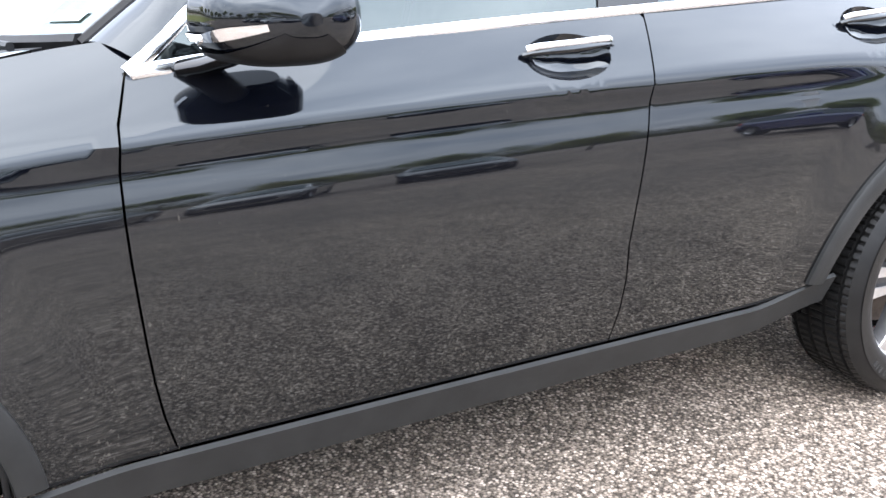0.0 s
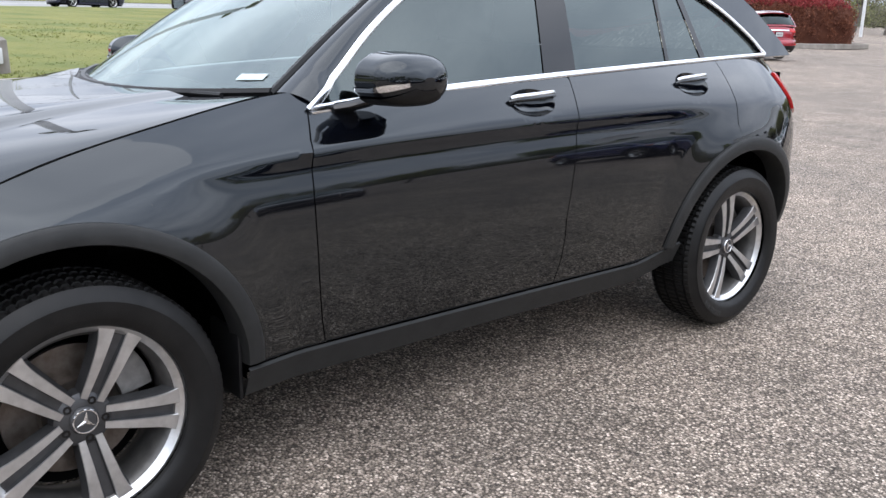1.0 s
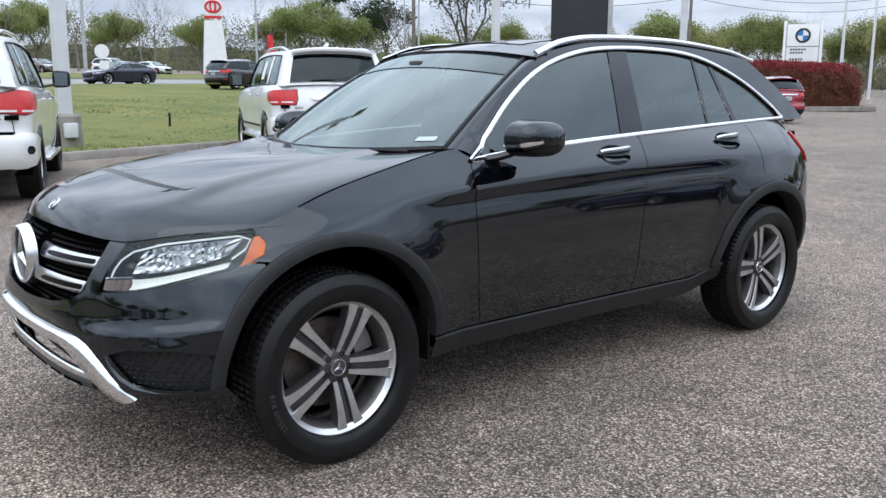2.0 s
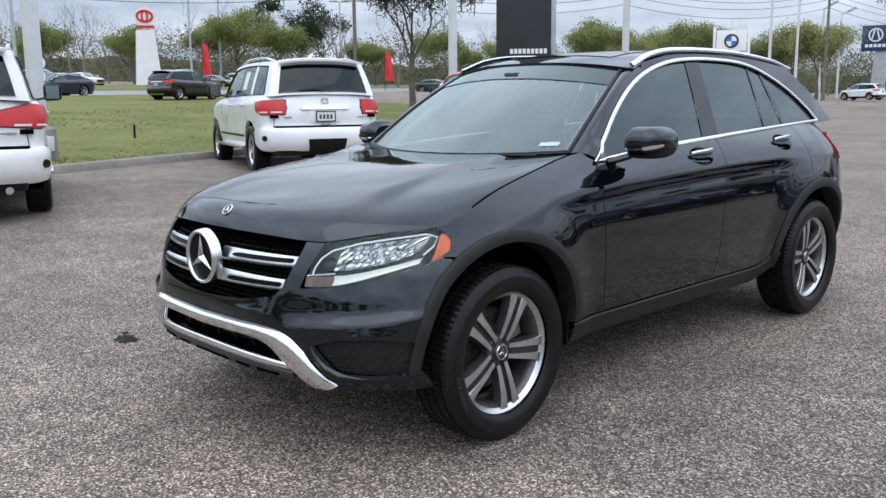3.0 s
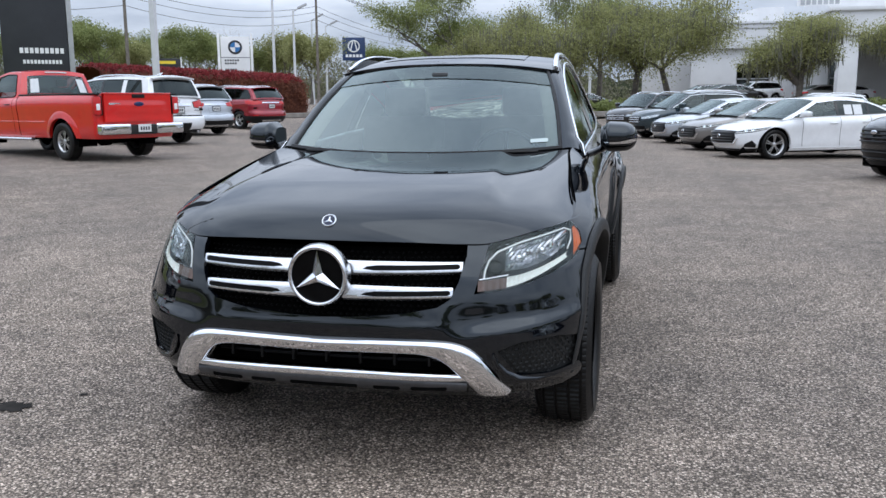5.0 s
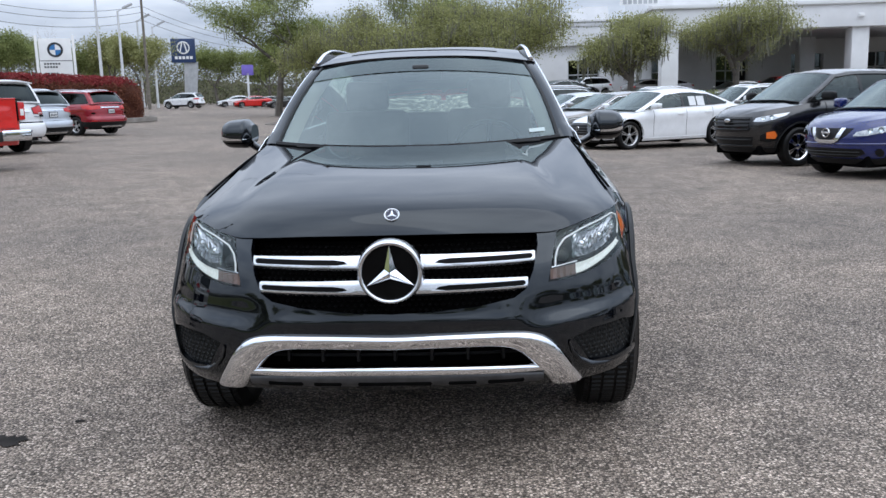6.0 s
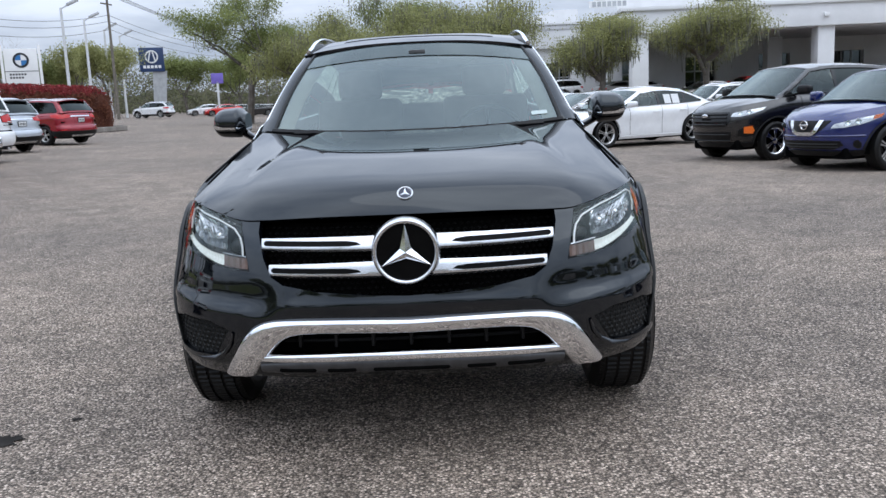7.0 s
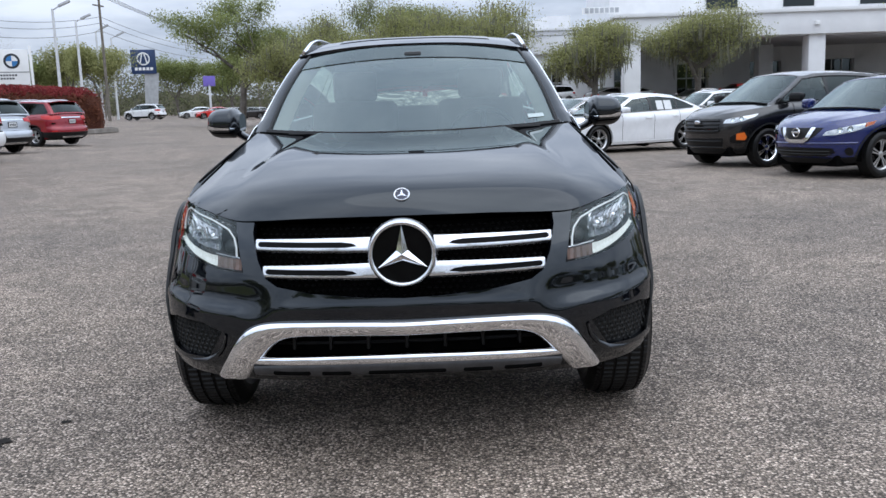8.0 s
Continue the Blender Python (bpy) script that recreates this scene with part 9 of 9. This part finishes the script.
def tree(name, label, at, height, spread, seed, mat, per=26, size=0.11, ball=(0.75, 0.75, 0.5), moss=0, trunk=0.22, depth=5, group="trees", forks=3, first=0.32, droop=0.0, wide=1.0):
    tr = thing(name, label, "tree", Matrix.Translation(at) @ Euler((0, 0, seed * 1.3)).to_matrix().to_4x4(), group)
    bm, tips = branches(seed, height, spread, forks, depth, trunk, 0.08, first, wide)
    part("trunk", bm, M_BARK if per else M_TWIG, tr)
    if per:
        v, f = leaves([(t.x, t.y, t.z - droop * ball[2]) for t in tips], max(6, int(per * 0.95)), ball, size * 0.52, seed)
        ob = new("crown", leaf_mesh("crown", v, f, mat))
        ob.parent = tr
    if moss:
        rng = random.Random(seed + 50)
        vs, fs = [], []
        for _ in range(moss):
            t = rng.choice(tips) + Vector((rng.uniform(-0.5, 0.5), rng.uniform(-0.5, 0.5), rng.uniform(-0.3, 0.1)))
            ln, a, w = rng.uniform(0.25, 1.1), rng.uniform(0, 3.14), rng.uniform(0.02, 0.05)
            o = Vector((math.cos(a) * w, math.sin(a) * w, 0))
            n = len(vs)
            vs += [t - o, t + o, t + o * 0.3 + Vector((rng.uniform(-0.1, 0.1), 0, -ln)), t - o * 0.3 + Vector((0, 0, -ln * 0.8))]
            fs.append((n, n + 1, n + 2, n + 3))
        me = bpy.data.meshes.new("moss")
        me.from_pydata(vs, [], fs)
        me.materials.append(M_MOSS)
        o = new("moss", me)
        o.parent = tr
        tagged(o, "hanging grey moss", kind="stuff")
    return tr


tree("moss_tree", "thin bare tree hung with grey moss", polar(46.2, 46), 9.5, 0.8, 3, M_MOSSTWIG, 120, 0.10, (0.9, 0.9, 0.8), 900, 0.20, 6, "trees", 3, 0.30)
tree("oak_tree", "spreading live oak with pale green leaves", polar(14.2, 70), 10.2, 1.6, 5, M_OAK, 110, 0.115, (1.05, 1.05, 0.6), 120, 0.34, wide=1.2)
for k, (az, d, h, sp, mt) in enumerate(((10.6, 66, 8.2, 1.4, M_OLIVE), (8.3, 74, 9.6, 1.2, M_OAK), (6.2, 62, 8.6, 1.4, M_OLIVE), (3.8, 70, 10.4, 1.1, M_OAK), (1.7, 60, 8.4, 1.4, M_OLIVE), (-0.6, 58, 8.0, 1.4, M_OLIVE))):
    tree("oak_tree", "moss-hung live oak with olive leaves", polar(az, d), h, sp, 20 + k, mt, 105, 0.11, (1.35, 1.35, 1.25), 900, 0.26, droop=0.45, wide=1.2)
for k, (az, d, h) in enumerate(((-8.2, 50, 5.9), (-14.8, 50, 6.6))):
    tree("oak_tree", "low moss-hung oak before the white building", polar(az, d), h, 2.6, 31 + k, M_OLIVE, 130, 0.085, (1.1, 1.1, 0.62), 1100, 0.2, first=0.22, droop=0.15, wide=1.55)
tree("oak_tree", "green tree at the edge of the canopy", polar(-28.0, 74), 7.5, 0.9, 41, M_OAK, 30, 0.13, (0.9, 0.9, 0.6), 0, 0.22)
for k, (az, d, h, sp, mt) in enumerate(((35.5, 105, 8.8, 0.85, M_OAK), (33.0, 112, 7.5, 0.85, M_OLIVE), (29.3, 118, 9.5, 0.85, M_OAK), (24.0, 112, 9.0, 0.8, M_OLIVE), (22.2, 100, 8.0, 0.8, M_OLIVE), (17.4, 130, 9.0, 0.8, M_OAK))):
    tree("leafy_tree", "green spring tree beyond the lot", polar(az, d), h, sp, 50 + k, mt, 60, 0.18, (1.2, 1.2, 0.9), 0, 0.26)
for k, (az, d, h) in enumerate(((54.6, 128, 13.5), (53.2, 132, 11.0))):
    tree("pine_tree", "dark green pine rising over the woods", polar(az, d), h, 0.7, 60 + k, M_PINE, 44, 0.30, (1.2, 1.2, 0.6), 0, 0.3, 4, "trees", 3, 0.55)
for k, (az, d, h) in enumerate(((68.4, 118, 12.0), (66.3, 120, 11.0), (61.0, 122, 13.0), (58.6, 118, 14.0), (52.2, 116, 11.5), (72.0, 110, 11.0), (56.2, 120, 10.0), (47.5, 110, 9.5), (76.0, 110, 11.0))):
    tree("bare_tree", "leafless winter tree beyond the road", polar(az, d), h, 0.62, 70 + k, None, 0, trunk=0.16, depth=5, group="bare trees")

# far woods all round: trunks below, clumps above
rng = np.random.default_rng(4)
cs = []
for k in range(2300):
    az = rng.uniform(-110, 255)
    d = rng.uniform(150, 190) if 10 < az < 90 else rng.uniform(120, 170)
    p = polar(az, d)
    h = (7.5 + 3.5 * noise.noise((az * 0.13, 0, 0)) + 1.5 * noise.noise((az * 0.7, 3, 0)))
    if 20 < az < 48:
        h *= 0.85
    crest = rng.uniform(0.72, 1.28)
    for j in range(8):
        cs.append((p.x + rng.uniform(-3, 3), p.y + rng.uniform(-3, 3), p.z + h * crest * (0.02 + 0.98 * rng.random() ** 1.5)))
v, f = leaves(cs, 30, (3.4, 3.4, 1.9), 0.18, 9)
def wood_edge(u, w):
    """A solid backing sheet, added to close gaps of sky behind the outer leaves."""
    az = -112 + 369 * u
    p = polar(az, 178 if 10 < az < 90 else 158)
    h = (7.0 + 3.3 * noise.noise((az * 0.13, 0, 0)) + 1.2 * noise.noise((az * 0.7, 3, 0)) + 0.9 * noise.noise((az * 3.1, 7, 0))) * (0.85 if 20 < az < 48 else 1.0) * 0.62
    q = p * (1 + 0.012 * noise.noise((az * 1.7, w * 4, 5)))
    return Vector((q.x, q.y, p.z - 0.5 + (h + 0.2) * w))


solid("wood_interior", grid(900, 6, wood_edge), M_WOODS, "solid backing behind the leaves of the distant woods", "woods", kind="stuff")
tagged(new("woods", leaf_mesh("woods", v, f, M_WOODS)), "distant belt of spring woods round the lot", "woods", kind="stuff")

# red-leaved hedge
def hedge_point(u):
    a, b = Vector((-20.9, 47.6, 0)), Vector((-25.5, 34.0, 0))
    return a.lerp(b, u)


hedge = thing("hedge", "clipped red-leaved hedge at the row's end", "hedge", pose(0, 0, 0))
core = bmesh.new()
grid(40, 14, lambda u, v: (lambda c, w: Vector((c.x + 1.15 * math.cos(w), c.y + 0.35 * math.sin(6 * u), ground_z(c.x, c.y) + max(0.0, 2.45 * math.sin(w) ** 0.5 + 0.10 * noise.noise((u * 20, v * 9, 0))))))(hedge_point(u), math.pi * (0.001 + 0.998 * v)), core)
bmesh.ops.holes_fill(core, edges=core.edges[:])
part("hedge_core", core, M_HEDGE, hedge)
cs, ct = [], []
for _ in range(2600):
    u, w = rng.random(), rng.uniform(0.0, math.pi)
    c = hedge_point(u)
    z = ground_z(c.x, c.y) + 2.5 * math.sin(w) ** 0.5
    end = 0.0
    q = (c.x + 1.2 * math.cos(w), c.y + (rng.uniform(-0.3, 0.3)), z)
    (ct if z > ground_z(c.x, c.y) + 2.05 else cs).append(q)
for _ in range(240):
    c = hedge_point(0.0)
    cs.append((c.x + rng.uniform(-1.1, 1.1), c.y + rng.uniform(0.0, 0.4), ground_z(c.x, c.y) + 2.2 * rng.random()))
v, f = leaves(cs, 9, (0.22, 0.22, 0.22), 0.055, 11)
o = new("side_leaves", leaf_mesh("side_leaves", v, f, M_HEDGE))
o.parent = hedge
v, f = leaves(ct, 9, (0.22, 0.22, 0.16), 0.055, 12)
o = new("top_leaves", leaf_mesh("top_leaves", v, f, M_HEDGETOP))
o.parent = hedge
tagged(o, "fresh red top leaves")


def island(name, centre, rx, ry, label, mat):
    """A raised planting bed with a kerb round it."""
    cz = ground_z(*centre)
    isl = thing(name, label, "planting bed", pose(centre[0], centre[1], cz), "planting beds", "structure")
    ring = [(rx * math.copysign(abs(math.cos(a)) ** 0.7, math.cos(a)), ry * math.copysign(abs(math.sin(a)) ** 0.7, math.sin(a))) for a in [2 * math.pi * k / 48 for k in range(48)]]
    part("soil", plate(ring, lambda a, b, d: (a * 0.97, b * 0.97, 0.13 - d), 0.2), mat, isl, smooth=False)
    bm = bmesh.new()
    for k in range(48):
        a, b = ring[k], ring[(k + 1) % 48]
        vs = [bm.verts.new((p[0] * s, p[1] * s, z)) for p in (a, b) for s, z in ((1.0, -0.1), (0.995, 0.13), (0.975, 0.15), (0.955, 0.15))]
        for i in range(3):
            bm.faces.new((vs[i], vs[i + 4], vs[i + 5], vs[i + 1]))
    bmesh.ops.remove_doubles(bm, verts=bm.verts[:], dist=0.001)
    bmesh.ops.recalc_face_normals(bm, faces=bm.faces[:])
    part("bed_kerb", bm, M_CONCRETE, isl, "concrete bed kerb")
    return isl


M_MULCH = varied("brown_mulch", (0.06, 0.042, 0.030), (0.16, 0.115, 0.08), 4, 0.95, 0, 0.8, 30, distance=0.03)
island("planting_bed", (-7.2, 43.6), 4.2, 2.0, "kerbed bed round the sago palm", M_MULCH)
island("planting_bed", (6.2, 52.5), 9.5, 2.6, "kerbed grass strip before the far lot", M_GRASS)
island("planting_bed", (-22.5, 46.0), 3.4, 4.8, "kerbed bed round the red hedge", M_MULCH)
island("planting_bed", (-14, 92.0), 16, 2.4, "kerbed grass strip at the lot exit", M_GRASS)

# sago palm: arching fronds with rows of leaflets
sago = thing("sago_palm", "dense green sago palm in a kerbed bed", "palm", pose(-6.3, 43.2, ground_z(-6.3, 43.2) + 0.12))
part("stem", tube([(0, 0, 0), (0, 0, 0.7)], [0.30, 0.24], 12), M_BARK, sago)
vs, fs = [], []
rg = random.Random(5)
for k in range(330):
    a, el, ln = rg.uniform(0, 6.283), rg.uniform(-0.15, 1.30), rg.uniform(1.9, 3.2)
    d = Vector((math.cos(a) * math.cos(el), math.sin(a) * math.cos(el), math.sin(el)))
    sd = Vector((-math.sin(a), math.cos(a), 0))
    p = Vector((0, 0, 0.65))
    for j in range(18):
        d = (d - Vector((0, 0, 0.055))).normalized()
        p = p + d * ln / 18
        for s_ in (-1, 1):
            w = 0.30 * math.sin(math.pi * (j + 1) / 19.5)
            n = len(vs)
            vs += [p - d * 0.048, p + d * 0.048, p + sd * s_ * w + d * 0.10 - Vector((0, 0, 0.03))]
            fs.append((n, n + 1, n + 2))
me = bpy.data.meshes.new("fronds")
me.from_pydata(vs, [], fs)
me.materials.append(M_PALM)
o = new("fronds", me)
o.parent = sago
# low clipped shrubs along the grass strip
v, f = leaves([(6.2 + 9 * (rng.random() * 2 - 1), 52.2 + 1.2 * (rng.random() * 2 - 1), ground_z(5, 52) + 0.3 + 0.35 * rng.random()) for _ in range(300)], 40, (0.45, 0.45, 0.35), 0.075, 21)
tagged(new("shrubs", leaf_mesh("shrubs", v, f, M_OAK)), "low green shrubs along the grass strip", "shrub", kind="stuff")

# ---------------------------------------------------------------- white showroom building
M_STUCCO = varied("white_stucco", (0.66, 0.66, 0.66), (0.76, 0.76, 0.76), 0.7, 0.8, 0, 0.15, 30)
M_SHOPGLASS = glass_pane("shop_glass", (0.10, 0.12, 0.13), 0.05)
M_SOFFIT = varied("grey_soffit", (0.54, 0.54, 0.55), (0.64, 0.64, 0.65), 0.6, 0.8)
BX, BY = 4.0, 72.0
bz = lot_rise(10) - 0.05
bld = thing("showroom_building", "white two-storey showroom with a columned canopy", "building", pose(0, 0, bz))
# lower hall: wall piers between tall shop windows
for k in range(9):
    x = BX + 2.0 + 6.2 * k
    part("wall_pier", box(3.56, 0.8, 5.6, (x, BY, 2.8), 0.02), M_STUCCO, bld)
    win = part("shop_window", box(2.62, 0.06, 4.3, (x + 3.1, BY + 0.1, 2.25)), M_SHOPGLASS, bld, "tall dark shop window")
    for dx in (-1.27, -0.42, 0.42, 1.27):
        part("mullion", box(0.08, 0.12, 4.3, (x + 3.1 + dx, BY + 0.05, 2.25)), M_GALV, win)
    part("mullion", box(2.62, 0.12, 0.10, (x + 3.1, BY + 0.05, 3.2)), M_GALV, win)
    part("wall_head", box(2.64, 0.8, 1.2, (x + 3.1, BY, 5.0)), M_STUCCO, bld)
part("hall_floor", box(58, 16, 0.1, (BX + 29, BY + 8.5, 1.30)), M_CONCRETE, bld)
part("hall_back", box(58, 0.3, 6.0, (BX + 29, BY + 16.5, 3.0)), M_SOFFIT, bld)
part("wall_end", box(0.5, 16, 6.6, (BX + 1.2, BY + 8.3, 3.3)), M_STUCCO, bld)
part("fascia", box(60, 1.2, 1.9, (BX + 29.5, BY - 0.3, 6.55), 0.03), M_STUCCO, bld)
part("cornice", box(60.6, 1.6, 0.22, (BX + 29.5, BY - 0.3, 7.6), 0.03), M_STUCCO, bld)
part("roof_slab", box(59, 18, 0.3, (BX + 29.5, BY + 8, 7.3)), M_SOFFIT, bld)
# low sloped roof end
part("end_roof", plate([(BX - 4.0, 6.4), (BX + 7.5, 6.4), (BX + 7.5, 9.0), (BX + 5.5, 9.0)], lambda a, b, d: (a, BY + 2 + d, b), 12.0), M_STUCCO, bld, smooth=False)
part("end_wall", box(5.0, 12, 6.4, (BX - 1.2, BY + 8.0, 3.2), 0.02), M_STUCCO, bld)
# upper storey set back
part("upper_wall", box(46, 12, 6.0, (BX + 33.5, BY + 6.0, 10.2), 0.03), M_STUCCO, bld)
for k in range(6):
    win = part("upper_window", box(2.6, 0.1, 1.5, (BX + 20 + 6.5 * k, BY - 0.04, 9.6)), M_SHOPGLASS, bld, "dark upper window")
    part("window_frame", box(2.8, 0.08, 0.1, (BX + 20 + 6.5 * k, BY - 0.06, 8.82)), M_SOFFIT, win)
part("parapet", box(47, 12.6, 0.35, (BX + 33.5, BY + 6.0, 13.3), 0.04), M_STUCCO, bld)
# canopy on square columns
CX0, CX1, CY0, CY1 = 12.2, 44.0, 57.5, BY - 1.0
part("canopy_fascia", box(CX1 - CX0, CY1 - CY0, 1.55, ((CX0 + CX1) / 2, (CY0 + CY1) / 2, 6.35), 0.04), M_STUCCO, bld, "deep white canopy edge")
part("canopy_trim", box(CX1 - CX0 + 0.4, CY1 - CY0 + 0.4, 0.25, ((CX0 + CX1) / 2, (CY0 + CY1) / 2, 7.2), 0.03), M_STUCCO, bld)
part("canopy_soffit", box(CX1 - CX0 - 1.2, CY1 - CY0 - 1.2, 0.05, ((CX0 + CX1) / 2, (CY0 + CY1) / 2, 5.54)), M_SOFFIT, bld)
for x in (13.4, 26.2, 39.0):
    for y in (CY0 + 0.9, CY1 - 3.0):
        col = part("column", box(1.15, 1.15, 5.6, (x, y, 2.8), 0.03), M_STUCCO, bld)
        part("column_base", box(1.35, 1.35, 0.35, (x, y, 0.18), 0.03), M_STUCCO, col)
for k in range(3):
    part("wall_lamp", box(0.35, 0.22, 0.25, (19.0 + 7 * k, CY0 - 0.10, 6.3), 0.05), M_SIGNWHITE, bld)
part("sign_band", box(3.2, 0.10, 0.55, (BX + 9.6, BY - 1.05, 9.0)), M_SIGNWHITE, bld)
for k in range(7):
    part("lettering", box(0.30, 0.05, 0.40, (BX + 8.4 + 0.42 * k, BY - 1.12, 9.0)), M_GALV, bld)


# ---------------------------------------------------------------- cars farther off
def facing_at(p, heading):
    return pose(p.x, p.y, ground_z(p.x, p.y), 0, 0, math.degrees(math.atan2(heading[0], -heading[1])))


ROADWAY = (0.33, -0.944)
q = polar(70.6, 56)
q2 = Vector((q.x, q.y, 0))
m = facing_at(q2, ROADWAY)
m.translation.z += 0.03
sedan("navy_sedan", "dark navy sedan on the road", m, P_NAVY, group="cars on the road")
q = polar(59.4, 53)
m = facing_at(Vector((q.x, q.y, 0)), (-0.33, 0.944))
m.translation.z += 0.03
mid_suv("black_hatchback", "small black five-door car on the road", m, P_BLACK2, dict(ESC), group="cars on the road")
base_w = sedan("white_sedan", "white sedan in the far lot", facing_at(Vector((12.5, 66.0, 0)), (-0.95, -0.3)), P_WHITE, group="cars in the far lot")
base_b = sedan("black_sedan", "black sedan in the far lot", facing_at(Vector((2.5, 64.5, 0)), (-0.98, -0.2)), P_BLACK2, group="cars in the far lot")
base_s = mid_suv("white_suv", "white SUV in the far lot", facing_at(Vector((6.8, 67.0, 0)), (-0.9, -0.45)), P_WHITE, dict(ESC), group="cars in the far lot")
base_r = sedan("red_sedan", "red sedan in the far lot", facing_at(Vector((19.5, 60.5, 0)), (-0.97, -0.25)), P_RED, group="cars in the far lot")
base_g = sedan("grey_sedan", "grey sedan in the far lot", facing_at(Vector((15.0, 54.5, 0)), (-0.9, -0.42)), P_GREY, group="cars in the far lot")


def again(base, x, y, heading, label):
    return tagged(copy_thing(base, facing_at(Vector((x, y, 0)), heading)), label)


H1, H2 = (-0.9, -0.42), (0.93, 0.36)
# second row behind the white sedan, under the trees and under the canopy
for base, x, y, h, lab in ((base_g, 8.2, 25.5, H1, "grey sedan parked behind the white sedan"), (base_w, 10.6, 23.0, H1, "white sedan in the second row"),
                           (base_b, 13.2, 27.0, H1, "black sedan in the second row"), (base_w, 14.8, 31.5, H1, "white sedan in the second row"),
                           (base_s, 16.4, 40.0, H1, "white SUV in the third row"), (base_b, 20.5, 44.0, H1, "black sedan in the third row"),
                           (base_g, 9.0, 34.0, H1, "grey sedan in the second row"), (base_b, 21.0, 62.0, H1, "black sedan under the canopy"),
                           (base_b, 26.5, 63.0, H1, "black sedan under the canopy"), (base_w, 24.0, 50.0, H1, "white sedan before the canopy"),
                           (base_s, 30.0, 58.0, H1, "white SUV before the canopy"), (base_b, -1.5, 66.5, H2, "black sedan in the far lot"),
                           (base_s, 8.9, 31.0, H1, "white SUV in the second row"), (base_w, 11.4, 34.5, H1, "white sedan in the second row"), (base_b, 12.6, 40.0, H1, "black sedan in the third row"),
                           (base_s, 14.2, 44.5, H1, "white SUV in the third row"), (base_g, 17.4, 36.0, H1, "grey sedan in the third row"), (base_b, 18.8, 56.5, H1, "black sedan before the canopy"),
                           (base_b, 23.4, 57.5, H1, "black sedan before the canopy"), (base_w, 20.2, 52.5, H1, "white sedan before the canopy"), (base_s, 6.2, 36.5, H1, "white SUV in the second row"),
                           (base_b, 9.0, 62.0, H2, "black sedan in the far lot"), (base_g, 15.5, 64.0, H2, "grey sedan in the far lot")):
    again(base, x, y, h, lab)
# lot beyond the exit and across the road
for base, az, d, h, lab in ((base_s, 20.8, 100, (-0.98, 0.2), "white SUV parked beyond the lot exit"), (base_r, 16.6, 112, H1, "red sedan in the lot beyond the exit"), (base_w, 17.6, 114, H1, "white sedan in the lot beyond the exit"),
                            (base_g, 15.6, 116, H1, "grey sedan in the lot beyond the exit"), (base_b, 14.6, 110, H1, "black sedan in the lot beyond the exit"), (base_w, 13.9, 118, H1, "white sedan in the lot beyond the exit"),
                            (base_s, 69.0, 92, H2, "white SUV across the road"), (base_w, 66.6, 96, H2, "white sedan across the road"), (base_g, 73.0, 90, H2, "grey sedan across the road"),
                            (base_s, 57.0, 100, H2, "white SUV across the road"), (base_g, 58.6, 98, H2, "grey sedan across the road"), (base_w, 42.5, 90, H2, "white sedan across the road"), (base_b, 44.2, 92, H2, "black sedan across the road")):
    p = polar(az, d)
    again(base, p.x, p.y, h, lab)

# the near row goes on behind the camera's way; its trees and cars mirror in the black paint
for base, x, y, h, lab in ((base_b, 10.2, 6.4, H1, "black sedan farther along the near row"), (base_g, 10.9, 3.4, H1, "grey sedan farther along the near row"), (base_b, 11.6, 0.4, H1, "black sedan farther along the near row"),
                           (base_w, 12.4, -2.7, H1, "white sedan farther along the near row"), (base_b, 13.2, -5.8, H1, "black sedan farther along the near row"), (base_g, 14.0, -9.0, H1, "grey sedan farther along the near row")):
    again(base, x, y, h, lab)
far_kinds = [o for o in scene.objects if not o.parent and o.name.split(".")[0] in ("leafy_tree", "bare_tree")]
rg = random.Random(77)
for k in range(44):
    az = 8 + 74 * (k + rg.random()) / 44
    if 17.5 < az < 21.5:
        continue
    p = polar(az, rg.uniform(112, 150))
    copy_thing(far_kinds[(k * 5) % len(far_kinds)], Matrix.Translation(p) @ Euler((0, 0, k * 1.7)).to_matrix().to_4x4() @ Matrix.Scale(rg.uniform(0.75, 1.15), 4))
oaks = [o for o in scene.objects if o.name.startswith("oak_tree") and not o.parent]
k = 0
for az, d in ((-38, 46), (-47, 40), (-56, 44), (-66, 38), (-76, 45), (-88, 40), (-100, 46), (-114, 44), (-128, 48), (-142, 44), (-155, 50), (-168, 46), (178, 50), (166, 45), (152, 52), (138, 48), (122, 52)):
    p = polar(az, d)
    copy_thing(oaks[k % len(oaks)], Matrix.Translation(p) @ Euler((0, 0, k * 2.1)).to_matrix().to_4x4() @ Matrix.Scale(0.62 if -80 < az < 0 else 1.15, 4))
    k += 1
